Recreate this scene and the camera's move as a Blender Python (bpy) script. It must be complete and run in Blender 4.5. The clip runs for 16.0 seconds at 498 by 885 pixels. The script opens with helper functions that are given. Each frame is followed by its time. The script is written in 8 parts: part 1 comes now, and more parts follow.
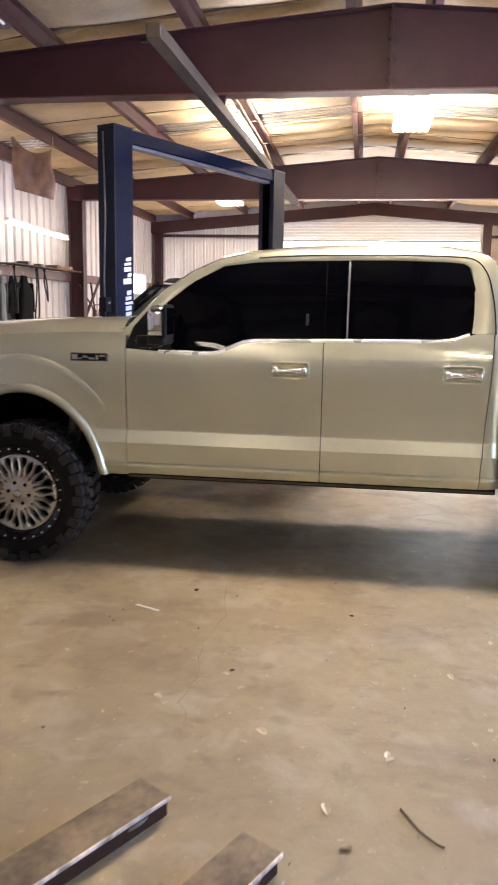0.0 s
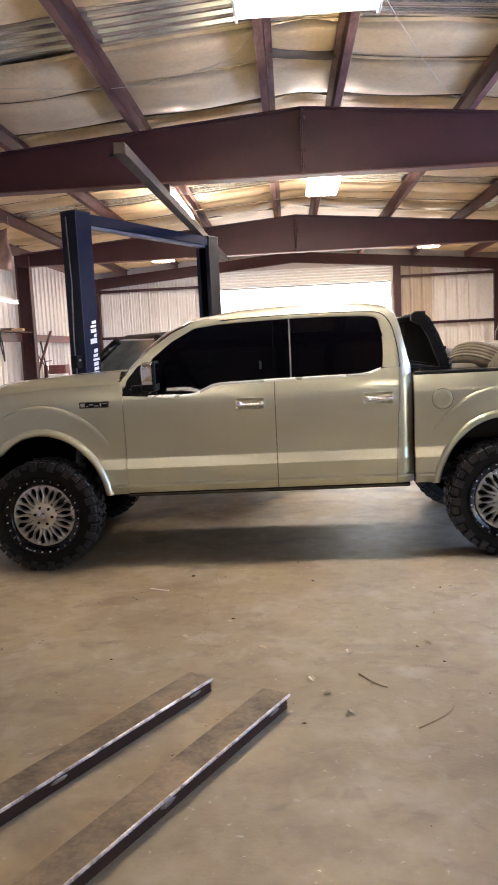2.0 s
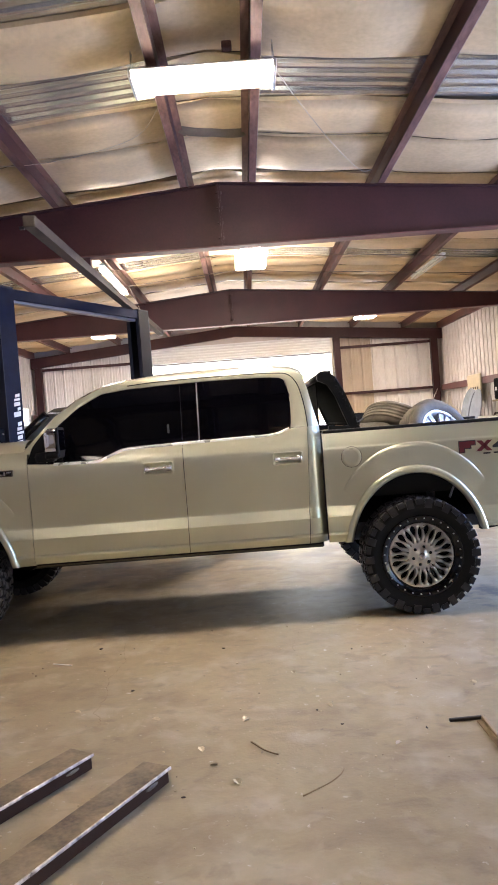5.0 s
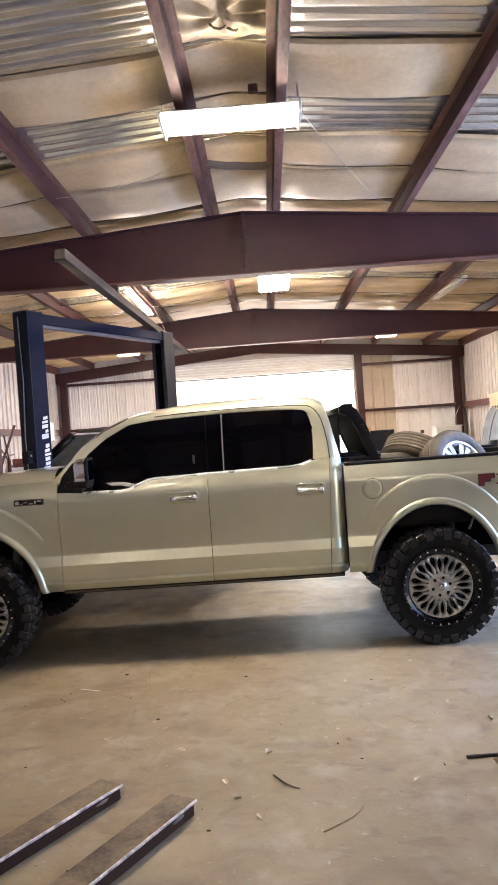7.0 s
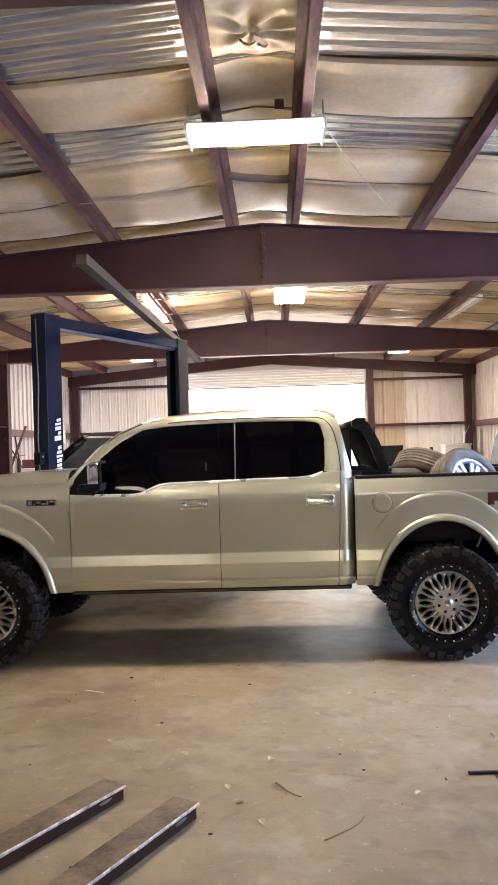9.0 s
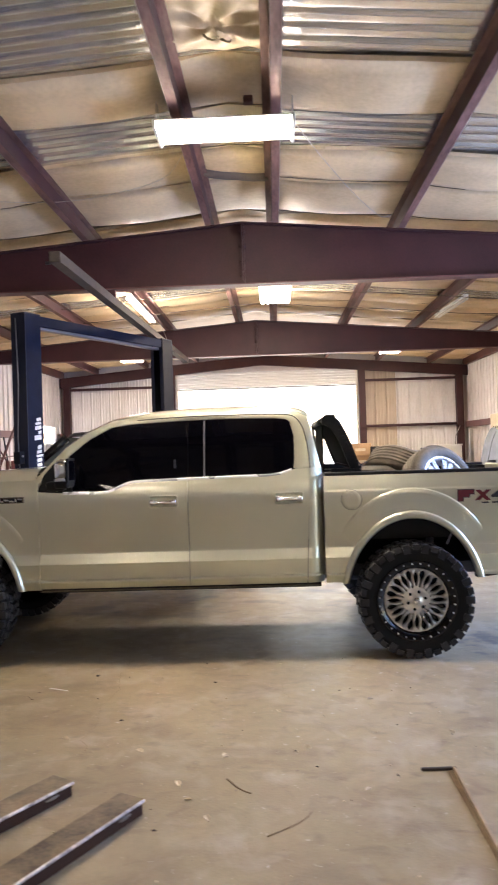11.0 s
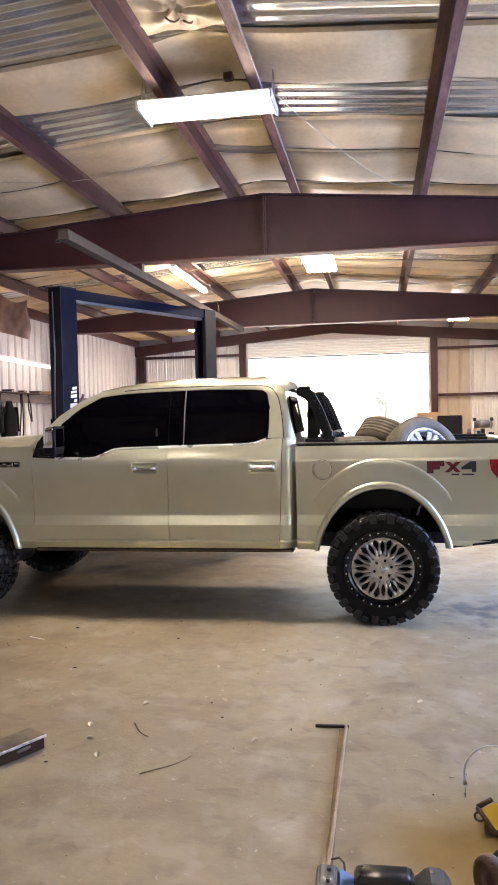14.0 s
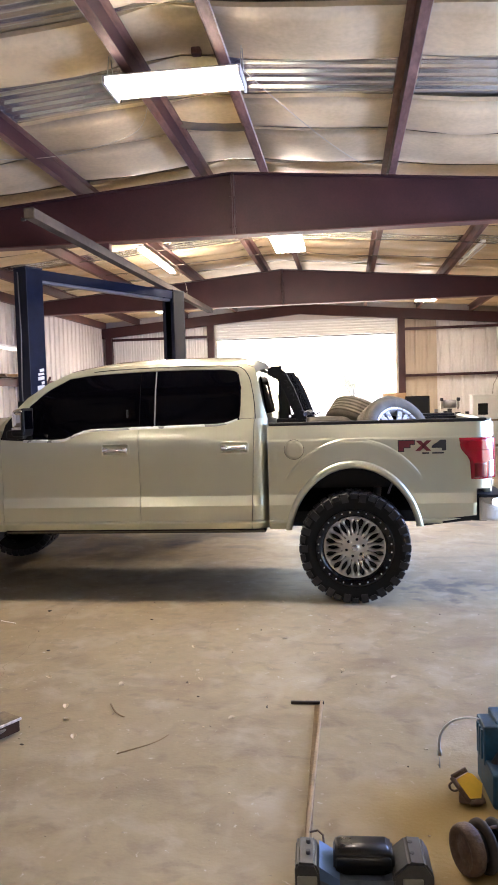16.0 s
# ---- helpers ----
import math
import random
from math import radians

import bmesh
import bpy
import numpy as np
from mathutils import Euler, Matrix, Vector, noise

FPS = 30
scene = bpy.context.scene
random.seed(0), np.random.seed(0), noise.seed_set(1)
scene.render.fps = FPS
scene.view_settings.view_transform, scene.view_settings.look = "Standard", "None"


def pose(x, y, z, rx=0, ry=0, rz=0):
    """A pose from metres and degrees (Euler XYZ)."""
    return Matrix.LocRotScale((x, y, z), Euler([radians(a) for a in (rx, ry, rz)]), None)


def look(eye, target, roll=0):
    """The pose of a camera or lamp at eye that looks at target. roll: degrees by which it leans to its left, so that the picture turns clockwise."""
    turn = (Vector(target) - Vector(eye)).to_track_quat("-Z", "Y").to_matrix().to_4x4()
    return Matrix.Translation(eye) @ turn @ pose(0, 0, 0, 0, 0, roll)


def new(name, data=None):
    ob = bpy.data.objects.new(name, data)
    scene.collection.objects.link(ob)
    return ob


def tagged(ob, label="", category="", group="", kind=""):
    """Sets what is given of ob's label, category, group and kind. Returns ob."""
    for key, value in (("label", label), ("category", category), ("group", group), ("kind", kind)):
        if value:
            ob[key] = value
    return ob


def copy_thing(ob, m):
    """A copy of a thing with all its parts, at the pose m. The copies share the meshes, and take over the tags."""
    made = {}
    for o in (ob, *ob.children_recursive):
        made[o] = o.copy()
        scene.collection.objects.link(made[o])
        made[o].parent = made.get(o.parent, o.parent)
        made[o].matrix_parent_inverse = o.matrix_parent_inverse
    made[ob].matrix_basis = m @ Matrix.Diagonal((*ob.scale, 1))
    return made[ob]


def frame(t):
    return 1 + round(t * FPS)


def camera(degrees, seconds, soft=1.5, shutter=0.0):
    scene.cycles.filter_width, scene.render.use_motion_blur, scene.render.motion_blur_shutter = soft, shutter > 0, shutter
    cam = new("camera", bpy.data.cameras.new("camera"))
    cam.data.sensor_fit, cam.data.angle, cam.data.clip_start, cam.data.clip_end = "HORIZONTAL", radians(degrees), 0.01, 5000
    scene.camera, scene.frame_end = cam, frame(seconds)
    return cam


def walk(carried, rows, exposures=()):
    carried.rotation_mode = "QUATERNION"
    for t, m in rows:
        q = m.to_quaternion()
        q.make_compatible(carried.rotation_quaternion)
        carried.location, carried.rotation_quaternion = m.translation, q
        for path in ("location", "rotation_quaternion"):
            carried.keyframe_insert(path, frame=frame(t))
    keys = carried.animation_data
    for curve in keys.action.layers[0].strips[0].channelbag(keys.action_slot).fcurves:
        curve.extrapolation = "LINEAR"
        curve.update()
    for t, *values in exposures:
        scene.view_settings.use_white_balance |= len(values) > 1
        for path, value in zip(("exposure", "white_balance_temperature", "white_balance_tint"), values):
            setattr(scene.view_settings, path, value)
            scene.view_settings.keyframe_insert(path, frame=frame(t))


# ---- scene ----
cam = camera(35.9, 16.0, soft=1.7, shutter=0.5)
PATH = [
    (0, (0.445, 0.065, 1.624), (0.164, 2.015, 1.281), 1.0),
    (0.5, (0.36, -0.388, 1.63), (0.067, 1.562, 1.297), 2.5),
    (1, (0.383, -0.797, 1.641), (0.117, 1.159, 1.324), -2.3),
    (1.5, (0.298, -1.232, 1.684), (0.104, 0.743, 1.442), -2.2),
    (2, (0.34, -1.405, 1.692), (0.228, 0.577, 1.452), -2.8),
    (2.5, (0.644, -1.32, 1.628), (0.558, 0.669, 1.439), -1.6),
    (3, (0.752, -1.236, 1.537), (0.767, 0.76, 1.41), -0.7),
    (3.5, (0.722, -1.235, 1.486), (0.741, 0.763, 1.402), -3.0),
    (4, (0.723, -1.242, 1.481), (0.745, 0.757, 1.42), -4.0),
    (6.5, (0.728, -1.449, 1.727), (0.694, 0.551, 1.689), -4.4),
    (7, (0.719, -1.466, 1.732), (0.671, 0.534, 1.712), -4.0),
    (7.5, (0.691, -1.49, 1.73), (0.63, 0.509, 1.709), -3.2),
    (8, (0.683, -1.506, 1.729), (0.617, 0.493, 1.715), -2.5),
    (10.5, (0.675, -1.525, 1.714), (0.612, 0.473, 1.739), -1.4),
    (11, (0.927, -1.487, 1.677), (0.861, 0.511, 1.691), -1.8),
    (11.5, (1.25, -1.439, 1.642), (1.271, 0.56, 1.616), -0.3),
    (12, (1.416, -1.582, 1.655), (1.467, 0.416, 1.594), -1.0),
    (12.5, (1.526, -1.691, 1.69), (1.44, 0.306, 1.623), 0.5),
    (13, (1.781, -1.628, 1.662), (1.522, 0.354, 1.594), 0.9),
    (13.5, (1.957, -1.6, 1.661), (1.675, 0.378, 1.59), -0.1),
    (14, (1.994, -1.614, 1.677), (1.658, 0.357, 1.612), -1.3),
    (14.5, (1.989, -1.618, 1.665), (1.653, 0.352, 1.59), -1.7),
    (15, (1.985, -1.618, 1.662), (1.664, 0.354, 1.557), -1.7),
    (15.5, (1.974, -1.614, 1.66), (1.698, 0.364, 1.549), -1.7),
    (16, (1.963, -1.608, 1.662), (1.708, 0.372, 1.549), -1.7),
]
walk(cam, [(t, look(eye, target, roll)) for t, eye, target, roll in PATH], [(0.0, 2.87, 6500, 17.6), (0.5, 2.93, 6500, 17.6), (1.0, 2.61, 6500, 17.6), (2.5, 2.66, 6500, 17.6), (16.0, 2.68, 6500, 17.6)])

SKY, SUN, LAMP, LAMPFAR, LAMPEND, LAMPOLD, TUBE, DOORLIGHT = 0.15, 5.0, 25.0, 23.0, 9.0, 10.0, 34.0, 150.0

# ---- world, sun and exposure ----
world = bpy.data.worlds.new("sky_world")
scene.world = world
world.use_nodes = True
wn = world.node_tree.nodes
sky = wn.new("ShaderNodeTexSky")
sky.sky_type = "NISHITA"
sky.sun_disc = False
sky.sun_elevation = radians(45)
sky.sun_rotation = radians(-20)
sky.air_density, sky.dust_density = 1.2, 0.8
wn["Background"].inputs[1].default_value = SKY
world.node_tree.links.new(sky.outputs[0], wn["Background"].inputs[0])
sun_data = bpy.data.lights.new("sun", "SUN")
sun_data.energy, sun_data.angle, sun_data.color = SUN, radians(0.6), (1.0, 0.95, 0.88)
sun = new("sun", sun_data)
sun.matrix_world = look((0, 40, 40), (math.sin(radians(20)) * 10, 40 - math.cos(radians(20)) * 10, 40 - 10 * math.tan(radians(45))))

# daylight of the open side doorway
door_data = bpy.data.lights.new("doorway_daylight", "AREA")
door_data.shape, door_data.size, door_data.size_y = "RECTANGLE", 3.4, 2.6
door_data.energy, door_data.color = DOORLIGHT, (0.30, 0.47, 1.0)
door_light = new("doorway_daylight", door_data)
door_light.matrix_world = look((6.74, 5.7, 1.75), (1.5, 5.9, -2.0))


# ---- materials ----
def mat(name, color, rough=0.5, metal=0.0, coat=0.0, var=0.12, scale=6.0, fine=60.0, bump=0.0, tint=None, spec=0.5, bump_scale=40.0, rough_var=0.1, stretch=(1, 1, 1), pieces=0.0):
    """A principled material with broad and fine variation of its colour, varied roughness and relief."""
    m = bpy.data.materials.new(name)
    m.use_nodes = True
    nt = m.node_tree
    n, link = nt.nodes, nt.links.new
    b = n["Principled BSDF"]
    b.inputs["Metallic"].default_value = metal
    b.inputs["Coat Weight"].default_value = coat
    b.inputs["Coat Roughness"].default_value = 0.04
    b.inputs["Specular IOR Level"].default_value = spec
    geo = n.new("ShaderNodeNewGeometry")
    mp = n.new("ShaderNodeMapping")
    mp.inputs["Scale"].default_value = stretch
    link(geo.outputs["Position"], mp.inputs[0])
    big, small = n.new("ShaderNodeTexNoise"), n.new("ShaderNodeTexNoise")
    for tex, s, d in ((big, scale, 5.0), (small, fine, 3.0)):
        tex.inputs["Scale"].default_value = s
        tex.inputs["Detail"].default_value = d
        link(mp.outputs[0], tex.inputs["Vector"])
    add = n.new("ShaderNodeMath")
    add.operation = "MULTIPLY_ADD"
    link(small.outputs[0], add.inputs[0])
    add.inputs[1].default_value = 0.4
    link(big.outputs[0], add.inputs[2])
    ramp = n.new("ShaderNodeMapRange")
    ramp.inputs["From Min"].default_value, ramp.inputs["From Max"].default_value = 0.45, 0.95
    link(add.outputs[0], ramp.inputs[0])
    fac = ramp.outputs[0]
    if pieces:
        info = n.new("ShaderNodeObjectInfo")
        pm = n.new("ShaderNodeMath")
        pm.operation = "MULTIPLY_ADD"
        link(info.outputs["Random"], pm.inputs[0])
        pm.inputs[1].default_value = pieces
        link(fac, pm.inputs[2])
        fac = pm.outputs[0]
    mix = n.new("ShaderNodeMix")
    mix.data_type = "RGBA"
    dark = [c * (1 - var) for c in color]
    light = [min(1, c * (1 + var)) for c in color]
    if tint:
        dark = list(tint)
    mix.inputs[6].default_value, mix.inputs[7].default_value = (*dark, 1), (*light, 1)
    link(fac, mix.inputs[0])
    link(mix.outputs[2], b.inputs["Base Color"])
    rr = n.new("ShaderNodeMapRange")
    rr.inputs["To Min"].default_value, rr.inputs["To Max"].default_value = max(0.02, rough - rough_var), min(1, rough + rough_var)
    link(big.outputs[0], rr.inputs[0])
    link(rr.outputs[0], b.inputs["Roughness"])
    if bump:
        bt = n.new("ShaderNodeTexNoise")
        bt.inputs["Scale"].default_value, bt.inputs["Detail"].default_value = bump_scale, 6
        link(mp.outputs[0], bt.inputs["Vector"])
        bp = n.new("ShaderNodeBump")
        bp.inputs["Strength"].default_value, bp.inputs["Distance"].default_value = bump, 0.01
        link(bt.outputs[0], bp.inputs["Height"])
        link(bp.outputs[0], b.inputs["Normal"])
    return m


def glow(name, color, strength):
    m = bpy.data.materials.new(name)
    m.use_nodes = True
    b = m.node_tree.nodes["Principled BSDF"]
    b.inputs["Base Color"].default_value = (0.8, 0.8, 0.8, 1)
    b.inputs["Emission Color"].default_value = (*color, 1)
    b.inputs["Emission Strength"].default_value = strength
    return m


def concrete():
    """Worn, stained workshop slab: grey-tan, with cloudy patches, scuffs, oil, dust and a shade tint."""
    m = mat("stained_concrete", (0.298, 0.234, 0.134), 0.5, var=0.2, scale=0.9, fine=14, bump=0.15, bump_scale=55, rough_var=0.14, spec=0.35)
    nt = m.node_tree
    n, link = nt.nodes, nt.links.new
    b = n["Principled BSDF"]
    base = b.inputs["Base Color"].links[0].from_socket
    geo = next(x for x in n if x.type == "NEW_GEOMETRY")

    def spots(scale, low, high, colour, strength, kind="noise", detail=6):
        nonlocal base
        tex = n.new("ShaderNodeTexNoise")
        tex.inputs["Scale"].default_value, tex.inputs["Detail"].default_value = scale, detail
        tex.inputs["Distortion"].default_value = 0.6
        link(geo.outputs["Position"], tex.inputs["Vector"])
        r = n.new("ShaderNodeMapRange")
        r.inputs["From Min"].default_value, r.inputs["From Max"].default_value = low, high
        r.inputs["To Max"].default_value = strength
        link(tex.outputs[0], r.inputs[0])
        mx = n.new("ShaderNodeMix")
        mx.data_type = "RGBA"
        mx.inputs[7].default_value = (*colour, 1)
        link(r.outputs[0], mx.inputs[0])
        link(base, mx.inputs[6])
        base = mx.outputs[2]

    spots(0.55, 0.48, 0.66, (0.205, 0.15, 0.082), 0.65)
    spots(1.4, 0.50, 0.66, (0.25, 0.192, 0.115), 0.6)
    spots(2.3, 0.54, 0.70, (0.38, 0.32, 0.235), 0.4)
    spots(4.5, 0.55, 0.66, (0.40, 0.335, 0.25), 0.35, detail=8)
    spots(6.0, 0.58, 0.70, (0.20, 0.155, 0.10), 0.5, detail=9)
    spots(3.0, 0.58, 0.68, (0.19, 0.142, 0.086), 0.4, detail=9)
    spots(24.0, 0.66, 0.74, (0.60, 0.56, 0.50), 0.5)
    spots(40.0, 0.69, 0.74, (0.12, 0.10, 0.08), 0.6)
    # faint sweeping marks along the slab
    for turn, scale, low, colour, strength in ((0.6, (1.2, 1.9, 1), 0.53, (0.165, 0.12, 0.072, 1), 0.55), (-0.5, (2.3, 1.5, 1), 0.55, (0.42, 0.355, 0.26, 1), 0.4), (0.9, (4.0, 5.6, 1), 0.57, (0.14, 0.105, 0.068, 1), 0.45)):
        mp = n.new("ShaderNodeMapping")
        mp.inputs["Rotation"].default_value = (0, 0, turn)
        mp.inputs["Scale"].default_value = scale
        link(geo.outputs["Position"], mp.inputs[0])
        tex = n.new("ShaderNodeTexNoise")
        tex.inputs["Scale"].default_value, tex.inputs["Detail"].default_value, tex.inputs["Distortion"].default_value = 1.3, 9, 0.5
        link(mp.outputs[0], tex.inputs["Vector"])
        r = n.new("ShaderNodeMapRange")
        r.inputs["From Min"].default_value, r.inputs["From Max"].default_value, r.inputs["To Max"].default_value = low, low + 0.14, strength
        link(tex.outputs[0], r.inputs[0])
        mx = n.new("ShaderNodeMix")
        mx.data_type = "RGBA"
        mx.inputs[7].default_value = colour
        link(r.outputs[0], mx.inputs[0])
        link(base, mx.inputs[6])
        base = mx.outputs[2]
    # shade beyond the truck as a broad dark tint, tyre scuffs, a brown stain
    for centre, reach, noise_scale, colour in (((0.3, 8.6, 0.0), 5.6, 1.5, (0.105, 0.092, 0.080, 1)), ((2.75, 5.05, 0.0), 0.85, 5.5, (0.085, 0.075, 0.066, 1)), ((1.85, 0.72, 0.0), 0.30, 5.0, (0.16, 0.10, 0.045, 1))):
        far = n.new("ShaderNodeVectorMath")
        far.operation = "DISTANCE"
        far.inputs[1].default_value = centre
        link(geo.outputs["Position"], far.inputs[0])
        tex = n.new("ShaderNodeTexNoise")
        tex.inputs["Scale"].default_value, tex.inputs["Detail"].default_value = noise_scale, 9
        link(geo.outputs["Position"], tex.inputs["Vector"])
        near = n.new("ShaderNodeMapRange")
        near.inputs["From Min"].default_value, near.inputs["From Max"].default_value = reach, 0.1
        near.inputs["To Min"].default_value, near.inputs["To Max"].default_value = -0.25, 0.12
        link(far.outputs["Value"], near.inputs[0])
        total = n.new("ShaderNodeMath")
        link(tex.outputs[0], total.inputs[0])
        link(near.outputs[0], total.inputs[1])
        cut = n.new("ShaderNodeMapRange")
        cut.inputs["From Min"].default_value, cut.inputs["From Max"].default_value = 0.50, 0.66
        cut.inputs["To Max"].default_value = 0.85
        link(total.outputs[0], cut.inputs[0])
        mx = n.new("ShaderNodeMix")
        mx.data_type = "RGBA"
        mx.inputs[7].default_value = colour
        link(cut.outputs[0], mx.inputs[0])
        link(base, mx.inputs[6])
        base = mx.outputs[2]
    # ochre spill by the tools
    dist = n.new("ShaderNodeVectorMath")
    dist.operation = "DISTANCE"
    dist.inputs[1].default_value = (2.42, 1.28, 0.0)
    wob = n.new("ShaderNodeTexNoise")
    wob.inputs["Scale"].default_value = 3.5
    link(geo.outputs["Position"], wob.inputs["Vector"])
    link(geo.outputs["Position"], dist.inputs[0])
    sm = n.new("ShaderNodeMath")
    sm.operation = "MULTIPLY_ADD"
    link(wob.outputs[0], sm.inputs[0])
    sm.inputs[1].default_value = 0.35
    link(dist.outputs["Value"], sm.inputs[2])
    rs = n.new("ShaderNodeMapRange")
    rs.inputs["From Min"].default_value, rs.inputs["From Max"].default_value = 0.80, 0.42
    rs.inputs["To Max"].default_value = 0.9
    link(sm.outputs[0], rs.inputs[0])
    mx = n.new("ShaderNodeMix")
    mx.data_type = "RGBA"
    mx.inputs[7].default_value = (0.30, 0.20, 0.055, 1)
    link(rs.outputs[0], mx.inputs[0])
    link(base, mx.inputs[6])
    link(mx.outputs[2], b.inputs["Base Color"])
    return m


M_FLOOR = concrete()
M_PAINT = mat("champagne_metallic_paint", (0.71, 0.71, 0.55), 0.33, metal=0.75, coat=1.0, var=0.03, scale=1.5, fine=900, rough_var=0.03)
M_BLACKP = mat("black_plastic", (0.006, 0.006, 0.0065), 0.5, var=0.2, bump=0.05, bump_scale=300, spec=0.3)
M_GLOSSB = mat("gloss_black", (0.005, 0.005, 0.006), 0.12, var=0.1, rough_var=0.03, spec=0.35)
M_SATINB = mat("satin_black", (0.006, 0.006, 0.0065), 0.3, var=0.3, rough_var=0.12, spec=0.5)
M_GLASS = mat("dark_tinted_glass", (0.0015, 0.0015, 0.0028), 0.03, var=0.05, rough_var=0.01, spec=0.14)
M_CLEAR = mat("grey_windscreen_glass", (0.02, 0.024, 0.024), 0.03, var=0.05, rough_var=0.01)
M_CHROME = mat("chrome", (0.75, 0.75, 0.76), 0.09, metal=1.0, var=0.05, rough_var=0.04)
M_MILLED = mat("brushed_alloy", (0.62, 0.60, 0.56), 0.3, metal=1.0, var=0.14, fine=200, rough_var=0.08)
M_RUBBER = mat("tyre_rubber", (0.007, 0.0068, 0.0068), 0.62, var=0.3, scale=8, fine=120, bump=0.15, bump_scale=150, tint=(0.010, 0.0095, 0.0085), spec=0.14)
M_BROWNTRIM = mat("dull_bronze_trim", (0.10, 0.085, 0.055), 0.45, metal=0.3, var=0.2)
M_DUSTY = mat("dusty_worn_rubber", (0.14, 0.12, 0.088), 0.8, var=0.35, scale=9, fine=90, bump=0.2, bump_scale=120)
M_WELL = mat("black_underseal", (0.004, 0.004, 0.004), 0.9, var=0.3, spec=0.05, bump=0.1)
M_ALLOY = mat("bright_alloy", (0.78, 0.78, 0.79), 0.28, metal=0.6, var=0.08)
M_BLUEGREY = mat("blue_grey_cabinet_paint", (0.035, 0.040, 0.055), 0.45, var=0.15)
# tread lugs paler than the tyre, the daylight on them put into the colour
M_LUG = mat("lit_tread_rubber", (0.017, 0.0165, 0.017), 0.38, var=0.8, scale=14, fine=140, bump=0.3, bump_scale=120, spec=0.45)
M_VANGLASS = mat("grey_green_car_glass", (0.24, 0.26, 0.24), 0.12, var=0.25, scale=4, fine=20)
M_PIPE = mat("dull_grey_pipe", (0.20, 0.20, 0.20), 0.5, metal=0.2, var=0.35, scale=6)
M_PALEBLUE = mat("pale_blue_grey_sheet", (0.25, 0.24, 0.235), 0.5, var=0.4, tint=(0.13, 0.125, 0.12), scale=3, stretch=(1, 1, 0.3))
M_RED = mat("red_lens", (0.33, 0.004, 0.014), 0.1, coat=1.0, var=0.15, rough_var=0.03)
M_DARKRED = mat("dark_red_lens", (0.16, 0.004, 0.008), 0.12, coat=1.0, var=0.15, rough_var=0.03)
M_WHITELENS = mat("clear_lens", (0.62, 0.60, 0.60), 0.12, coat=1.0, var=0.1, rough_var=0.03)
M_DECAL = mat("red_decal", (0.16, 0.022, 0.03), 0.35, var=0.15)
M_DECALG = mat("grey_decal", (0.035, 0.035, 0.036), 0.35, var=0.2)
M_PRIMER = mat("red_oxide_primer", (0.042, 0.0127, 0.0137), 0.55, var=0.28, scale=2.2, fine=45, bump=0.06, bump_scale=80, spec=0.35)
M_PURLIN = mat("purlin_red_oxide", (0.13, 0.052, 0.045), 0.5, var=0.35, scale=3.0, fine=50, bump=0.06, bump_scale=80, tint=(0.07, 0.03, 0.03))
M_PURLINW = mat("dusty_lit_purlin_face", (0.19, 0.105, 0.09), 0.7, spec=0.25, var=0.3, scale=5.0, fine=40, tint=(0.075, 0.036, 0.032), stretch=(1, 0.25, 1))
M_PURLINLIP = mat("pale_purlin_lip", (0.50, 0.42, 0.38), 0.5, var=0.3, scale=5.0, fine=40, tint=(0.24, 0.16, 0.14), stretch=(1, 0.25, 1))
M_DECK = mat("galvanised_roof_sheet", (0.70, 0.70, 0.69), 0.2, metal=0.85, var=0.16, scale=2, fine=70, rough_var=0.08, stretch=(0.3, 1, 1))
M_INSUL = mat("aged_vinyl_insulation", (0.68, 0.535, 0.335), 0.45, var=0.08, scale=1.6, fine=22, bump=0.12, bump_scale=5, tint=(0.46, 0.34, 0.19), spec=0.4, pieces=0.3)
M_SEAM = mat("insulation_seam", (0.10, 0.08, 0.06), 0.8, var=0.3)
M_WALL = mat("cream_wall_sheet", (0.60, 0.55, 0.515), 0.42, var=0.09, scale=1.2, fine=30, bump=0.05, bump_scale=30, tint=(0.50, 0.455, 0.42), pieces=0.35, stretch=(1, 1, 0.3))
M_WALLWHITE = mat("white_wall_sheet", (0.76, 0.74, 0.72), 0.45, var=0.1, scale=1.2, fine=30, tint=(0.62, 0.59, 0.55), pieces=0.3, stretch=(1, 1, 0.3))
M_WALLTAN = mat("tan_wall_sheet", (0.43, 0.36, 0.27), 0.5, var=0.16, scale=1.5, fine=30, pieces=0.4)
M_WHITE = mat("white_enamel", (0.78, 0.77, 0.74), 0.4, var=0.06, scale=4)
M_CURTAIN = mat("white_door_slat", (0.82, 0.82, 0.83), 0.45, var=0.04, scale=3)
M_BLUE = mat("blue_powder_coat", (0.006, 0.009, 0.022), 0.5, spec=0.3, var=0.2, scale=5, fine=60, rough_var=0.1)
M_POSTGREY = mat("grey_blue_tone", (0.011, 0.0115, 0.014), 0.7, spec=0.12, var=0.2, scale=5)
M_RIVET = mat("bright_rivet", (0.72, 0.72, 0.70), 0.35, metal=0.3, var=0.1)
M_OLDGALV = mat("dull_brown_galvanised_steel", (0.058, 0.047, 0.040), 0.75, spec=0.25, var=0.3, scale=7, fine=60)
M_BLUEBRT = mat("blue_powder_coat_lit", (0.0075, 0.0112, 0.027), 0.75, var=0.25, scale=6, fine=60, spec=0.1)
M_GREASE = mat("greasy_black_steel", (0.012, 0.012, 0.014), 0.6, var=0.5, scale=12, spec=0.3)
M_DARKSTEEL = mat("dark_steel", (0.035, 0.036, 0.042), 0.5, metal=0.4, var=0.25)
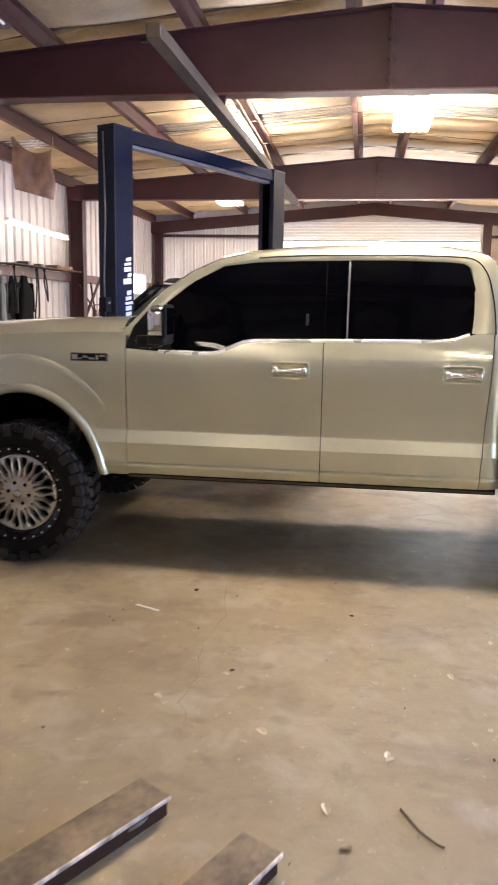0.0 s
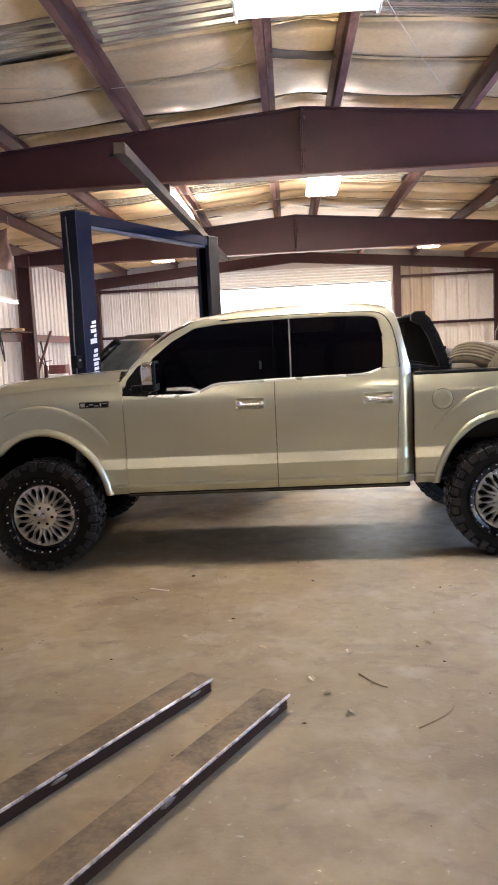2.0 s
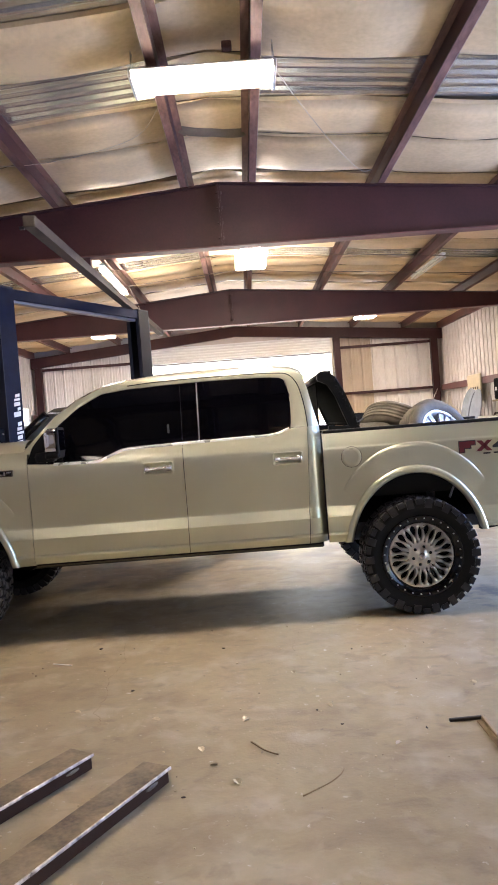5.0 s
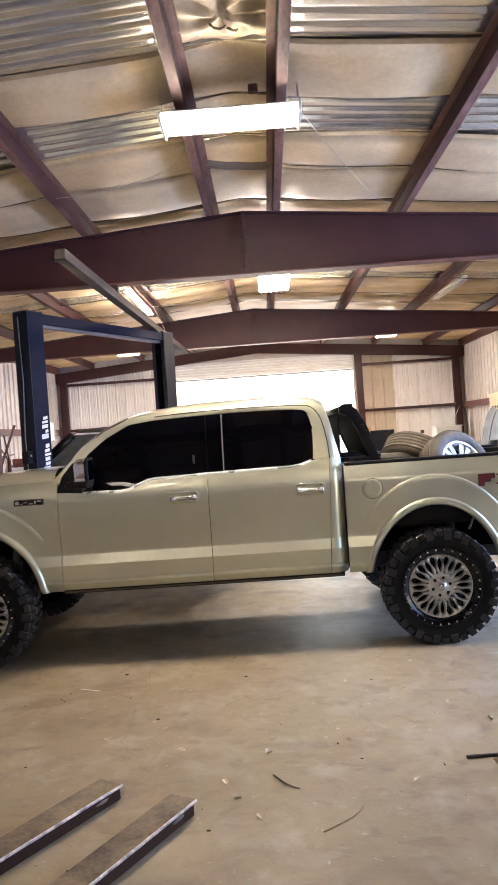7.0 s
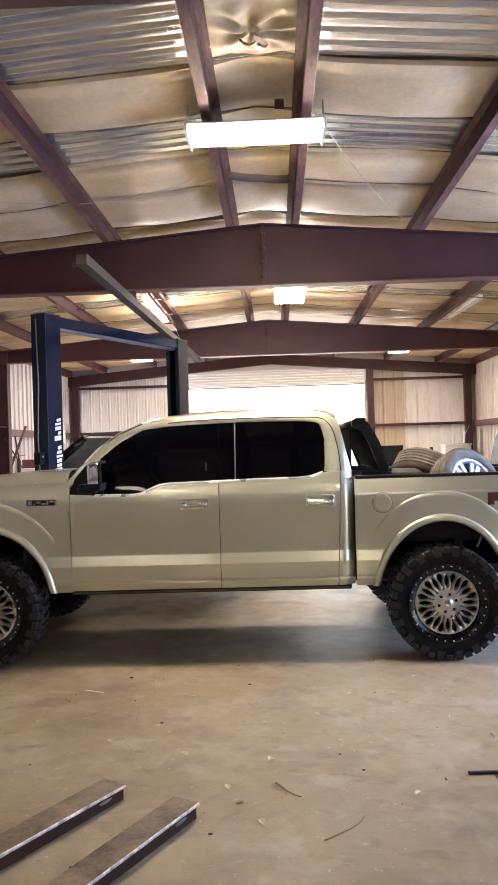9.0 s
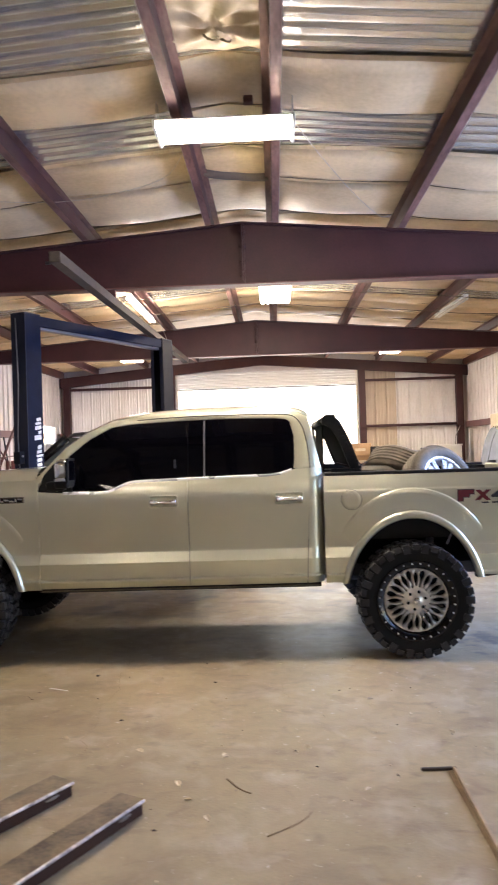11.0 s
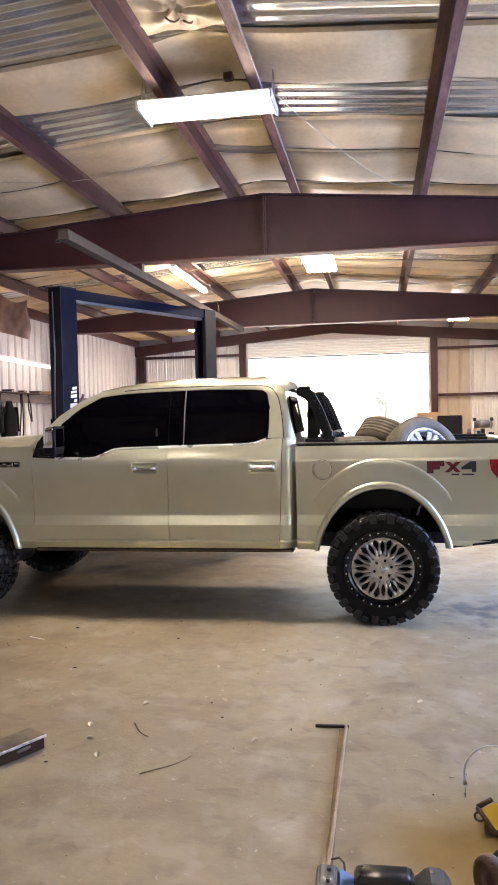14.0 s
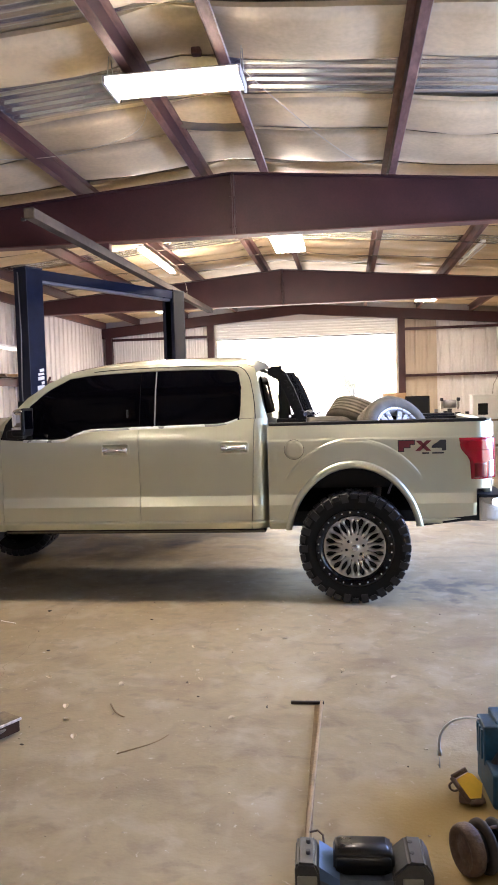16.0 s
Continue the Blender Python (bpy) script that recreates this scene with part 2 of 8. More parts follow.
M_GREYSTEEL = mat("grey_painted_steel", (0.22, 0.22, 0.235), 0.45, metal=0.3, var=0.2, fine=60)
M_GALV = mat("galvanised_steel", (0.42, 0.40, 0.37), 0.38, metal=0.8, var=0.25, scale=7, fine=80)
M_RAWSTEEL = mat("mill_scale_steel", (0.165, 0.122, 0.070), 0.5, metal=0.1, var=0.7, scale=5, fine=45, bump=0.15, bump_scale=50, tint=(0.045, 0.030, 0.022), spec=0.4)
M_STEELEDGE = mat("worn_cut_edge", (0.50, 0.43, 0.36), 0.45, metal=0.2, var=0.8, scale=16, fine=60, tint=(0.09, 0.06, 0.04))
M_RECESS = mat("shaded_rusty_steel", (0.034, 0.017, 0.010), 0.9, spec=0.04, var=0.5, scale=9, fine=60, bump=0.2, bump_scale=60, tint=(0.05, 0.028, 0.018))
M_LAMPBODY = mat("white_fixture", (0.72, 0.72, 0.70), 0.4, var=0.05)
M_CLOTH = mat("dusty_pink_cloth", (0.36, 0.23, 0.18), 0.85, var=0.45, scale=4, tint=(0.20, 0.12, 0.09), fine=70, bump=0.2, bump_scale=60)
M_JACKET = mat("black_cloth", (0.0055, 0.0055, 0.006), 0.95, spec=0.1, var=0.3, bump=0.3, bump_scale=40)
M_CARDB = mat("cardboard", (0.42, 0.26, 0.13), 0.8, var=0.12, fine=70)
M_BUCKET = mat("white_bucket_plastic", (0.60, 0.585, 0.56), 0.4, var=0.08, tint=(0.60, 0.54, 0.44))
M_CREAM = mat("cream_plastic", (0.62, 0.52, 0.37), 0.45, var=0.1)
M_YELLOW = mat("yellow_paint", (0.74, 0.47, 0.015), 0.42, var=0.12)
M_RUST = mat("rusty_cast_iron", (0.10, 0.062, 0.038), 0.7, var=0.6, scale=16, fine=70, bump=0.5, bump_scale=60, tint=(0.06, 0.036, 0.024))
M_BROWN = mat("brown_weathered_wood", (0.21, 0.145, 0.075), 0.7, var=0.3, scale=5, fine=50, bump=0.2, bump_scale=40)
M_SHELF = mat("red_brown_board", (0.085, 0.042, 0.030), 0.7, var=0.4, scale=5, fine=40)
M_STICK = mat("tan_wood_strip", (0.33, 0.225, 0.115), 0.6, var=0.35, scale=6, fine=50)
M_TEAL = mat("blue_cast_paint", (0.008, 0.065, 0.135), 0.45, var=0.4, scale=14, fine=60)
M_LIGHTBLUE = mat("light_blue_paint", (0.10, 0.18, 0.35), 0.4, var=0.15)
M_TOOLGREY = mat("tool_grey", (0.075, 0.078, 0.078), 0.42, metal=0.2, var=0.25, fine=90)
M_BEDBLUE = mat("dusty_blue_grey_paint", (0.11, 0.135, 0.17), 0.45, var=0.3, scale=12, fine=70)
M_TOOLPALE = mat("pale_tool_face", (0.34, 0.34, 0.29), 0.5, var=0.15)
M_LEAF = mat("dry_leaf", (0.52, 0.43, 0.29), 0.8, var=0.25)
M_DARKBIT = mat("dark_debris", (0.04, 0.03, 0.022), 0.8, var=0.3)
M_WOODPALE = mat("pale_board", (0.47, 0.42, 0.35), 0.6, var=0.15, stretch=(1, 1, 0.2))
M_PAPER = mat("aged_paper", (0.62, 0.52, 0.36), 0.8, var=0.12)
M_HOIST = mat("dark_red_hoist_paint", (0.075, 0.015, 0.013), 0.5, var=0.3)
M_PINK = mat("faded_red_steel", (0.19, 0.06, 0.05), 0.5, var=0.25)
M_GROUND = mat("pale_gravel_yard", (0.50, 0.47, 0.41), 0.9, var=0.2, scale=0.5, fine=9, bump=0.3, bump_scale=20)
# tree colours paled to carry the outdoor glare
M_TRUNK = mat("glare_washed_bark", (0.30, 0.27, 0.23), 0.9, var=0.3, scale=5)
M_LEAVES = mat("glare_washed_leaves", (0.26, 0.29, 0.24), 0.6, var=0.4, scale=3)
M_PANE = mat("clear_window_glass", (0.92, 0.95, 0.94), 0.03, var=0.02, rough_var=0.01)
M_PANE.node_tree.nodes["Principled BSDF"].inputs["Transmission Weight"].default_value = 1.0
M_LAMP = glow("lamp_tubes", (1.0, 0.88, 0.70), LAMP)
M_LAMPOLD = glow("old_lamp_tubes", (1.0, 0.90, 0.74), LAMPOLD)
M_LAMPFAR = glow("far_lamp_tubes", (1.0, 0.88, 0.70), LAMPFAR)
M_LAMPEND = glow("end_bay_lamp_tubes", (1.0, 0.95, 0.88), LAMPEND)
M_TUBEDIM = glow("failing_lamp_tubes", (1.0, 0.95, 0.86), 0.07)
M_TUBE = glow("strip_tube", (1.0, 0.88, 0.72), TUBE)
M_WALLTUBE = glow("old_strip_tube", (1.0, 0.93, 0.83), 0.5)


# ---- mesh helpers ----
def box(bm, x0, x1, y0, y1, z0, z1, m=None):
    v = [bm.verts.new((x, y, z)) for z in (z0, z1) for y in (y0, y1) for x in (x0, x1)]
    if m is not None:
        for q in v:
            q.co = m @ q.co
    for f in ((0, 2, 3, 1), (4, 5, 7, 6), (0, 1, 5, 4), (2, 6, 7, 3), (0, 4, 6, 2), (1, 3, 7, 5)):
        bm.faces.new([v[i] for i in f])
    return v


def rbox(bm, x0, x1, y0, y1, z0, z1, r=0.01, seg=2, m=None):
    """A box with rounded edges."""
    t = bmesh.new()
    box(t, x0, x1, y0, y1, z0, z1)
    bmesh.ops.bevel(t, geom=t.edges[:], offset=r, segments=seg, affect="EDGES", profile=0.5)
    if m is not None:
        bmesh.ops.transform(t, matrix=m, verts=t.verts)
    join(bm, t)


def join(bm, t):
    idx = {}
    for v in t.verts:
        idx[v] = bm.verts.new(v.co)
    for f in t.faces:
        g = bm.faces.new([idx[v] for v in f.verts])
        g.smooth = f.smooth
    t.free()


def ring(bm, c, u, w, r, seg):
    return [bm.verts.new(c + u * (r * math.cos(2 * math.pi * i / seg)) + w * (r * math.sin(2 * math.pi * i / seg))) for i in range(seg)]


def cyl(bm, p0, p1, r0, r1=None, seg=16, caps=True, smooth=True):
    p0, p1 = Vector(p0), Vector(p1)
    r1 = r0 if r1 is None else r1
    d = (p1 - p0).normalized()
    u = d.orthogonal().normalized()
    w = d.cross(u)
    a, b = ring(bm, p0, u, w, r0, seg), ring(bm, p1, u, w, r1, seg)
    for i in range(seg):
        f = bm.faces.new((a[i], a[(i + 1) % seg], b[(i + 1) % seg], b[i]))
        f.smooth = smooth
    if caps:
        bm.faces.new(a[::-1])
        bm.faces.new(b)


def tube(bm, pts, r, seg=8, taper=1.0):
    pts = [Vector(p) for p in pts]
    rows = []
    for i, p in enumerate(pts):
        d = (pts[min(i + 1, len(pts) - 1)] - pts[max(i - 1, 0)]).normalized()
        u = d.orthogonal().normalized() if not rows else (last - d * last.dot(d)).normalized()
        last = u
        k = r * (1 + (taper - 1) * i / max(1, len(pts) - 1))
        rows.append(ring(bm, p, u, d.cross(u), k, seg))
    for a, b in zip(rows, rows[1:]):
        for i in range(seg):
            f = bm.faces.new((a[i], a[(i + 1) % seg], b[(i + 1) % seg], b[i]))
            f.smooth = True
    bm.faces.new(rows[0][::-1])
    bm.faces.new(rows[-1])


def lathe(bm, prof, seg=48, closed=False):
    """Turns a profile of (radius, y) round the y axis."""
    rows = [[bm.verts.new((r * math.cos(2 * math.pi * i / seg), y, r * math.sin(2 * math.pi * i / seg))) for i in range(seg)] for r, y in prof]
    if closed:
        rows.append(rows[0])
    for a, b in zip(rows, rows[1:]):
        for i in range(seg):
            f = bm.faces.new((a[i], b[i], b[(i + 1) % seg], a[(i + 1) % seg]))
            f.smooth = True


def prism(bm, poly, y0, y1, m=None):
    """An outline in x and z, given depth from y0 to y1."""
    a = [bm.verts.new((x, y0, z)) for x, z in poly]
    b = [bm.verts.new((x, y1, z)) for x, z in poly]
    if m is not None:
        for q in a + b:
            q.co = m @ q.co
    bm.faces.new(a)
    bm.faces.new(b[::-1])
    for i in range(len(poly)):
        j = (i + 1) % len(poly)
        bm.faces.new((a[j], a[i], b[i], b[j]))


def curve(pts, n=6):
    """More points along a smooth line through the given ones."""
    p = [Vector(q) for q in pts]
    p = [p[0] * 2 - p[1]] + p + [p[-1] * 2 - p[-2]]
    out = []
    for a, b, c, d in zip(p, p[1:], p[2:], p[3:]):
        for k in range(n):
            t = k / n
            out.append(0.5 * (2 * b + (c - a) * t + (2 * a - 5 * b + 4 * c - d) * t * t + (3 * b - a - 3 * c + d) * t ** 3))
    return out + [p[-2]]


def mesh_of(name, bm, material, recalc=True):
    if recalc:
        bmesh.ops.recalc_face_normals(bm, faces=bm.faces)
    me = bpy.data.meshes.new(name)
    bm.to_mesh(me)
    bm.free()
    me.materials.append(material)
    return me


def part(name, bm, material, parent=None, label="", recalc=True):
    ob = new(name, mesh_of(name, bm, material, recalc))
    ob.parent = parent
    if label:
        tagged(ob, label)
    return ob


def thing(name, at, label, category, group="", kind="", turn=0.0):
    ob = new(name)
    ob.empty_display_size = 0.1
    ob.matrix_world = pose(*at, 0, 0, turn)
    return tagged(ob, label, category, group, kind)


def sole(name, bm, material, label, category="", group="", kind="", at=(0, 0, 0), turn=0.0):
    ob = part(name, bm, material)
    ob.matrix_world = pose(*at, 0, 0, turn)
    return tagged(ob, label, category, group, kind)


def bars(bm, x, z, width, height, count, y0, y1, seed=1):
    """A row of plain upright bars, as wide and tall as a line of writing."""
    rnd = random.Random(seed)
    step = width / count
    for i in range(count):
        w = step * rnd.uniform(0.55, 0.8)
        box(bm, x + i * step, x + i * step + w, y0, y1, z, z + height * rnd.uniform(0.7, 1.0))


def lerp_table(table, z):
    for (a, p), (b, q) in zip(table, table[1:]):
        if z <= b:
            k = 0 if b == a else max(0.0, (z - a) / (b - a))
            return p + (q - p) * k
    return table[-1][1]


def smooth01(k):
    k = max(0.0, min(1.0, k))
    return k * k * (3 - 2 * k)

# ---- the building ----
RIDGE, EAVE_L, EAVE_R = 0.61, -5.55, 6.77
Y_BACK, Y_END = -6.5, 21.9
RAFTER_TOP, RAFTER_LOW = 4.47, 3.71


def roof(x, base=RAFTER_TOP):
    return base - abs(x - RIDGE) / 12


# ground: one sheet to the horizon, with the slab laid on it
bm = bmesh.new()
box(bm, -900, 900, -900, 900, -0.5, -0.06)
sole("ground", bm, M_GROUND, "pale gravel yard outside the open door", "ground", kind="structure")
bm = bmesh.new()
bmesh.ops.create_grid(bm, x_segments=60, y_segments=130, size=0.5)
bmesh.ops.transform(bm, matrix=Matrix.Translation((RIDGE, (Y_BACK + Y_END) / 2, 0)) @ Matrix.Diagonal((EAVE_R - EAVE_L, Y_END - Y_BACK, 1, 1)), verts=bm.verts)
edge = [e for e in bm.edges if e.is_boundary]
ex = bmesh.ops.extrude_edge_only(bm, edges=edge)
for v in ex["geom"]:
    if isinstance(v, bmesh.types.BMVert):
        v.co.z = -0.2
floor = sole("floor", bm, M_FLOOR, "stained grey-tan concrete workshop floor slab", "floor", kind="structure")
# hairline cracks in the slab
crack_mat = M_DARKBIT
for k, (pts, width) in enumerate((([(-0.30, 4.35), (-0.22, 3.9), (-0.27, 3.55), (-0.23, 3.2), (-0.25, 2.98), (-0.2, 2.86), (-0.17, 2.74)], 0.0035), ([(1.0, 4.3), (0.92, 3.9), (0.98, 3.6)], 0.002), ([(-1.6, 3.3), (-1.2, 3.22), (-0.9, 3.28)], 0.0025))):
    bm = bmesh.new()
    rnd = random.Random(k)
    dense = []
    for (xa, ya), (xb, yb) in zip(pts, pts[1:]):
        for i in range(6):
            dense.append((xa + (xb - xa) * i / 6 + rnd.uniform(-0.012, 0.012), ya + (yb - ya) * i / 6))
    for (xa, ya), (xb, yb) in zip(dense, dense[1:]):
        w = width * rnd.uniform(0.3, 1.0)
        d = Vector((yb - ya, xa - xb, 0)).normalized() * w * 0.5
        vs = [bm.verts.new(c) for c in (Vector((xa, ya, 0.004)) - d, Vector((xb, yb, 0.004)) - d, Vector((xb, yb, 0.004)) + d, Vector((xa, ya, 0.004)) + d)]
        bm.faces.new(vs)
    part("crack", bm, M_BROWN, floor)

# walls: a thin outer skin with openings, ribbed sheets as parts on it
SHEET = 0.915


def ribbed_sheet(width, height):
    """One ribbed wall sheet, in x and z, its ribs towards -y."""
    bm = bmesh.new()
    prof = [(0.0, 0.0), (0.003, 0.027), (0.030, 0.027), (0.033, 0.0), (0.048, -0.026), (0.088, -0.026), (0.100, 0.0)]
    line = []
    for k in range(3):
        x0 = k * width / 3
        line += [(x0 + a, b) for a, b in prof]
        line += [(x0 + 0.15, 0.0), (x0 + 0.155, -0.005), (x0 + 0.18, -0.005), (x0 + 0.185, 0.0), (x0 + 0.235, 0), (x0 + 0.24, -0.005), (x0 + 0.26, -0.005), (x0 + 0.265, 0.0)]
    line.append((width, 0.0))
    rows = []
    for z in (0, height):
        rows.append([bm.verts.new((x, y, z)) for x, y in line])
    back = [[bm.verts.new((x, 0.029, z)) for x in (0, width)] for z in (0, height)]
    for i in range(len(line) - 1):
        bm.faces.new((rows[0][i], rows[0][i + 1], rows[1][i + 1], rows[1][i]))
    bm.faces.new((back[0][1], back[0][0], back[1][0], back[1][1]))
    return bm


sheet_cache = {}


def sheet_mesh(height, material):
    key = (round(height, 3), material.name)
    if key not in sheet_cache:
        sheet_cache[key] = mesh_of("wall_sheet", ribbed_sheet(SHEET, height), material, False)
    return sheet_cache[key]


def wall_run(wall, start, along, length, z0, z1, turn, pick=None):
    """Sheets side by side from start, along a direction; turn: how the sheet is turned about z."""
    count = max(1, round(length / SHEET))
    for i in range(count):
        ob = new("wall_sheet", sheet_mesh(z1 - z0, pick(i) if pick else M_WALL))
        ob.parent = wall
        k = length / count
        ob.matrix_basis = pose(start[0] + along[0] * k * i, start[1] + along[1] * k * i, z0, 0, 0, turn) @ Matrix.Diagonal((k / SHEET, 1, 1, 1))


def skin(name, label, boxes):
    bm = bmesh.new()
    for b in boxes:
        box(bm, *b)
    return sole(name, bm, M_WALL, label, "wall", kind="structure")


TOP = 4.02
WZ0, WZ1 = 1.95, 2.50
SIDE_WINDOWS = [(10.5, 12.0), (19.65, 21.15)]
# the left wall, closed
wall_left = skin("wall_west", "cream ribbed metal side wall", [
    (EAVE_L - 0.12, EAVE_L - 0.04, Y_BACK, Y_END + 0.03, -0.2, WZ0), (EAVE_L - 0.12, EAVE_L - 0.04, Y_BACK, Y_END + 0.03, WZ1, TOP + 0.15),
    (EAVE_L - 0.12, EAVE_L - 0.04, Y_BACK, SIDE_WINDOWS[0][0], WZ0, WZ1), (EAVE_L - 0.12, EAVE_L - 0.04, SIDE_WINDOWS[0][1], SIDE_WINDOWS[1][0], WZ0, WZ1), (EAVE_L - 0.12, EAVE_L - 0.04, SIDE_WINDOWS[1][1], Y_END + 0.03, WZ0, WZ1)])
at = 5.0
for ya, yb in SIDE_WINDOWS + [(21.8, 21.8)]:
    wall_run(wall_left, (EAVE_L - 0.02, at), (0, 1), ya - at, 0.0, TOP, 90)
    if yb > ya:
        wall_run(wall_left, (EAVE_L - 0.02, ya), (0, 1), yb - ya, 0.0, WZ0, 90)
        wall_run(wall_left, (EAVE_L - 0.02, ya), (0, 1), yb - ya, WZ1, TOP, 90)
    at = yb
for k, (ya, yb) in enumerate(SIDE_WINDOWS):
    win = thing("window_%d" % (k + 1), (EAVE_L - 0.05, (ya + yb) / 2, WZ0), "small white-framed window in the side wall", "window", "side windows", "structure")
    w, h = (yb - ya) / 2, WZ1 - WZ0
    for name, b in (("sill", (-0.05, 0.06, -w, w, 0.0, 0.03)), ("head", (-0.04, 0.045, -w, w, h - 0.03, h)), ("jamb", (-0.04, 0.045, -w, -w + 0.03, 0.03, h - 0.03)), ("jamb", (-0.04, 0.045, w - 0.03, w, 0.03, h - 0.03)), ("mullion", (-0.02, 0.02, -0.012, 0.012, 0.03, h - 0.03))):
        bm = bmesh.new()
        box(bm, *b)
        part(name, bm, M_WHITE, win)
    for y0, y1 in ((-w + 0.03, -0.012), (0.012, w - 0.03)):
        bm = bmesh.new()
        box(bm, -0.003, 0.003, y0, y1, 0.03, h - 0.03)
        part("pane", bm, M_PANE, win, "clear window glass").visible_shadow = False
# the right wall, with a tall open doorway beside the truck
D0, D1, DH = 1.8, 7.6, 3.65
wall_right = skin("wall_east", "cream ribbed metal side wall with a tall open doorway", [
    (EAVE_R + 0.04, EAVE_R + 0.12, Y_BACK, D0, -0.2, TOP + 0.15), (EAVE_R + 0.04, EAVE_R + 0.12, D1, Y_END + 0.03, -0.2, TOP + 0.15), (EAVE_R + 0.04, EAVE_R + 0.12, D0, D1, DH, TOP + 0.15)])
wall_run(wall_right, (EAVE_R + 0.02, Y_END), (0, -1), 13.7, 0.0, TOP, -90)
# the end wall, with the roll-up doorway
DX0, DX1, DOORH = -2.02, 3.50, 3.98
wall_end = skin("wall_north", "cream and tan ribbed metal end wall round a roll-up doorway", [
    (EAVE_L - 0.12, DX0, Y_END + 0.03, Y_END + 0.11, -0.2, 4.75), (DX1, EAVE_R + 0.12, Y_END + 0.03, Y_END + 0.11, -0.2, 4.75), (DX0, DX1, Y_END + 0.03, Y_END + 0.11, DOORH, 4.75)])
wall_run(wall_end, (EAVE_L, Y_END), (1, 0), DX0 - EAVE_L - 0.1, 0.0, 3.95, 0, lambda i: M_WALLWHITE)
wall_run(wall_end, (DX1 + 0.12, Y_END), (1, 0), EAVE_R - DX1 - 0.2, 0.0, 3.95, 0, lambda i: M_WALLTAN if i == 0 else M_WALLWHITE)
# behind the camera
skin("wall_south", "plain cream end wall", [(EAVE_L - 0.12, EAVE_R + 0.12, Y_BACK - 0.1, Y_BACK, -0.2, 4.75)])

# roof deck: ribbed sheets on both slopes, one ceiling mesh
bm = bmesh.new()
prof = []
y = Y_BACK
while y < Y_END + 0.2:
    prof += [(y, 0.0), (y + 0.042, 0.0025), (y + 0.082, 0.0), (y + 0.090, 0.003), (y + 0.106, 0.026), (y + 0.114, 0.03), (y + 0.1275, 0.0315), (y + 0.141, 0.03), (y + 0.149, 0.026), (y + 0.165, 0.003), (y + 0.173, 0.0)]
    y += 0.18
for xa in (EAVE_L - 0.1, EAVE_R + 0.1):
    lo = [bm.verts.new((xa, y, roof(xa) + 0.212 + d)) for y, d in prof]
    hi = [bm.verts.new((RIDGE, y, roof(RIDGE) + 0.212 + d)) for y, d in prof]
    up = [bm.verts.new((xa, y, roof(xa) + 0.30)) for y in (Y_BACK, Y_END + 0.2)]
    up2 = [bm.verts.new((RIDGE, y, roof(RIDGE) + 0.30)) for y in (Y_BACK, Y_END + 0.2)]
    for i in range(len(prof) - 1):
        bm.faces.new((lo[i], lo[i + 1], hi[i + 1], hi[i])).smooth = True
    bm.faces.new((up[0], up[1], up2[1], up2[0]))
sole("ceiling", bm, M_DECK, "ribbed galvanised metal roof sheeting", "ceiling", kind="structure")

# rafters: tapered I-beams of dark red oxide steel
FL = 0.10
RAFTERS = (1.75, 8.06, 15.4)


def rafter(y):
    r = thing("rafter", (0, y, 0), "dark red-oxide tapered steel roof beam", "roof beam", "roof beams", "structure")
    x0, x1 = EAVE_L + 0.2, EAVE_R - 0.2
    bm = bmesh.new()
    prism(bm, [(x0, RAFTER_LOW), (x1, RAFTER_LOW), (x1, roof(x1) - 0.01), (RIDGE, roof(RIDGE) - 0.01), (x0, roof(x0) - 0.01)], -0.006, 0.006)
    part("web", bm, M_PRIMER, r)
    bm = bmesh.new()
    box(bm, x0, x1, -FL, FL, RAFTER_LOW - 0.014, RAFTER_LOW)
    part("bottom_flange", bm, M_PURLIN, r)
    for xa, xb in ((x0, RIDGE), (RIDGE, x1)):
        bm = bmesh.new()
        prism(bm, [(xa, roof(xa) - 0.012), (xb, roof(xb) - 0.012), (xb, roof(xb)), (xa, roof(xa))], -FL, FL)
        part("top_flange", bm, M_PRIMER, r)
    bm = bmesh.new()
    box(bm, RIDGE - 0.02, RIDGE - 0.003, -FL + 0.005, FL - 0.005, RAFTER_LOW, roof(RIDGE) - 0.014)
    box(bm, RIDGE + 0.003, RIDGE + 0.02, -FL + 0.005, FL - 0.005, RAFTER_LOW, roof(RIDGE) - 0.014)
    part("splice_plate", bm, M_PRIMER, r)
    for xa, xb in ((EAVE_L + 0.055, EAVE_L + 0.365), (EAVE_R - 0.235, EAVE_R - 0.025)):
        bm = bmesh.new()
        box(bm, xa, xb, -FL - 0.01, -FL - 0.002, RAFTER_LOW - 0.02, min(roof(xa), roof(xb)) - 0.015)
        part("knee_plate", bm, M_PRIMER, r)
    for k in range(4):
        bm = bmesh.new()
        z = RAFTER_LOW + 0.1 + 0.18 * k
        cyl(bm, (RIDGE - 0.04, -0.05, z), (RIDGE + 0.04, -0.05, z), 0.014, seg=6)
        part("bolt", bm, M_PRIMER, r)
    return r


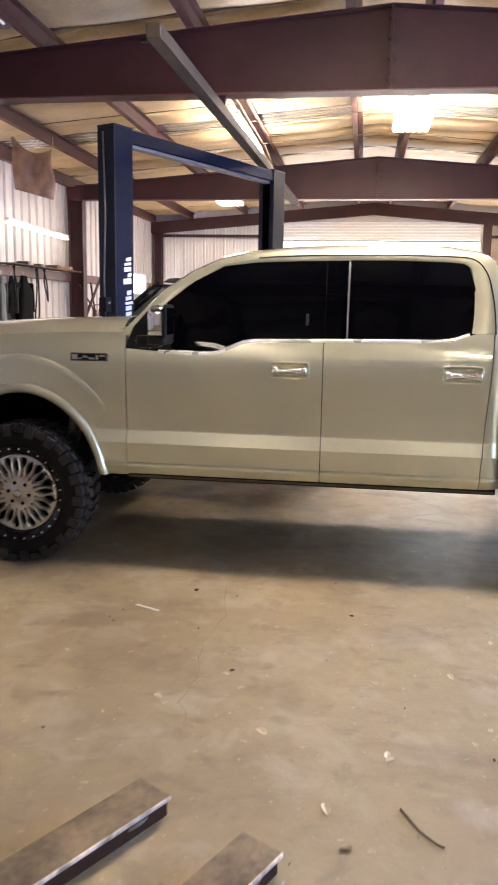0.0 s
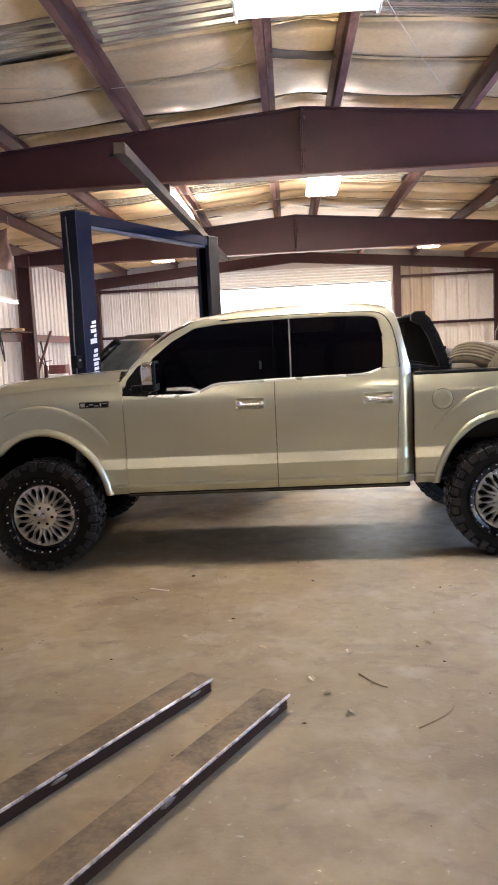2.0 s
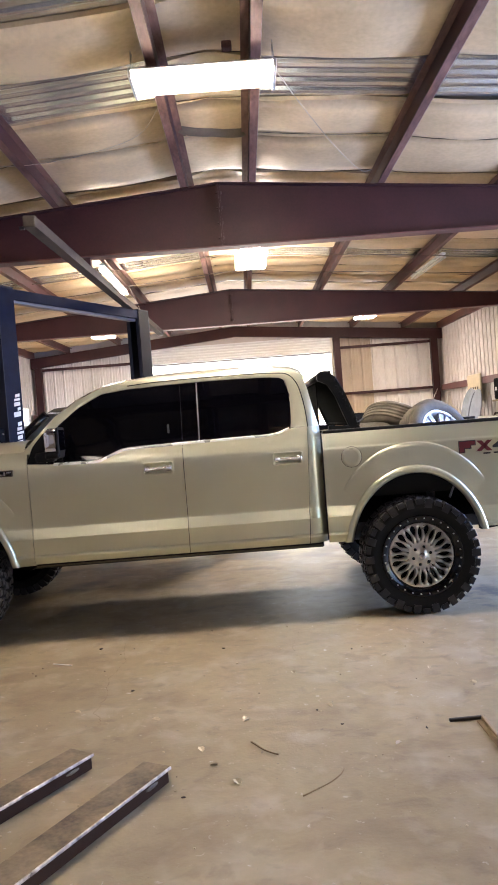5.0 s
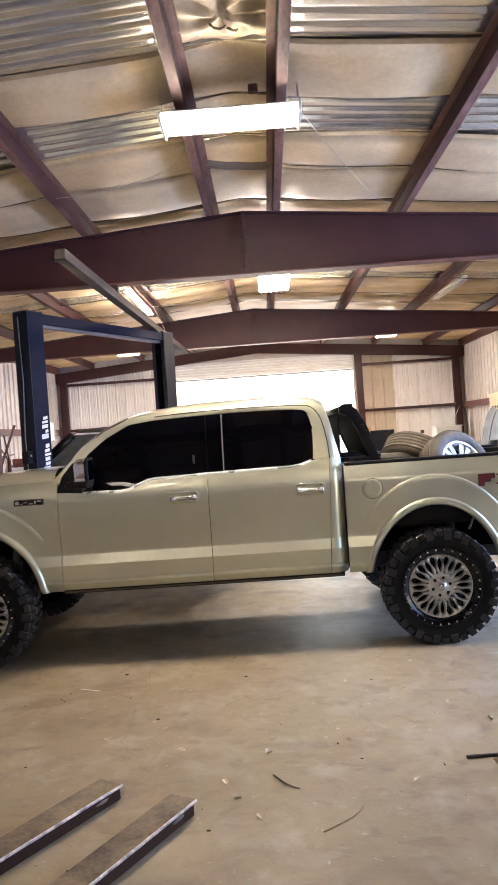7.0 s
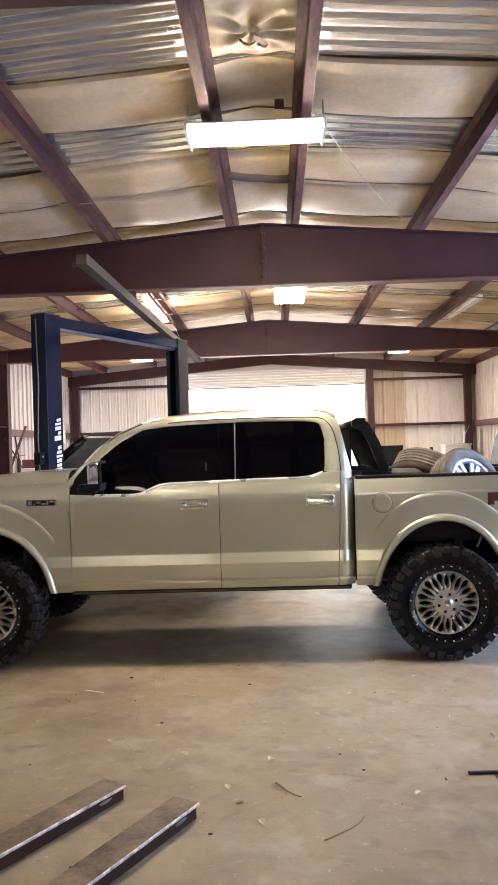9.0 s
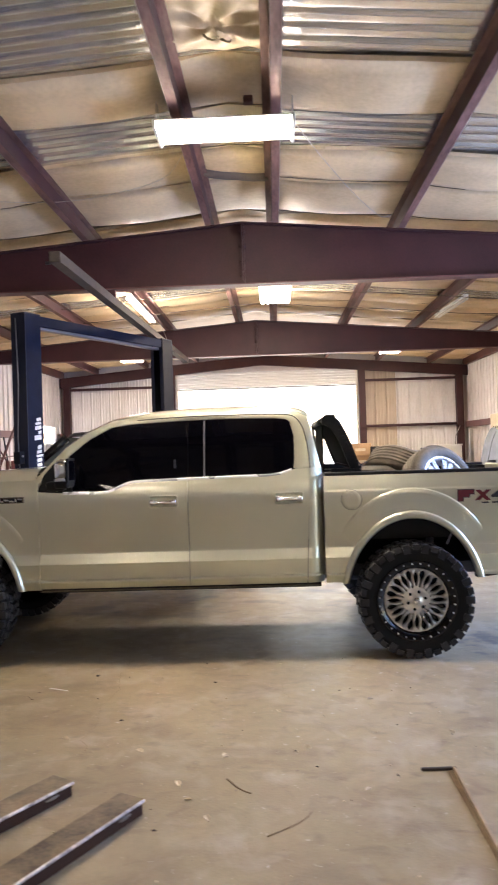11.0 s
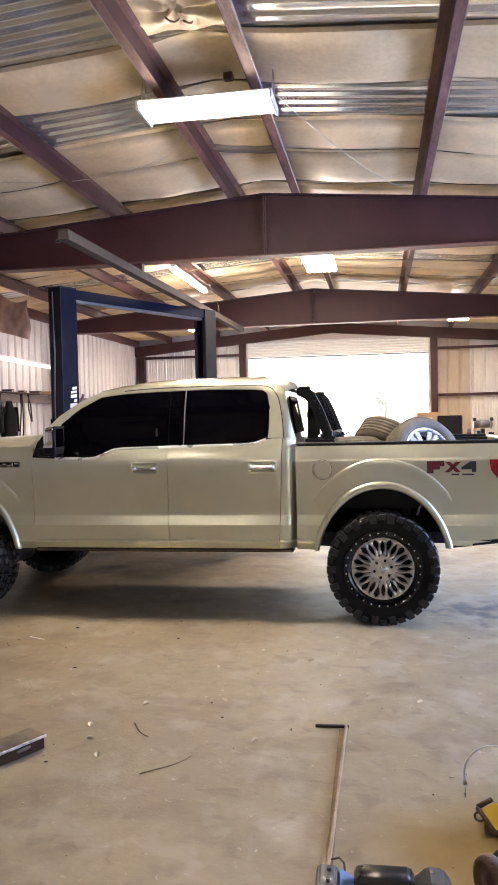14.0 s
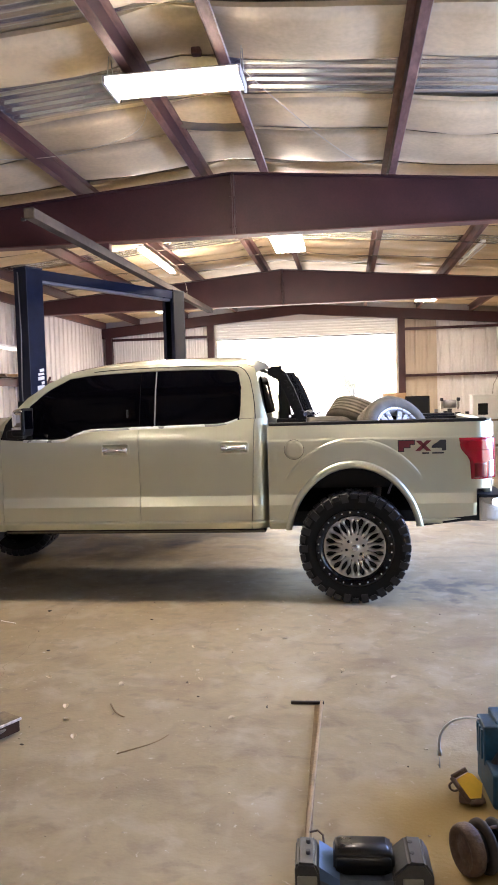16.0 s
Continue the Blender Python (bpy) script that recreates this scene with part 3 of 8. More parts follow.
def column(x, y, inward, top, deep=0.30):
    c = thing("column", (x, y, 0), "dark red-oxide steel wall column", "column", "wall columns", "structure")
    a, b = (0, inward * deep)
    for lo, hi, name in ((-0.008, 0.008, "flange"), (deep - 0.014, deep, "flange")):
        bm = bmesh.new()
        box(bm, min(lo * inward, hi * inward), max(lo * inward, hi * inward), -0.1, 0.1, 0, top)
        part(name, bm, M_PRIMER, c)
    bm = bmesh.new()
    box(bm, min(a, b), max(a, b), -0.006, 0.006, 0.0, top)
    part("web", bm, M_PRIMER, c)
    bm = bmesh.new()
    box(bm, min(a, b) - 0.03, max(a, b) + 0.03, -0.14, 0.14, 0.0, 0.02)
    part("base_plate", bm, M_PRIMER, c)
    return c


for y in RAFTERS:
    rafter(y)
    column(EAVE_L + 0.06, y, 1, roof(EAVE_L) - 0.02)
    column(EAVE_R - 0.03, y, -1, roof(EAVE_R) - 0.02, 0.2)
# end frame: a shallow beam along the slope, and posts
for xa, xb in ((EAVE_L, RIDGE), (RIDGE, EAVE_R)):
    bm = bmesh.new()
    prism(bm, [(xa, roof(xa) - 0.30), (xb, roof(xb) - 0.30), (xb, roof(xb)), (xa, roof(xa))], Y_END - 0.22, Y_END - 0.06)
    sole("end_beam", bm, M_PRIMER, "red-oxide end beam along the roof slope", "roof beam", kind="structure")
for x in (EAVE_L + 0.2, DX0 - 0.11, DX1 + 0.11, EAVE_R - 0.25):
    bm = bmesh.new()
    box(bm, x - 0.1, x + 0.1, Y_END - 0.21, Y_END - 0.035, 0, roof(x) - 0.29)
    sole("end_post", bm, M_PRIMER, "red-oxide steel end wall post", "column", kind="structure")

# girts along the walls
for z in (2.2,):
    for x, y0, y1 in ((EAVE_L + 0.05, 2.0, 7.9), (EAVE_L + 0.05, 8.2, 10.45), (EAVE_L + 0.05, 12.05, 15.25), (EAVE_L + 0.05, 15.55, 19.6), (EAVE_L + 0.05, 21.2, Y_END - 0.2), (EAVE_R - 0.05, 8.2, 15.25), (EAVE_R - 0.05, 15.55, Y_END - 0.2)):
        bm = bmesh.new()
        box(bm, x - 0.06, x + 0.06, y0, y1, z + 0.06, z + 0.068)
        w = 0.06 if x < 0 else -0.06
        box(bm, *sorted((x + w, x + w * 0.9)), y0, y1, z - 0.1, z + 0.06)
        box(bm, *sorted((x - w, x + w * 0.9)), y0, y1, z - 0.1, z - 0.092)
        sole("girt", bm, M_PURLIN, "red-oxide wall girt", "girt", "wall girts", "structure")
# end wall girts in the darker primer, their shading put into the colour
for xa, xb in ((EAVE_L + 0.3, DX0 - 0.21), (DX1 + 0.21, EAVE_R - 0.35)):
    for z in (2.2, 3.58):
        bm = bmesh.new()
        box(bm, xa, xb, Y_END - 0.16, Y_END - 0.04, z + 0.05, z + 0.06)
        box(bm, xa, xb, Y_END - 0.16, Y_END - 0.15, z - 0.02, z + 0.05)
        sole("girt", bm, M_PRIMER, "red-oxide wall girt", "girt", "wall girts", "structure")

# purlins: Z-sections along the building on top of the rafters
PURLINS = [RIDGE + s * (0.375 + 1.54 * k) for s in (-1, 1) for k in range(4)]


def purlin(x):
    s = 1 if x > RIDGE else -1
    z = roof(x)
    p = thing("purlin", (x, 7.7, z), "dusty red-oxide Z-section roof purlin", "purlin", "roof purlins", "structure")
    ya, yb = Y_BACK - 7.7, Y_END - 7.7
    # dark web, paler flanges: shade and light in the colours, with some dust
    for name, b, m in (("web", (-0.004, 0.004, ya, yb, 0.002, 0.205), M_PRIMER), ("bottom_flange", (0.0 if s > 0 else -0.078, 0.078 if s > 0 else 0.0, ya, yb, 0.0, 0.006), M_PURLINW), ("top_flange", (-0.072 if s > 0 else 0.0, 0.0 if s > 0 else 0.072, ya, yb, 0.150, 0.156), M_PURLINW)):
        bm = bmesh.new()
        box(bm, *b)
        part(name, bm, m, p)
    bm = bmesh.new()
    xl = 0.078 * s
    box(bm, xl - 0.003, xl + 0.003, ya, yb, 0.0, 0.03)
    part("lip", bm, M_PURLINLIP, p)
    return p


for x in PURLINS:
    purlin(x)
for x in (EAVE_L + 0.04, EAVE_R - 0.04):
    bm = bmesh.new()
    box(bm, x - 0.05, x + 0.05, Y_BACK, Y_END, roof(x), roof(x) + 0.2)
    sole("eave_strut", bm, M_PURLIN, "red-oxide eave strut along the wall top", "eave strut", kind="structure")


# insulation blankets: sagging vinyl-faced strips between the purlins
def blanket(x0, x1, y0, y1, sag, seed, crumple=0.0, lip=True):
    rnd = random.Random(seed)
    bm = bmesh.new()
    nx, ny = (40, 52) if crumple else (14, max(6, int((y1 - y0) / 0.12)))
    rows = []
    ph = rnd.uniform(0, 9)
    for j in range(ny + 1):
        row = []
        v = j / ny
        for i in range(nx + 1):
            u = i / nx
            x = x0 + (x1 - x0) * u
            y = y0 + (y1 - y0) * v + 0.03 * math.sin(math.pi * u) * (1 if v > 0.5 else -0.4) + 0.008 * math.sin(5 * u + ph)
            drop = sag * (4 * u * (1 - u)) ** 1.0 * (0.75 + 0.25 * math.sin(math.pi * v))
            edge = 0.05 * (abs(2 * v - 1) ** 6) * math.sin(math.pi * u)
            z = roof(x) + 0.185 - drop + edge + 0.008 * noise.noise(Vector((x * 2.3, y * 2.3, seed)))
            if crumple:
                fx, fy = x - 0.60, y - 3.78
                fade = math.exp(-6.0 * (fx * fx + fy * fy))
                z += crumple * (noise.noise(Vector((x * 6 + y * 3, y * 7 - x * 4, seed))) + 0.9 * fade * math.sin(7 * math.atan2(fy, fx) + 3 * noise.noise(Vector((x * 4, y * 4, 2)))) - 0.8 * fade)
            row.append(bm.verts.new((x, y, z)))
        rows.append(row)
    for a, b in zip(rows, rows[1:]):
        for i in range(nx):
            f = bm.faces.new((a[i], a[i + 1], b[i + 1], b[i]))
            f.smooth = True
    # turned-up edges
    for row, dy in ((rows[0], -0.01), (rows[-1], 0.01)):
        up = [bm.verts.new(v.co + Vector((0, dy, 0.035))) for v in row]
        for i in range(nx):
            bm.faces.new((row[i], row[i + 1], up[i + 1], up[i]))
    b = thing("insulation_blanket", ((x0 + x1) / 2, (y0 + y1) / 2, roof((x0 + x1) / 2)), "sagging tan vinyl insulation blanket under the roof", "insulation", "roof insulation", "structure")
    o = b.matrix_world.translation
    bmesh.ops.translate(bm, verts=bm.verts, vec=-o)
    part("facing", bm, M_INSUL, b, recalc=False)
    # dark tab along the far edge
    bm = bmesh.new()
    for i in range(nx):
        a, c = rows_at(x0, x1, y1, sag, i / nx, seed), rows_at(x0, x1, y1, sag, (i + 1) / nx, seed)
        w = 0.010 + 0.008 * rnd.random()
        vs = [bm.verts.new(q - o) for q in (a, c, c + Vector((0, w, 0.012)), a + Vector((0, w, 0.012)))]
        bm.faces.new(vs)
    part("seam_tab", bm, M_SEAM, b)


def rows_at(x0, x1, y, sag, u, seed):
    x = x0 + (x1 - x0) * u
    return Vector((x, y + 0.03 * math.sin(math.pi * u) + 0.006, roof(x) + 0.185 - sag * 0.75 * (4 * u * (1 - u)) + 0.035 * math.sin(math.pi * u)))


bays = sorted(PURLINS)
strips = [(4.28, 5.12), (6.05, 6.86), (6.92, 8.03), (9.35, 10.35), (10.4, 11.45), (11.5, 12.15), (12.95, 13.6), (13.66, 14.5), (14.56, 15.28), (15.5, 16.8), (16.9, 18.1), (18.2, 19.5), (19.6, 20.7), (20.8, 21.8), (-6.4, -4.6), (-4.5, -2.6), (-2.5, -0.6), (-0.5, 1.6)]
spans = [(EAVE_L + 0.1, bays[0])] + list(zip(bays, bays[1:])) + [(bays[-1], EAVE_R - 0.1)]
for k, (x0, x1) in enumerate(spans):
    middle = x0 < RIDGE < x1
    rows_here = strips + ([(1.95, 3.15), (3.2, 4.2), (5.16, 6.0), (8.2, 9.3), (12.2, 12.9)] if middle else [(8.2, 8.75)])
    for j, (y0, y1) in enumerate(rows_here):
        sag = (0.04 if middle else 0.085) * (0.45 if y0 > 8.1 else 1.0) * (1 + 0.3 * math.sin(k * 3.1 + j * 1.7))
        crumple = 0.024 if middle and abs(y0 - 3.2) < 0.01 else 0.0
        blanket(x0 + 0.012, x1 - 0.012, y0 + 0.03 * math.sin(k * 5 + j), y1 + 0.03 * math.sin(k * 4 + 2 * j), sag, k * 40 + j, crumple)

# torn brown backing; dark strip as the shadowed blanket gap in the ridge bay
torn = thing("torn_insulation", (0.57, 3.9, 4.60), "torn brown insulation backing hanging in strips", "insulation", kind="structure")
rnd = random.Random(12)
for k in range(2):
    bm = bmesh.new()
    a = rnd.uniform(-0.3, 0.3)
    L = rnd.uniform(0.09, 0.13)
    rows = []
    for i in range(8):
        q = i / 7
        x, y = (q - 0.3) * L * math.cos(a) + 0.10 * (k - 0.2), (q - 0.3) * L * math.sin(a) + rnd.uniform(-0.01, 0.01) + 0.035 * (k % 3 - 1)
        z = -0.03 - 0.035 * math.sin(math.pi * min(1.0, q * 0.8)) - 0.01 * rnd.random()
        w = 0.020 * (1 - 0.5 * q) * rnd.uniform(0.8, 1.2)
        rows.append([bm.verts.new((x, y + d, z + abs(d) * 0.6)) for d in (-w, 0, w)])
    for p, q in zip(rows, rows[1:]):
        for i in range(2):
            bm.faces.new((p[i], p[i + 1], q[i + 1], q[i])).smooth = True
    ex = bmesh.ops.extrude_face_region(bm, geom=bm.faces[:])
    bmesh.ops.translate(bm, verts=[g for g in ex["geom"] if isinstance(g, bmesh.types.BMVert)], vec=(0, 0, 0.003))
    part("torn_strip", bm, M_BROWN, torn)
bm = bmesh.new()
rows = []
for i in range(17):
    u = i / 16
    x = RIDGE - 0.36 + 0.72 * u
    dip = 0.055 * math.sin(math.pi * u) ** 0.6
    rows.append([bm.verts.new((x, 6.62 + 0.22 * u + dy, roof(x) + 0.165 - dip + dz)) for dy, dz in ((-0.09, 0.03), (-0.05, -0.005), (0.02, -0.012), (0.08, 0.0), (0.11, 0.035))])
for p, q in zip(rows, rows[1:]):
    for i in range(4):
        bm.faces.new((p[i], p[i + 1], q[i + 1], q[i])).smooth = True
sole("blanket_gap_shade", bm, M_SEAM, "dark strip for the shadowed gap between insulation blankets in the ridge bay", "insulation", kind="structure")

# roll-up door: curtain drawn up under the head, with guides
door = thing("roll_up_door", (0.74, Y_END, 0), "white roll-up door drawn almost fully open", "door")
slat_bm = bmesh.new()
w = DX1 - DX0 - 0.06
prof = [(0.0, 0.0), (-0.012, 0.02), (-0.016, 0.04), (-0.012, 0.06), (0.0, 0.078)]
rows = [[slat_bm.verts.new((x, y, z)) for y, z in prof] for x in (-w / 2, w / 2)]
back = [[slat_bm.verts.new((x, 0.006, z)) for z in (0.0, 0.078)] for x in (-w / 2, w / 2)]
for i in range(4):
    slat_bm.faces.new((rows[0][i], rows[1][i], rows[1][i + 1], rows[0][i + 1])).smooth = True
slat_bm.faces.new((back[1][0], back[0][0], back[0][1], back[1][1]))
slat_me = mesh_of("slat", slat_bm, M_CURTAIN)
for k in range(6):
    ob = new("slat", slat_me)
    ob.parent = door
    ob.matrix_basis = pose(0, 0.0, 3.52 + 0.08 * k)
bm = bmesh.new()
rbox(bm, -w / 2, w / 2, -0.025, 0.02, 3.47, 3.515, 0.006)
part("bottom_bar", bm, M_GREYSTEEL, door, "grey bottom bar")
for x in (-w / 2 - 0.02, w / 2 + 0.02):
    bm = bmesh.new()
    box(bm, x - 0.05, x + 0.05, -0.03, 0.025, 0, 3.98)
    part("guide", bm, M_WHITE, door)

# ---- outside: a few trees beyond the yard, outdoor glare put into their pale colours ----


def tree(x, y, h, seed):
    rnd = random.Random(seed)
    t = thing("tree", (x, y, -0.06), "leafy tree beyond the gravel yard", "tree", "trees outside")
    bm = bmesh.new()
    top = Vector((0, 0, h * 0.55))
    tube(bm, [(0, 0, -0.05), (0.05, 0, h * 0.25), (0, 0.05, h * 0.55)], h * 0.035, 8, 0.6)
    tips = []
    for k in range(9):
        a = rnd.uniform(0, 6.28)
        z0 = h * rnd.uniform(0.3, 0.55)
        r = h * rnd.uniform(0.16, 0.3)
        tip = Vector((math.cos(a) * r, math.sin(a) * r, z0 + h * rnd.uniform(0.12, 0.35)))
        tube(bm, [(0, 0, z0), tip * 0.5 + Vector((0, 0, z0 * 0.5)), tip], h * 0.014, 6, 0.4)
        tips.append(tip)
    part("trunk", bm, M_TRUNK, t)
    bm = bmesh.new()
    for tip in tips:
        for k in range(170):
            c = tip + Vector((rnd.gauss(0, 1), rnd.gauss(0, 1), rnd.gauss(0, 0.8))) * h * 0.075
            s = h * rnd.uniform(0.009, 0.02)
            d = Vector((rnd.uniform(-1, 1), rnd.uniform(-1, 1), rnd.uniform(-1, 1))).normalized()
            u = d.orthogonal().normalized() * s
            q = d.cross(u)
            bm.faces.new([bm.verts.new(c + u), bm.verts.new(c + q * 0.6), bm.verts.new(c - u), bm.verts.new(c - q * 0.6)])
    part("crown", bm, M_LEAVES, t, recalc=False)


for k, (x, y, h) in enumerate(((2.5, 62, 4.3),)):
    tree(x, y, h, 30 + k)

# ---- lamps ----


def high_bay(x, y, z, lx, ly, hang, glowing=M_LAMP, gap=0.034, tubes=6, tray=M_LAMPBODY):
    """A tube high-bay fixture: shallow tray over glowing tubes, closed or open at its ends."""
    f = thing("high_bay_lamp", (x, y, z), "lit white tube high-bay lamp hung below the purlins", "lamp", "high-bay lamps")
    bm = bmesh.new()
    wide = 1.0 if gap < 0.05 else 0.62
    rbox(bm, -wide * lx / 2, wide * lx / 2, -ly / 2, ly / 2, gap, gap + 0.012, 0.004)
    part("tray", bm, tray, f)
    long_x = lx > ly
    for k in range(tubes):
        bm = bmesh.new()
        o = (k - (tubes - 1) / 2) * (min(lx, ly) - 0.07) / (tubes - 0.4)
        a = max(lx, ly) / 2 - 0.03
        p = ((-a, o, 0.012), (a, o, 0.012)) if long_x else ((o, -a, 0.012), (o, a, 0.012))
        cyl(bm, *p, 0.014 if tubes <= 3 else 0.022 if gap < 0.05 else 0.044, seg=10)
        part("tube", bm, glowing, f)
    for s in (-1, 1):
        e = s * (max(lx, ly) / 2 - 0.012)
        if gap < 0.05:
            bm = bmesh.new()
            if long_x:
                rbox(bm, e - 0.012, e + 0.012, -ly / 2, ly / 2, -0.025, gap + 0.012, 0.005)
            else:
                rbox(bm, -lx / 2, lx / 2, e - 0.012, e + 0.012, -0.025, gap + 0.012, 0.005)
            part("end_cap", bm, tray, f)
        else:
            for q in (-1, 1):
                bm = bmesh.new()
                rbox(bm, *sorted((q * wide * (lx / 2 - 0.02), q * wide * lx / 2)), e - 0.008, e + 0.008, -0.01, gap, 0.003)
                part("end_post", bm, tray, f)
        bm = bmesh.new()
        for q in (-0.8, 0.8):
            if long_x:
                cyl(bm, (e, q * ly * 0.3, gap), (e, q * ly * 0.05, 0.06 + hang), 0.004, seg=6)
            else:
                cyl(bm, (q * lx * 0.3, e, gap), (q * lx * 0.05, e, 0.06 + hang), 0.004, seg=6)
        part("hanger", bm, M_GALV, f)
    return f


high_bay(0.60, 4.88, 4.305, 1.15, 0.43, 0.26)
high_bay(1.02, 11.75, 4.29, 0.56, 1.24, 0.2, M_LAMPFAR, 0.15)
high_bay(4.06, 18.6, 4.11, 0.56, 1.24, 0.2, M_LAMPEND, 0.10)
high_bay(-2.83, 18.6, 4.11, 0.60, 1.24, 0.2, M_LAMPEND, 0.10)
high_bay(-3.05, 6.72, 4.17, 0.30, 1.24, 0.14, M_TUBEDIM, tubes=3, tray=M_GREYSTEEL)


def strip_lamp(p0, p1, label, glowing, wall=False):
    """A long two-tube strip on a white channel between two points."""
    p0, p1 = Vector(p0), Vector(p1)
    f = thing("strip_lamp", p0, label, "lamp", "strip lamps")
    d = p1 - p0
    side = Vector((d.y, -d.x, 0)).normalized()
    bm = bmesh.new()
    u = d.normalized()
    m = Matrix((side, u, side.cross(u))).transposed().to_4x4()
    rbox(bm, -0.04, 0.04, 0, d.length, 0.03, 0.075, 0.01, m=m)
    part("channel", bm, M_LAMPBODY, f)
    if wall:
        for q in (0.15, 0.85):
            bm = bmesh.new()
            box(bm, -0.16, -0.05, d.y * q - 0.02, d.y * q + 0.02, 0.03 + d.z * q, 0.06 + d.z * q)
            part("bracket", bm, M_GREYSTEEL, f)
    for o in (-0.035, 0.035):
        bm = bmesh.new()
        cyl(bm, m @ Vector((o, 0.03, -0.005)), m @ Vector((o, d.length - 0.03, -0.005)), 0.015, seg=10)
        part("tube", bm, glowing, f)
    return f


strip_lamp((-1.36, 10.9, 4.18), (-1.36, 13.3, 4.18), "lit white tube strip lamp hung below a purlin", M_TUBE)
for xx, yy, za, zb in ((-1.36, 11.1, 4.26, 4.34), (-1.36, 13.1, 4.26, 4.34)):
    bm = bmesh.new()
    cyl(bm, (xx, yy, za), (xx + 0.02, yy, zb), 0.004, seg=6)
    sole("strip_hanger", bm, M_GALV, "thin wire lamp hanger on a purlin", "hanger", "lamp hangers")
strip_lamp((4.28, 11.75, 4.12), (4.18, 13.7, 4.12), "dead pale tube strip lamp hung below a purlin", M_BUCKET)
high_bay(-1.5, -1.95, 4.20, 1.20, 0.49, 0.24, M_LAMPOLD, tubes=3)
high_bay(2.3, -1.95, 4.16, 1.20, 0.49, 0.24, M_LAMPOLD, tubes=3)
strip_lamp((-5.44, 12.45, 2.97), (-5.44, 15.1, 2.92), "lit white tube strip lamp along the side wall", M_WALLTUBE, True)

# ---- the pickup truck ----
TY = 5.64          # its centre line
HUB_F, HUB_R, HUB_Z = -1.68, 2.0, 0.44
truck = thing("pickup_truck", (0, TY, 0), "lifted champagne crew-cab pickup truck on big mud tyres", "truck")

WIDTHS = [(0.50, 0.930), (0.575, 0.955), (0.60, 0.970), (0.626, 0.986), (0.634, 0.9915), (0.642, 0.9945), (0.649, 0.9925), (0.655, 0.986), (0.660, 0.976), (0.70, 0.977), (0.765, 0.984), (0.782, 0.986), (0.862, 0.964), (0.875, 0.963), (0.95, 0.967), (1.05, 0.974), (1.15, 0.981), (1.25, 0.987), (1.295, 0.9874), (1.305, 0.9871), (1.32, 0.9861), (1.333, 0.9849), (1.345, 0.9834), (1.40, 0.9725), (1.44, 0.958), (1.50, 0.932), (1.60, 0.908), (1.75, 0.867), (1.88, 0.813), (1.95, 0.775), (2.05, 0.71)]
GLASS = [(1.30, 0.970), (1.375, 0.9575), (1.42, 0.947), (1.50, 0.926), (1.60, 0.897), (1.75, 0.861), (1.88, 0.806), (1.95, 0.768), (2.05, 0.70)]
BED_TOP = [(1.29, 0.9884), (1.303, 0.9884), (1.309, 0.9876), (1.315, 0.9855), (1.320, 0.9835), (1.326, 0.9824), (1.36, 0.9785), (1.40, 0.972), (1.46, 0.961)]
CREASES = (0.660, 0.782, 0.862)


ARCH_W, ARCH_H = 0.525, 0.645


def half_width(x, z):
    w = lerp_table(BED_TOP if x > 1.31 and z > 1.29 else WIDTHS, z)
    if x < -2.0:
        w -= 0.22 * ((-2.0 - x) / 0.62) ** 2.2
    if x > 2.97:
        w -= 0.085 * ((x - 2.97) / 0.14) ** 2
    return w


def corner(x, z):
    """The cab's rear corner rounds inwards."""
    w = half_width(x, z)
    k = max(0.0, (x - 1.185) / 0.118)
    return w - 0.075 * k * k


LEVELS = sorted([z for z in [round(0.52 + 0.03 * k, 3) for k in range(34)] if all(abs(z - c) > 0.006 for c in CREASES)] + list(CREASES) + [0.60, 0.626, 0.634, 0.642, 0.649, 0.655, 0.875, 1.225, 1.295, 1.305, 1.309, 1.315, 1.32, 1.326, 1.333, 1.345, 1.36])
LEVELS = sorted(set(LEVELS) - {1.24, 1.30, 0.64})


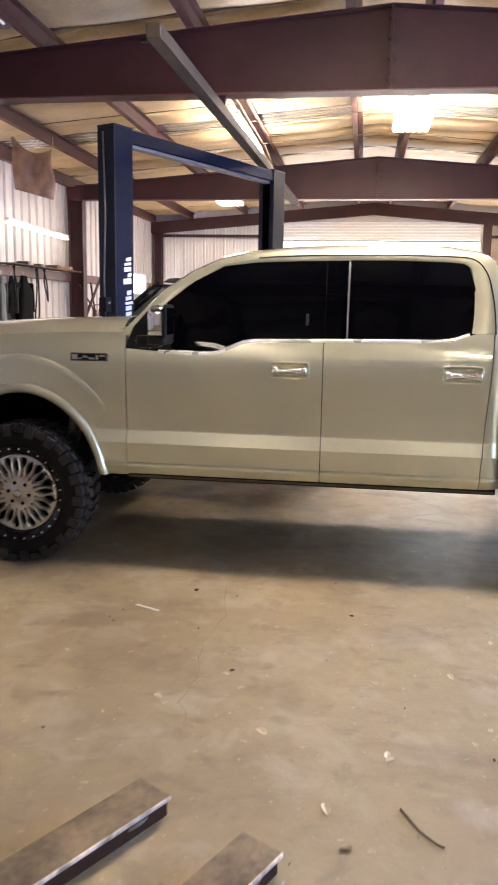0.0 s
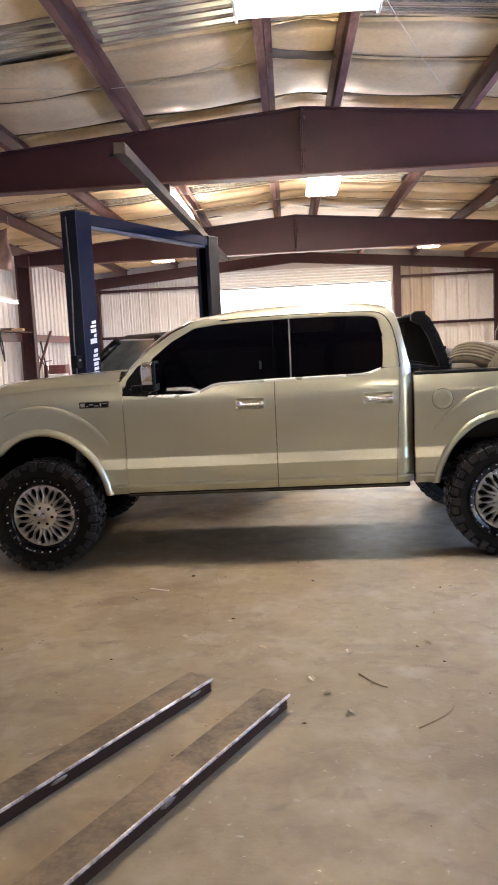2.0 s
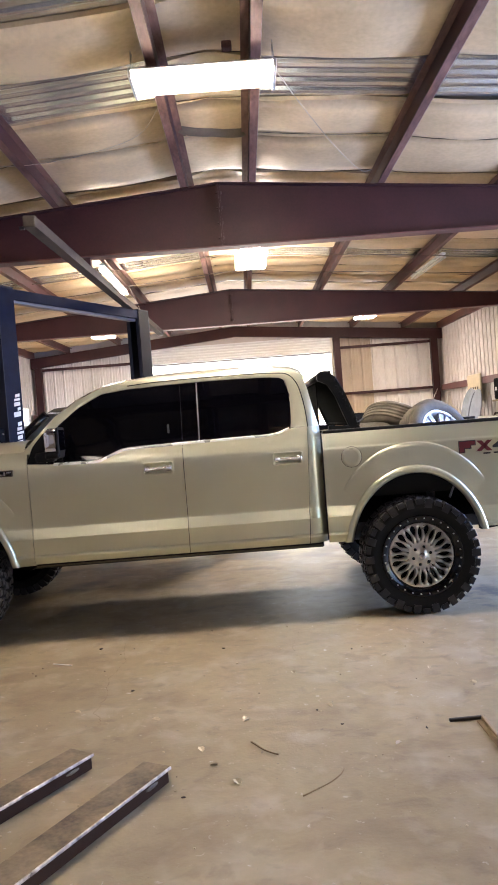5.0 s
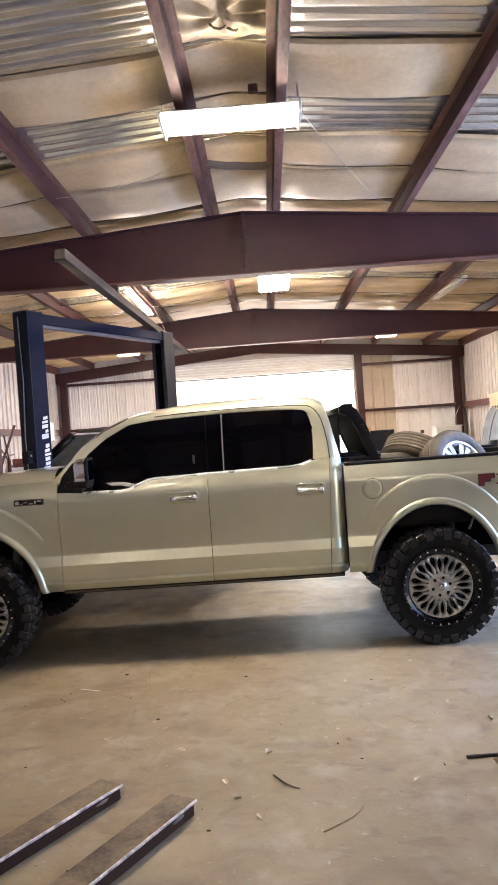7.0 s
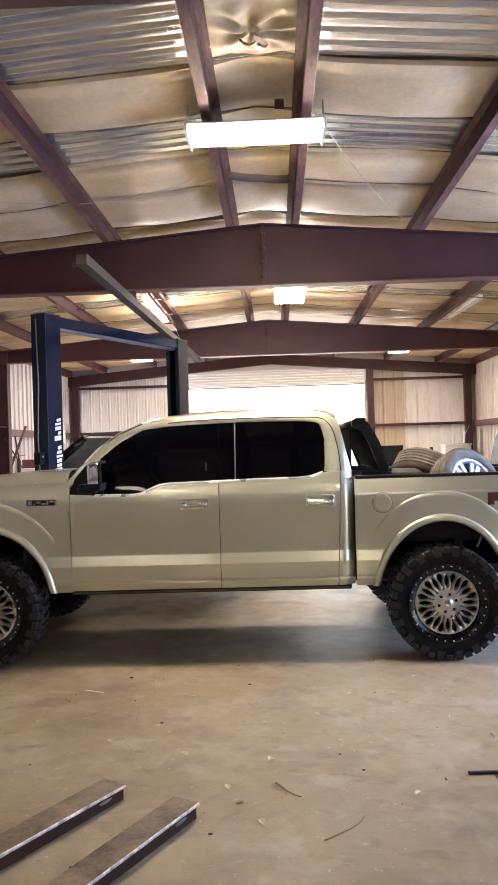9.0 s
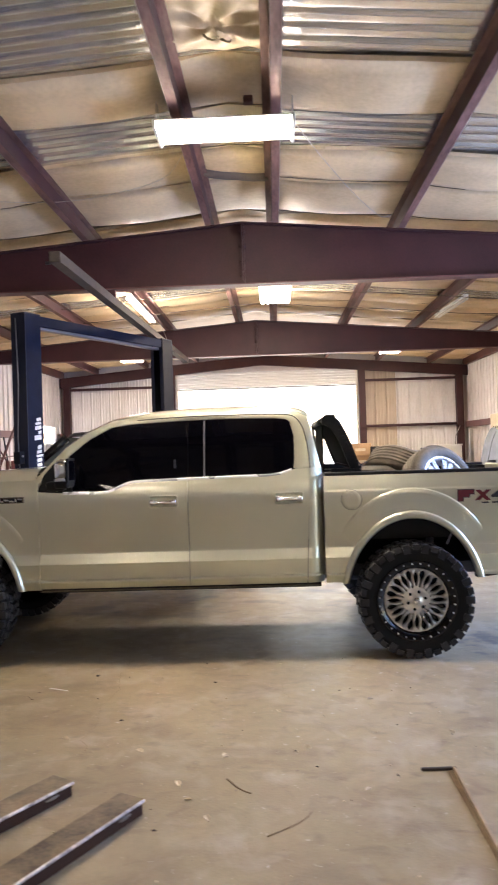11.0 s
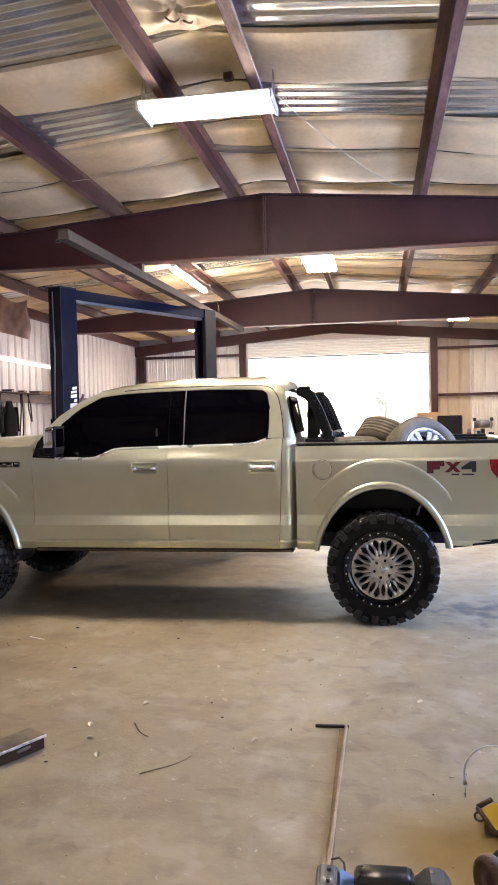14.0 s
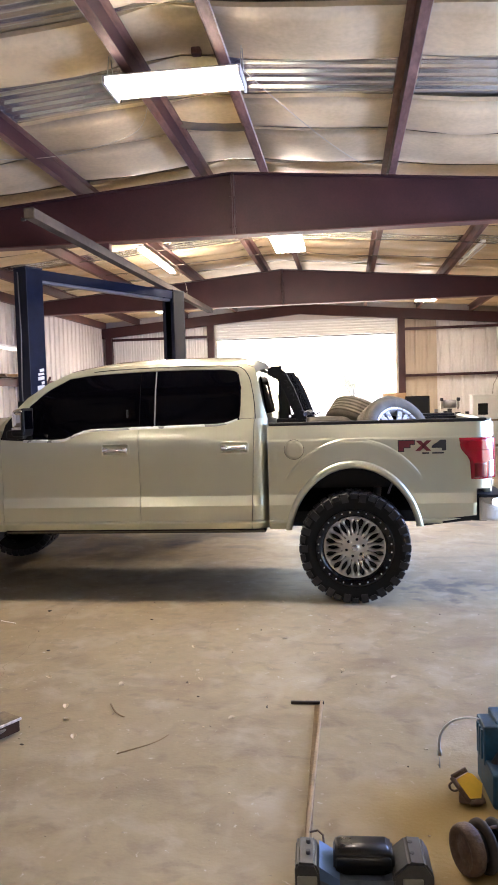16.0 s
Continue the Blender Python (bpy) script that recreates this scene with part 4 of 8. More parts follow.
def side_panel(name, columns, s, parent, width=half_width, shear=(0, 0), material=None, depth=0.03, label="", hollow=None):
    """A body panel: columns of (x, lowest z, highest z), curved by the body's width."""
    bm = bmesh.new()
    n = len(columns)
    grid = []
    for i, (x, lo, hi) in enumerate(columns):
        sh = shear[0] + (shear[1] - shear[0]) * i / (n - 1)
        col = []
        for z in [lo] + [q for q in LEVELS if lo < q < hi] + [hi]:
            xx = x + sh * (z - 1.0)
            col.append((z, bm.verts.new((xx, s * width(xx, z), z))))
        grid.append(col)
    for a, b in zip(grid, grid[1:]):
        # zip two columns whose heights may differ
        i = j = 0
        while i < len(a) - 1 or j < len(b) - 1:
            if i < len(a) - 1 and j < len(b) - 1 and abs(a[i + 1][0] - b[j + 1][0]) < 1e-6:
                vs = (a[i][1], b[j][1], b[j + 1][1], a[i + 1][1])
                i, j = i + 1, j + 1
            elif j == len(b) - 1 or (i < len(a) - 1 and a[i + 1][0] < b[j + 1][0]):
                vs = (a[i][1], b[j][1], a[i + 1][1])
                i += 1
            else:
                vs = (a[i][1], b[j][1], b[j + 1][1])
                j += 1
            f = bm.faces.new(vs)
            f.smooth = True
    bmesh.ops.recalc_face_normals(bm, faces=bm.faces)
    if sum(f.normal.y for f in bm.faces) * s < 0:
        bmesh.ops.reverse_faces(bm, faces=bm.faces)
    if hollow:
        # an opening for the handle's cup
        def inside(f):
            c = f.calc_center_median()
            return hollow[0] < c.x < hollow[1] and hollow[2] < c.z < hollow[3]
        bmesh.ops.delete(bm, geom=[f for f in bm.faces if inside(f)], context="FACES")
    for e in bm.edges:
        za, zb = e.verts[0].co.z, e.verts[1].co.z
        if abs(za - zb) < 1e-5 and any(abs(za - c) < 1e-4 for c in CREASES):
            e.smooth = False
    edges = [e for e in bm.edges if e.is_boundary]
    ex = bmesh.ops.extrude_edge_only(bm, edges=edges)
    for g in ex["geom"]:
        if isinstance(g, bmesh.types.BMVert):
            g.co.y -= s * depth
    for e in edges:
        e.smooth = False
    return part(name, bm, material or M_PAINT, parent, label, recalc=False)


def spread(a, b, n):
    return [a + (b - a) * i / n for i in range(n + 1)]


def arch_points(hub, x_from, x_to, low_a, low_b):
    """Columns' foot along a wheel arch, from one side to the other."""
    pts = []
    for k in range(49):
        t = math.pi - math.pi * k / 48
        x = hub + ARCH_W * math.cos(t)
        z = HUB_Z + ARCH_H * math.sin(t)
        pts.append((x, z))
    return [(x, max(z, low_a if x < hub else low_b)) for x, z in pts]


FENDER_TOP = [(-2.62, 1.20), (-2.4, 1.30), (-2.2, 1.372), (-1.97, 1.425), (-1.6, 1.452), (-1.25, 1.466), (-0.98, 1.47)]
BELT = [(-1.0, 1.372), (-0.80, 1.358), (-0.47, 1.352), (-0.42, 1.360), (-0.27, 1.424), (-0.2, 1.434), (0.2, 1.442), (0.88, 1.452), (0.97, 1.462), (1.072, 1.50), (1.35, 1.50)]

for s in (-1, 1):
    # front fender, with the wheel arch cut out
    foot = [(x, 0.90) for x in spread(-2.50, -2.225, 6)] + arch_points(HUB_F, 0, 0, 0.92, 0.575) + [(x, 0.575) for x in spread(-1.14, -0.998, 4)]
    foot = sorted(foot)
    fender = side_panel("front_fender", [(x, z, max(z + 0.02, lerp_table(FENDER_TOP, x))) for x, z in foot], s, truck)
    # doors
    cols = [(x, 0.585, lerp_table(BELT, x)) for x in spread(-0.993, -0.092, 22) + spread(-0.049, 0.085, 3) + spread(0.128, 0.216, 2)]
    front_door = side_panel("front_door", cols, s, truck, hollow=(-0.093, 0.129, 1.22, 1.307))
    cols = [(x, 0.585, lerp_table(BELT, x)) for x in spread(0.221, 0.908, 17) + spread(0.953, 1.161, 6) + [1.176]]
    rear_door = side_panel("rear_door", cols, s, truck, shear=(0, 0.045), hollow=(0.915, 1.143, 1.22, 1.307))
    cols = [(x, 0.585, 1.502) for x in spread(1.181, 1.303, 12)]
    side_panel("cab_corner", cols, s, truck, corner, shear=(0.045, 0.0))
    # bed side
    foot = [(x, 0.58) for x in spread(1.308, 1.47, 5)] + arch_points(HUB_R, 0, 0, 0.575, 0.60) + [(x, 0.615 + 0.06 * (x - 2.53) / 0.44) for x in spread(2.53, 2.972, 12)] + [(x, 0.895) for x in spread(2.974, 3.10, 6)]
    foot = sorted(foot)
    side_panel("bed_side", [(x, z, 1.432) for x, z in foot], s, truck)

    # raised flare round each wheel arch, crisp over the top and fading down its sides
    for hub, za, zb in ((HUB_F, 0.93, 0.578), (HUB_R, 0.578, 0.618)):
        bm = bmesh.new()
        rows = []
        for k in range(91):
            t = math.pi - math.pi * k / 90
            low = za if t > math.pi / 2 else zb
            fade = smooth01((math.sin(t) - 0.48) / 0.42)
            row = []
            for e, out in ((1.372, -0.004), (1.362, 0.006), (1.350, 0.011), (1.30, 0.011), (1.25, 0.012), (1.20, 0.013), (1.15, 0.015), (1.10, 0.018), (1.06, 0.019)):
                x, z = hub + e * ARCH_W * math.cos(t), max(low, HUB_Z + e * ARCH_H * math.sin(t))
                if hub == HUB_F:
                    x = min(x, -1.001)
                else:
                    x = max(x, 1.322)
                row.append(bm.verts.new((x, s * (half_width(x, z) + (-0.004 if e > 1.37 else -0.004 + (out + 0.004) * fade)), z)))
            rows.append(row)
        for p, q in zip(rows, rows[1:]):
            for k in range(8):
                if (p[k].co - q[k].co).length + (p[k + 1].co - q[k + 1].co).length > 1e-5:
                    bm.faces.new((p[k], q[k], q[k + 1], p[k + 1])).smooth = True
        bmesh.ops.remove_doubles(bm, verts=bm.verts, dist=0.0003)
        bmesh.ops.recalc_face_normals(bm, faces=bm.faces)
        if sum(f.normal.y for f in bm.faces) * s < 0:
            bmesh.ops.reverse_faces(bm, faces=bm.faces)
        part("wheel_flare", bm, M_PAINT, truck, recalc=False)
    # rolled lip round each wheel arch
    for hub, za, zb in ((HUB_F, 0.925, 0.575), (HUB_R, 0.575, 0.60)):
        bm = bmesh.new()
        rows = []
        for k in range(61):
            t = math.pi - math.pi * k / 60
            low = za if t > math.pi / 2 else zb
            row = []
            for e, out in ((1.088, -0.004), (1.080, 0.010), (1.060, 0.017), (1.030, 0.019), (1.005, 0.014), (0.990, 0.002), (0.990, -0.05)):
                x, z = hub + e * ARCH_W * math.cos(t), max(low, HUB_Z + e * ARCH_H * math.sin(t))
                xe, ze = hub + 1.09 * ARCH_W * math.cos(t), max(low, HUB_Z + 1.09 * ARCH_H * math.sin(t))
                w = half_width(xe, ze)
                if e < 1.085:
                    w = max(w, 0.5 * w + 0.5 * 1.0)
                row.append(bm.verts.new((x, s * (w + 0.004 + 0.014 * smooth01((math.sin(t) - 0.42) / 0.4) + out), z)))
            rows.append(row)
        for p, q in zip(rows, rows[1:]):
            for k in range(6):
                if (p[k].co - q[k].co).length + (p[k + 1].co - q[k + 1].co).length > 1e-5:
                    bm.faces.new((p[k], q[k], q[k + 1], p[k + 1])).smooth = True
        for row in (rows[0], rows[-1]):
            bm.faces.new(row)
        bmesh.ops.remove_doubles(bm, verts=bm.verts, dist=0.0004)
        part("arch_lip", bm, M_PAINT, truck)
    # window frame band: outer roof line to the window's edge
    outer = [(-1.03, 1.468), (-0.90, 1.60), (-0.78, 1.722), (-0.60, 1.845), (-0.41, 1.93), (-0.22, 1.962), (-0.04, 1.975), (0.20, 1.982), (0.45, 1.985), (0.70, 1.985), (0.96, 1.98), (1.12, 1.965), (1.20, 1.92), (1.232, 1.80), (1.262, 1.65), (1.298, 1.502), (1.23, 1.502), (1.15, 1.502)]
    inner = [(-0.84, 1.372), (-0.80, 1.53), (-0.755, 1.655), (-0.59, 1.785), (-0.41, 1.880), (-0.22, 1.903), (-0.08, 1.909), (0.12, 1.916), (0.40, 1.922), (0.66, 1.922), (0.94, 1.914), (1.02, 1.905), (1.062, 1.88), (1.078, 1.80), (1.085, 1.70), (1.083, 1.60), (1.078, 1.54), (1.072, 1.502)]
    bm = bmesh.new()
    rows = []
    for (xo, zo), (xi, zi) in zip(outer, inner):
        row = []
        for k in range(6):
            q = k / 5
            x, z = xo + (xi - xo) * q, zo + (zi - zo) * q
            w = corner(x, z) - 0.010 * smooth01((q - 0.8) / 0.2)
            row.append(bm.verts.new((x, s * w, z)))
        rows.append(row)
    for a, b in zip(rows, rows[1:]):
        for k in range(5):
            bm.faces.new((a[k], b[k], b[k + 1], a[k + 1])).smooth = True
    bmesh.ops.recalc_face_normals(bm, faces=bm.faces)
    if sum(f.normal.y for f in bm.faces) * s < 0:
        bmesh.ops.reverse_faces(bm, faces=bm.faces)
    edges = [e for e in bm.edges if e.is_boundary]
    ex = bmesh.ops.extrude_edge_only(bm, edges=edges)
    for g in ex["geom"]:
        if isinstance(g, bmesh.types.BMVert):
            g.co.y -= s * 0.04
    for e in edges:
        e.smooth = False
    part("roof_side", bm, M_PAINT, truck, recalc=False)
    # shut line of the rear door, up the pillar and along the roof edge
    bm = bmesh.new()
    line = [(1.208, 1.50), (1.20, 1.62), (1.182, 1.74), (1.152, 1.85), (1.085, 1.928), (0.96, 1.947), (0.70, 1.953), (0.45, 1.953), (0.20, 1.95), (-0.04, 1.942), (-0.20, 1.931)]
    tube(bm, [(x, s * (corner(x, z) + 0.0005), z) for x, _, z in curve([(x, 0.0, z) for x, z in line], 5)], 0.0038, 6)
    part("shut_line", bm, M_BLACKP, truck, "thin dark door shut line")

    # glass and black pillars, a little inside the frame
    def pane(name, top, low, material, parent, sink=0.012, n=14, label=""):
        bm = bmesh.new()
        xs = spread(low[0][0], low[-1][0], n)
        rows = []
        for x in xs:
            z0, z1 = lerp_table(low, x), lerp_table(top, x)
            rows.append([bm.verts.new((x, s * (lerp_table(GLASS, z0 + (z1 - z0) * k / 6) + 0.008 - sink), z0 + (z1 - z0) * k / 6)) for k in range(7)])
        for a, b in zip(rows, rows[1:]):
            for k in range(6):
                bm.faces.new((a[k], b[k], b[k + 1], a[k + 1])).smooth = True
        bmesh.ops.recalc_face_normals(bm, faces=bm.faces)
        if sum(f.normal.y for f in bm.faces) * s < 0:
            bmesh.ops.reverse_faces(bm, faces=bm.faces)
        ex = bmesh.ops.extrude_face_region(bm, geom=bm.faces[:])
        bmesh.ops.translate(bm, verts=[g for g in ex["geom"] if isinstance(g, bmesh.types.BMVert)], vec=(0, -s * 0.005, 0))
        bmesh.ops.recalc_face_normals(bm, faces=bm.faces)
        for e in bm.edges:
            if len(e.link_faces) == 2 and e.link_faces[0].normal.dot(e.link_faces[1].normal) < 0.6:
                e.smooth = False
        return part(name, bm, material, parent, label, recalc=False)

    top = [(-0.84, 1.56), (-0.755, 1.672), (-0.59, 1.80), (-0.41, 1.89), (-0.22, 1.912), (-0.08, 1.918), (0.12, 1.924), (0.40, 1.93), (0.66, 1.93), (0.94, 1.922), (1.02, 1.912), (1.062, 1.89), (1.09, 1.75)]
    low = [(q, z - 0.02) for q, z in BELT]
    cut = lambda a, b: [(a, lerp_table(low, a))] + [p for p in low if a < p[0] < b] + [(b, lerp_table(low, b))]
    pane("front_window", top, cut(-0.84, 0.092), M_GLASS, front_door, label="black tinted door glass")
    pane("rear_window", top, cut(0.356, 1.088), M_GLASS, rear_door, n=18, label="black tinted door glass")
    pane("pillar_cover", top, cut(0.086, 0.217), M_GLASS, front_door, 0.0115, 4)
    pane("pillar_cover", top, cut(0.222, 0.348), M_GLASS, rear_door, 0.0115, 4)
    pane("pillar_back", top, cut(0.06, 0.38), M_BLACKP, rear_door, 0.024, 6)
    pane("window_seal", top, cut(0.348, 0.358), M_GREYSTEEL, rear_door, 0.010, 2, "grey vertical window strip")
    # keypad on the pillar
    bm = bmesh.new()
    y = lerp_table(GLASS, 1.55) - 0.002
    rbox(bm, 0.105, 0.122, *sorted((s * (y - 0.004), s * (y + 0.004))), 1.50, 1.60, 0.003)
    part("door_keypad", bm, M_TOOLGREY, front_door, "small grey keypad on the pillar")
    # belt moulding under the glass, bright alloy standing for its highlight
    bm = bmesh.new()
    pts = [(x, lerp_table(BELT, x)) for x in spread(-0.79, 1.06, 60)]
    for (xa, za), (xb, zb) in zip(pts, pts[1:]):
        if 0.21 < xb < 0.225:
            continue
        wa, wb = half_width(xa, za), half_width(xb, zb)
        q = [(xa, s * (wa + 0.004), za - 0.012), (xb, s * (wb + 0.004), zb - 0.012), (xb, s * (wb + 0.001), zb + 0.004), (xa, s * (wa + 0.001), za + 0.004), (xa, s * (wa - 0.02), za + 0.012), (xb, s * (wb - 0.02), zb + 0.012)]
        v = [bm.verts.new(c) for c in q]
        bm.faces.new(v[:4])
        bm.faces.new((v[3], v[2], v[5], v[4]))
    bmesh.ops.remove_doubles(bm, verts=bm.verts, dist=0.0005)
    part("belt_moulding", bm, M_ALLOY, front_door, "belt moulding, its highlight put in as bright alloy")

    # chrome handles in their hollow cups
    def rounded(hx, hz, r, n=5):
        pts = []
        for cx, cz, a0 in ((hx - r, hz - r, 0), (r - hx, hz - r, 90), (r - hx, r - hz, 180), (hx - r, r - hz, 270)):
            for k in range(n + 1):
                a = radians(a0 + 90 * k / n)
                pts.append((cx + r * math.cos(a), cz + r * math.sin(a)))
        return pts

    for dx, dr in ((0.018, front_door), (1.028, rear_door)):
        z = 1.264
        bm = bmesh.new()
        loops = []
        for hx, hz, r, out in ((0.124, 0.054, 0.028, -0.002), (0.122, 0.052, 0.026, 0.002), (0.118, 0.047, 0.024, 0.002), (0.114, 0.042, 0.022, -0.006), (0.100, 0.034, 0.018, -0.026), (0.02, 0.01, 0.008, -0.029)):
            loops.append([bm.verts.new((dx + px, s * (half_width(dx + px, z + pz) + out), z + pz)) for px, pz in rounded(hx, hz, r)])
        for p, q in zip(loops, loops[1:]):
            for k in range(len(p)):
                bm.faces.new((p[k], p[(k + 1) % len(p)], q[(k + 1) % len(p)], q[k])).smooth = True
        bm.faces.new(loops[-1])
        cup = part("handle_cup", bm, M_PAINT, dr)
        y = s * half_width(dx, z)
        bm = bmesh.new()
        rbox(bm, dx - 0.080, dx + 0.086, *sorted((y + s * 0.004, y + s * 0.036)), z - 0.017, z + 0.011, 0.012, 4)
        bar = part("handle_bar", bm, M_CHROME, cup, "chrome handle")
        for e in (-0.082, 0.088):
            bm = bmesh.new()
            rbox(bm, dx + e - 0.022, dx + e + 0.022, *sorted((y - s * 0.02, y + s * 0.042)), z - 0.024, z + 0.022, 0.014, 4)
            for f in bm.faces:
                f.smooth = True
            part("handle_end", bm, M_CHROME, cup)
        for f in [f for f in bar.data.polygons]:
            f.use_smooth = True
    # mirror: black foot, black bezel, dark chrome cap
    bm = bmesh.new()
    prism(bm, [(-1.005, 1.365), (-0.72, 1.358), (-0.72, 1.64), (-0.80, 1.63), (-0.86, 1.60), (-0.95, 1.50)], s * 0.965, s * 0.915)
    part("mirror_base", bm, M_BLACKP, front_door, "black mirror foot")
    bm = bmesh.new()
    rbox(bm, -0.805, -0.69, *sorted((s * 1.00, s * 1.195)), 1.45, 1.635, 0.05, 5)
    for f in bm.faces:
        f.smooth = True
    mirror = part("mirror_housing", bm, M_CHROME, front_door, "chrome towing mirror cap")
    bm = bmesh.new()
    rbox(bm, -0.80, -0.685, *sorted((s * 0.995, s * 1.20)), 1.405, 1.462, 0.022, 3)
    rbox(bm, -0.702, -0.684, *sorted((s * 0.998, s * 1.197)), 1.44, 1.64, 0.008, 2)
    part("mirror_bezel", bm, M_BLACKP, mirror, "black mirror bezel")
    bm = bmesh.new()
    rbox(bm, -0.686, -0.681, *sorted((s * 1.02, s * 1.18)), 1.465, 1.62, 0.002)
    part("mirror_glass", bm, M_GLASS, mirror)
    bm = bmesh.new()
    rbox(bm, -0.79, -0.71, *sorted((s * 1.19, s * 1.203)), 1.462, 1.482, 0.004)
    part("turn_lamp", bm, M_WHITELENS, mirror, "pale mirror turn lamp")
    bm = bmesh.new()
    rbox(bm, -0.91, -0.76, *sorted((s * 0.93, s * 1.06)), 1.38, 1.455, 0.02, 3)
    part("mirror_arm", bm, M_BLACKP, mirror)
    # running board
    bm = bmesh.new()
    rbox(bm, -1.02, 1.27, *sorted((s * 0.80, s * 0.925)), 0.545, 0.590, 0.010)
    part("running_board", bm, M_BLACKP, truck, "black power step")
    bm = bmesh.new()
    rbox(bm, -1.00, 1.26, *sorted((s * 0.915, s * 0.9275)), 0.553, 0.568, 0.004)
    part("step_trim", bm, M_BROWNTRIM, truck, "dull brown trim line on the step")
    bm = bmesh.new()
    pts = [(2.50, 0.632), (2.972, 0.684), (2.972, 0.650), (2.50, 0.596)]
    prism(bm, pts, s * 0.978, s * 0.90)
    part("bed_lower_edge", bm, M_BLACKP, truck, "black edge under the bed side")
    # bed rail cap
    bm = bmesh.new()
    rbox(bm, 1.318, 3.06, *sorted((s * 0.86, s * 0.974)), 1.434, 1.459, 0.010, 3)
    part("rail_cap", bm, M_BLACKP, truck, "black bed rail cap")
    # tail lamp, wrapping round the corner
    def lens(left, x_end, z0, z1, material, parent, name, proud, label=""):
        """A lamp lens that follows the body side, from a left edge that depends on the height."""
        bm = bmesh.new()
        rows = []
        for r in range(17):
            z = z0 + (z1 - z0) * r / 16
            xa = lerp_table(left, z)
            row = []
            for q in range(9):
                x = xa + (x_end - xa) * q / 8
                lift = proud - 0.008 * (q in (0, 8) or r in (0, 16))
                row.append(bm.verts.new((x, s * (half_width(x, z) + lift), z)))
            rows.append(row)
        for p, q in zip(rows, rows[1:]):
            for k in range(8):
                bm.faces.new((p[k], p[k + 1], q[k + 1], q[k])).smooth = True
        edges = [e for e in bm.edges if e.is_boundary]
        ex = bmesh.ops.extrude_edge_only(bm, edges=edges)
        for g in ex["geom"]:
            if isinstance(g, bmesh.types.BMVert):
                g.co.y -= s * 0.03
        return part(name, bm, material, parent, label)

    edge_line = [(0.972, 2.905), (1.12, 2.895), (1.16, 2.872), (1.20, 2.838), (1.225, 2.822), (1.305, 2.812)]
    tail = lens([(z, x + 0.028) for z, x in edge_line], 3.13, 0.972, 1.305, M_RED, truck, "tail_lamp", 0.014, "red tail lamp")
    lens([(0.9, 2.955), (1.3, 2.95)], 3.06, 0.985, 1.105, M_DARKRED, tail, "lower_lens", 0.020)
    lens([(0.9, 3.072), (1.3, 3.072)], 3.126, 0.985, 1.12, M_WHITELENS, tail, "reverse_lens", 0.020, "pale reversing lens")
    lens([(0.9, 2.89), (1.3, 2.89)], 3.10, 1.20, 1.285, M_RED, tail, "upper_lens", 0.018)
    bm = bmesh.new()
    rbox(bm, 3.10, 3.14, *sorted((s * 0.76, s * 0.885)), 0.972, 1.30, 0.012)
    part("tail_lamp_rear", bm, M_RED, tail)
    # bright trim above and below the lamp at the bed's rear edge
    for za, zb in ((0.90, 0.965), (1.308, 1.425)):
        bm = bmesh.new()
        rbox(bm, 3.085, 3.118, *sorted((s * 0.80, s * 0.895)), za, zb, 0.012, 3)
        part("rear_corner", bm, M_PAINT, truck)
    # fuel door and decals
    bm = bmesh.new()
    y = s * half_width(1.525, 1.238)
    rings = [[bm.verts.new((1.525 + r * math.cos(2 * math.pi * k / 40), s * (half_width(1.525 + r * math.cos(2 * math.pi * k / 40), 1.238 + r * math.sin(2 * math.pi * k / 40)) + o), 1.238 + r * math.sin(2 * math.pi * k / 40))) for k in range(40)] for r, o in ((0.02, 0.0012), (0.05, 0.0012), (0.0755, 0.0012), (0.0785, -0.002))]
    for p, q in zip(rings, rings[1:]):
        for k in range(40):
            bm.faces.new((p[k], p[(k + 1) % 40], q[(k + 1) % 40], q[k])).smooth = True
    bm.faces.new(rings[0])
    if s < 0:
        fuel = part("fuel_door", bm, M_PAINT, truck)
        bm = bmesh.new()
        lathe(bm, [(0.0785, -0.0025), (0.0792, -0.0002), (0.0812, -0.0002), (0.0818, -0.0025)], 48)
        bmesh.ops.translate(bm, verts=bm.verts, vec=(1.525, y - 0.001, 1.238))
        part("fuel_door_gap", bm, M_DARKBIT, fuel, "dark gap round the fuel door")
    else:
        bm.free()
    # three block shapes of the side decal
    y = s * (half_width(2.6, 1.24) + 0.003)
    o = 2.36
    decal = None
    shapes = (
        (M_DECALG, [[(0, -0.005), (0.05, -0.005), (0.05, 0.025), (0.10, 0.025), (0.10, 0.05), (0.135, 0.05), (0.135, 0.092), (0, 0.092)]]),
        (M_DECAL, [[(0.007, 0.002), (0.043, 0.002), (0.043, 0.032), (0.092, 0.032), (0.092, 0.057), (0.128, 0.057), (0.128, 0.085), (0.007, 0.085)]]),
        (M_DECAL, [[(0.135, 0.002), (0.175, 0.002), (0.265, 0.085), (0.225, 0.085)], [(0.14, 0.085), (0.18, 0.085), (0.262, 0.002), (0.222, 0.002)]]),
        (M_DECALG, [[(0.265, 0.04), (0.335, 0.088), (0.378, 0.088), (0.378, 0.002), (0.345, 0.002), (0.345, 0.024), (0.265, 0.024)]]),
        (M_DECALG, [[(0.19, -0.022), (0.245, -0.022), (0.245, -0.010), (0.19, -0.010)], [(0.27, -0.022), (0.36, -0.022), (0.36, -0.010), (0.27, -0.010)]]),
    )
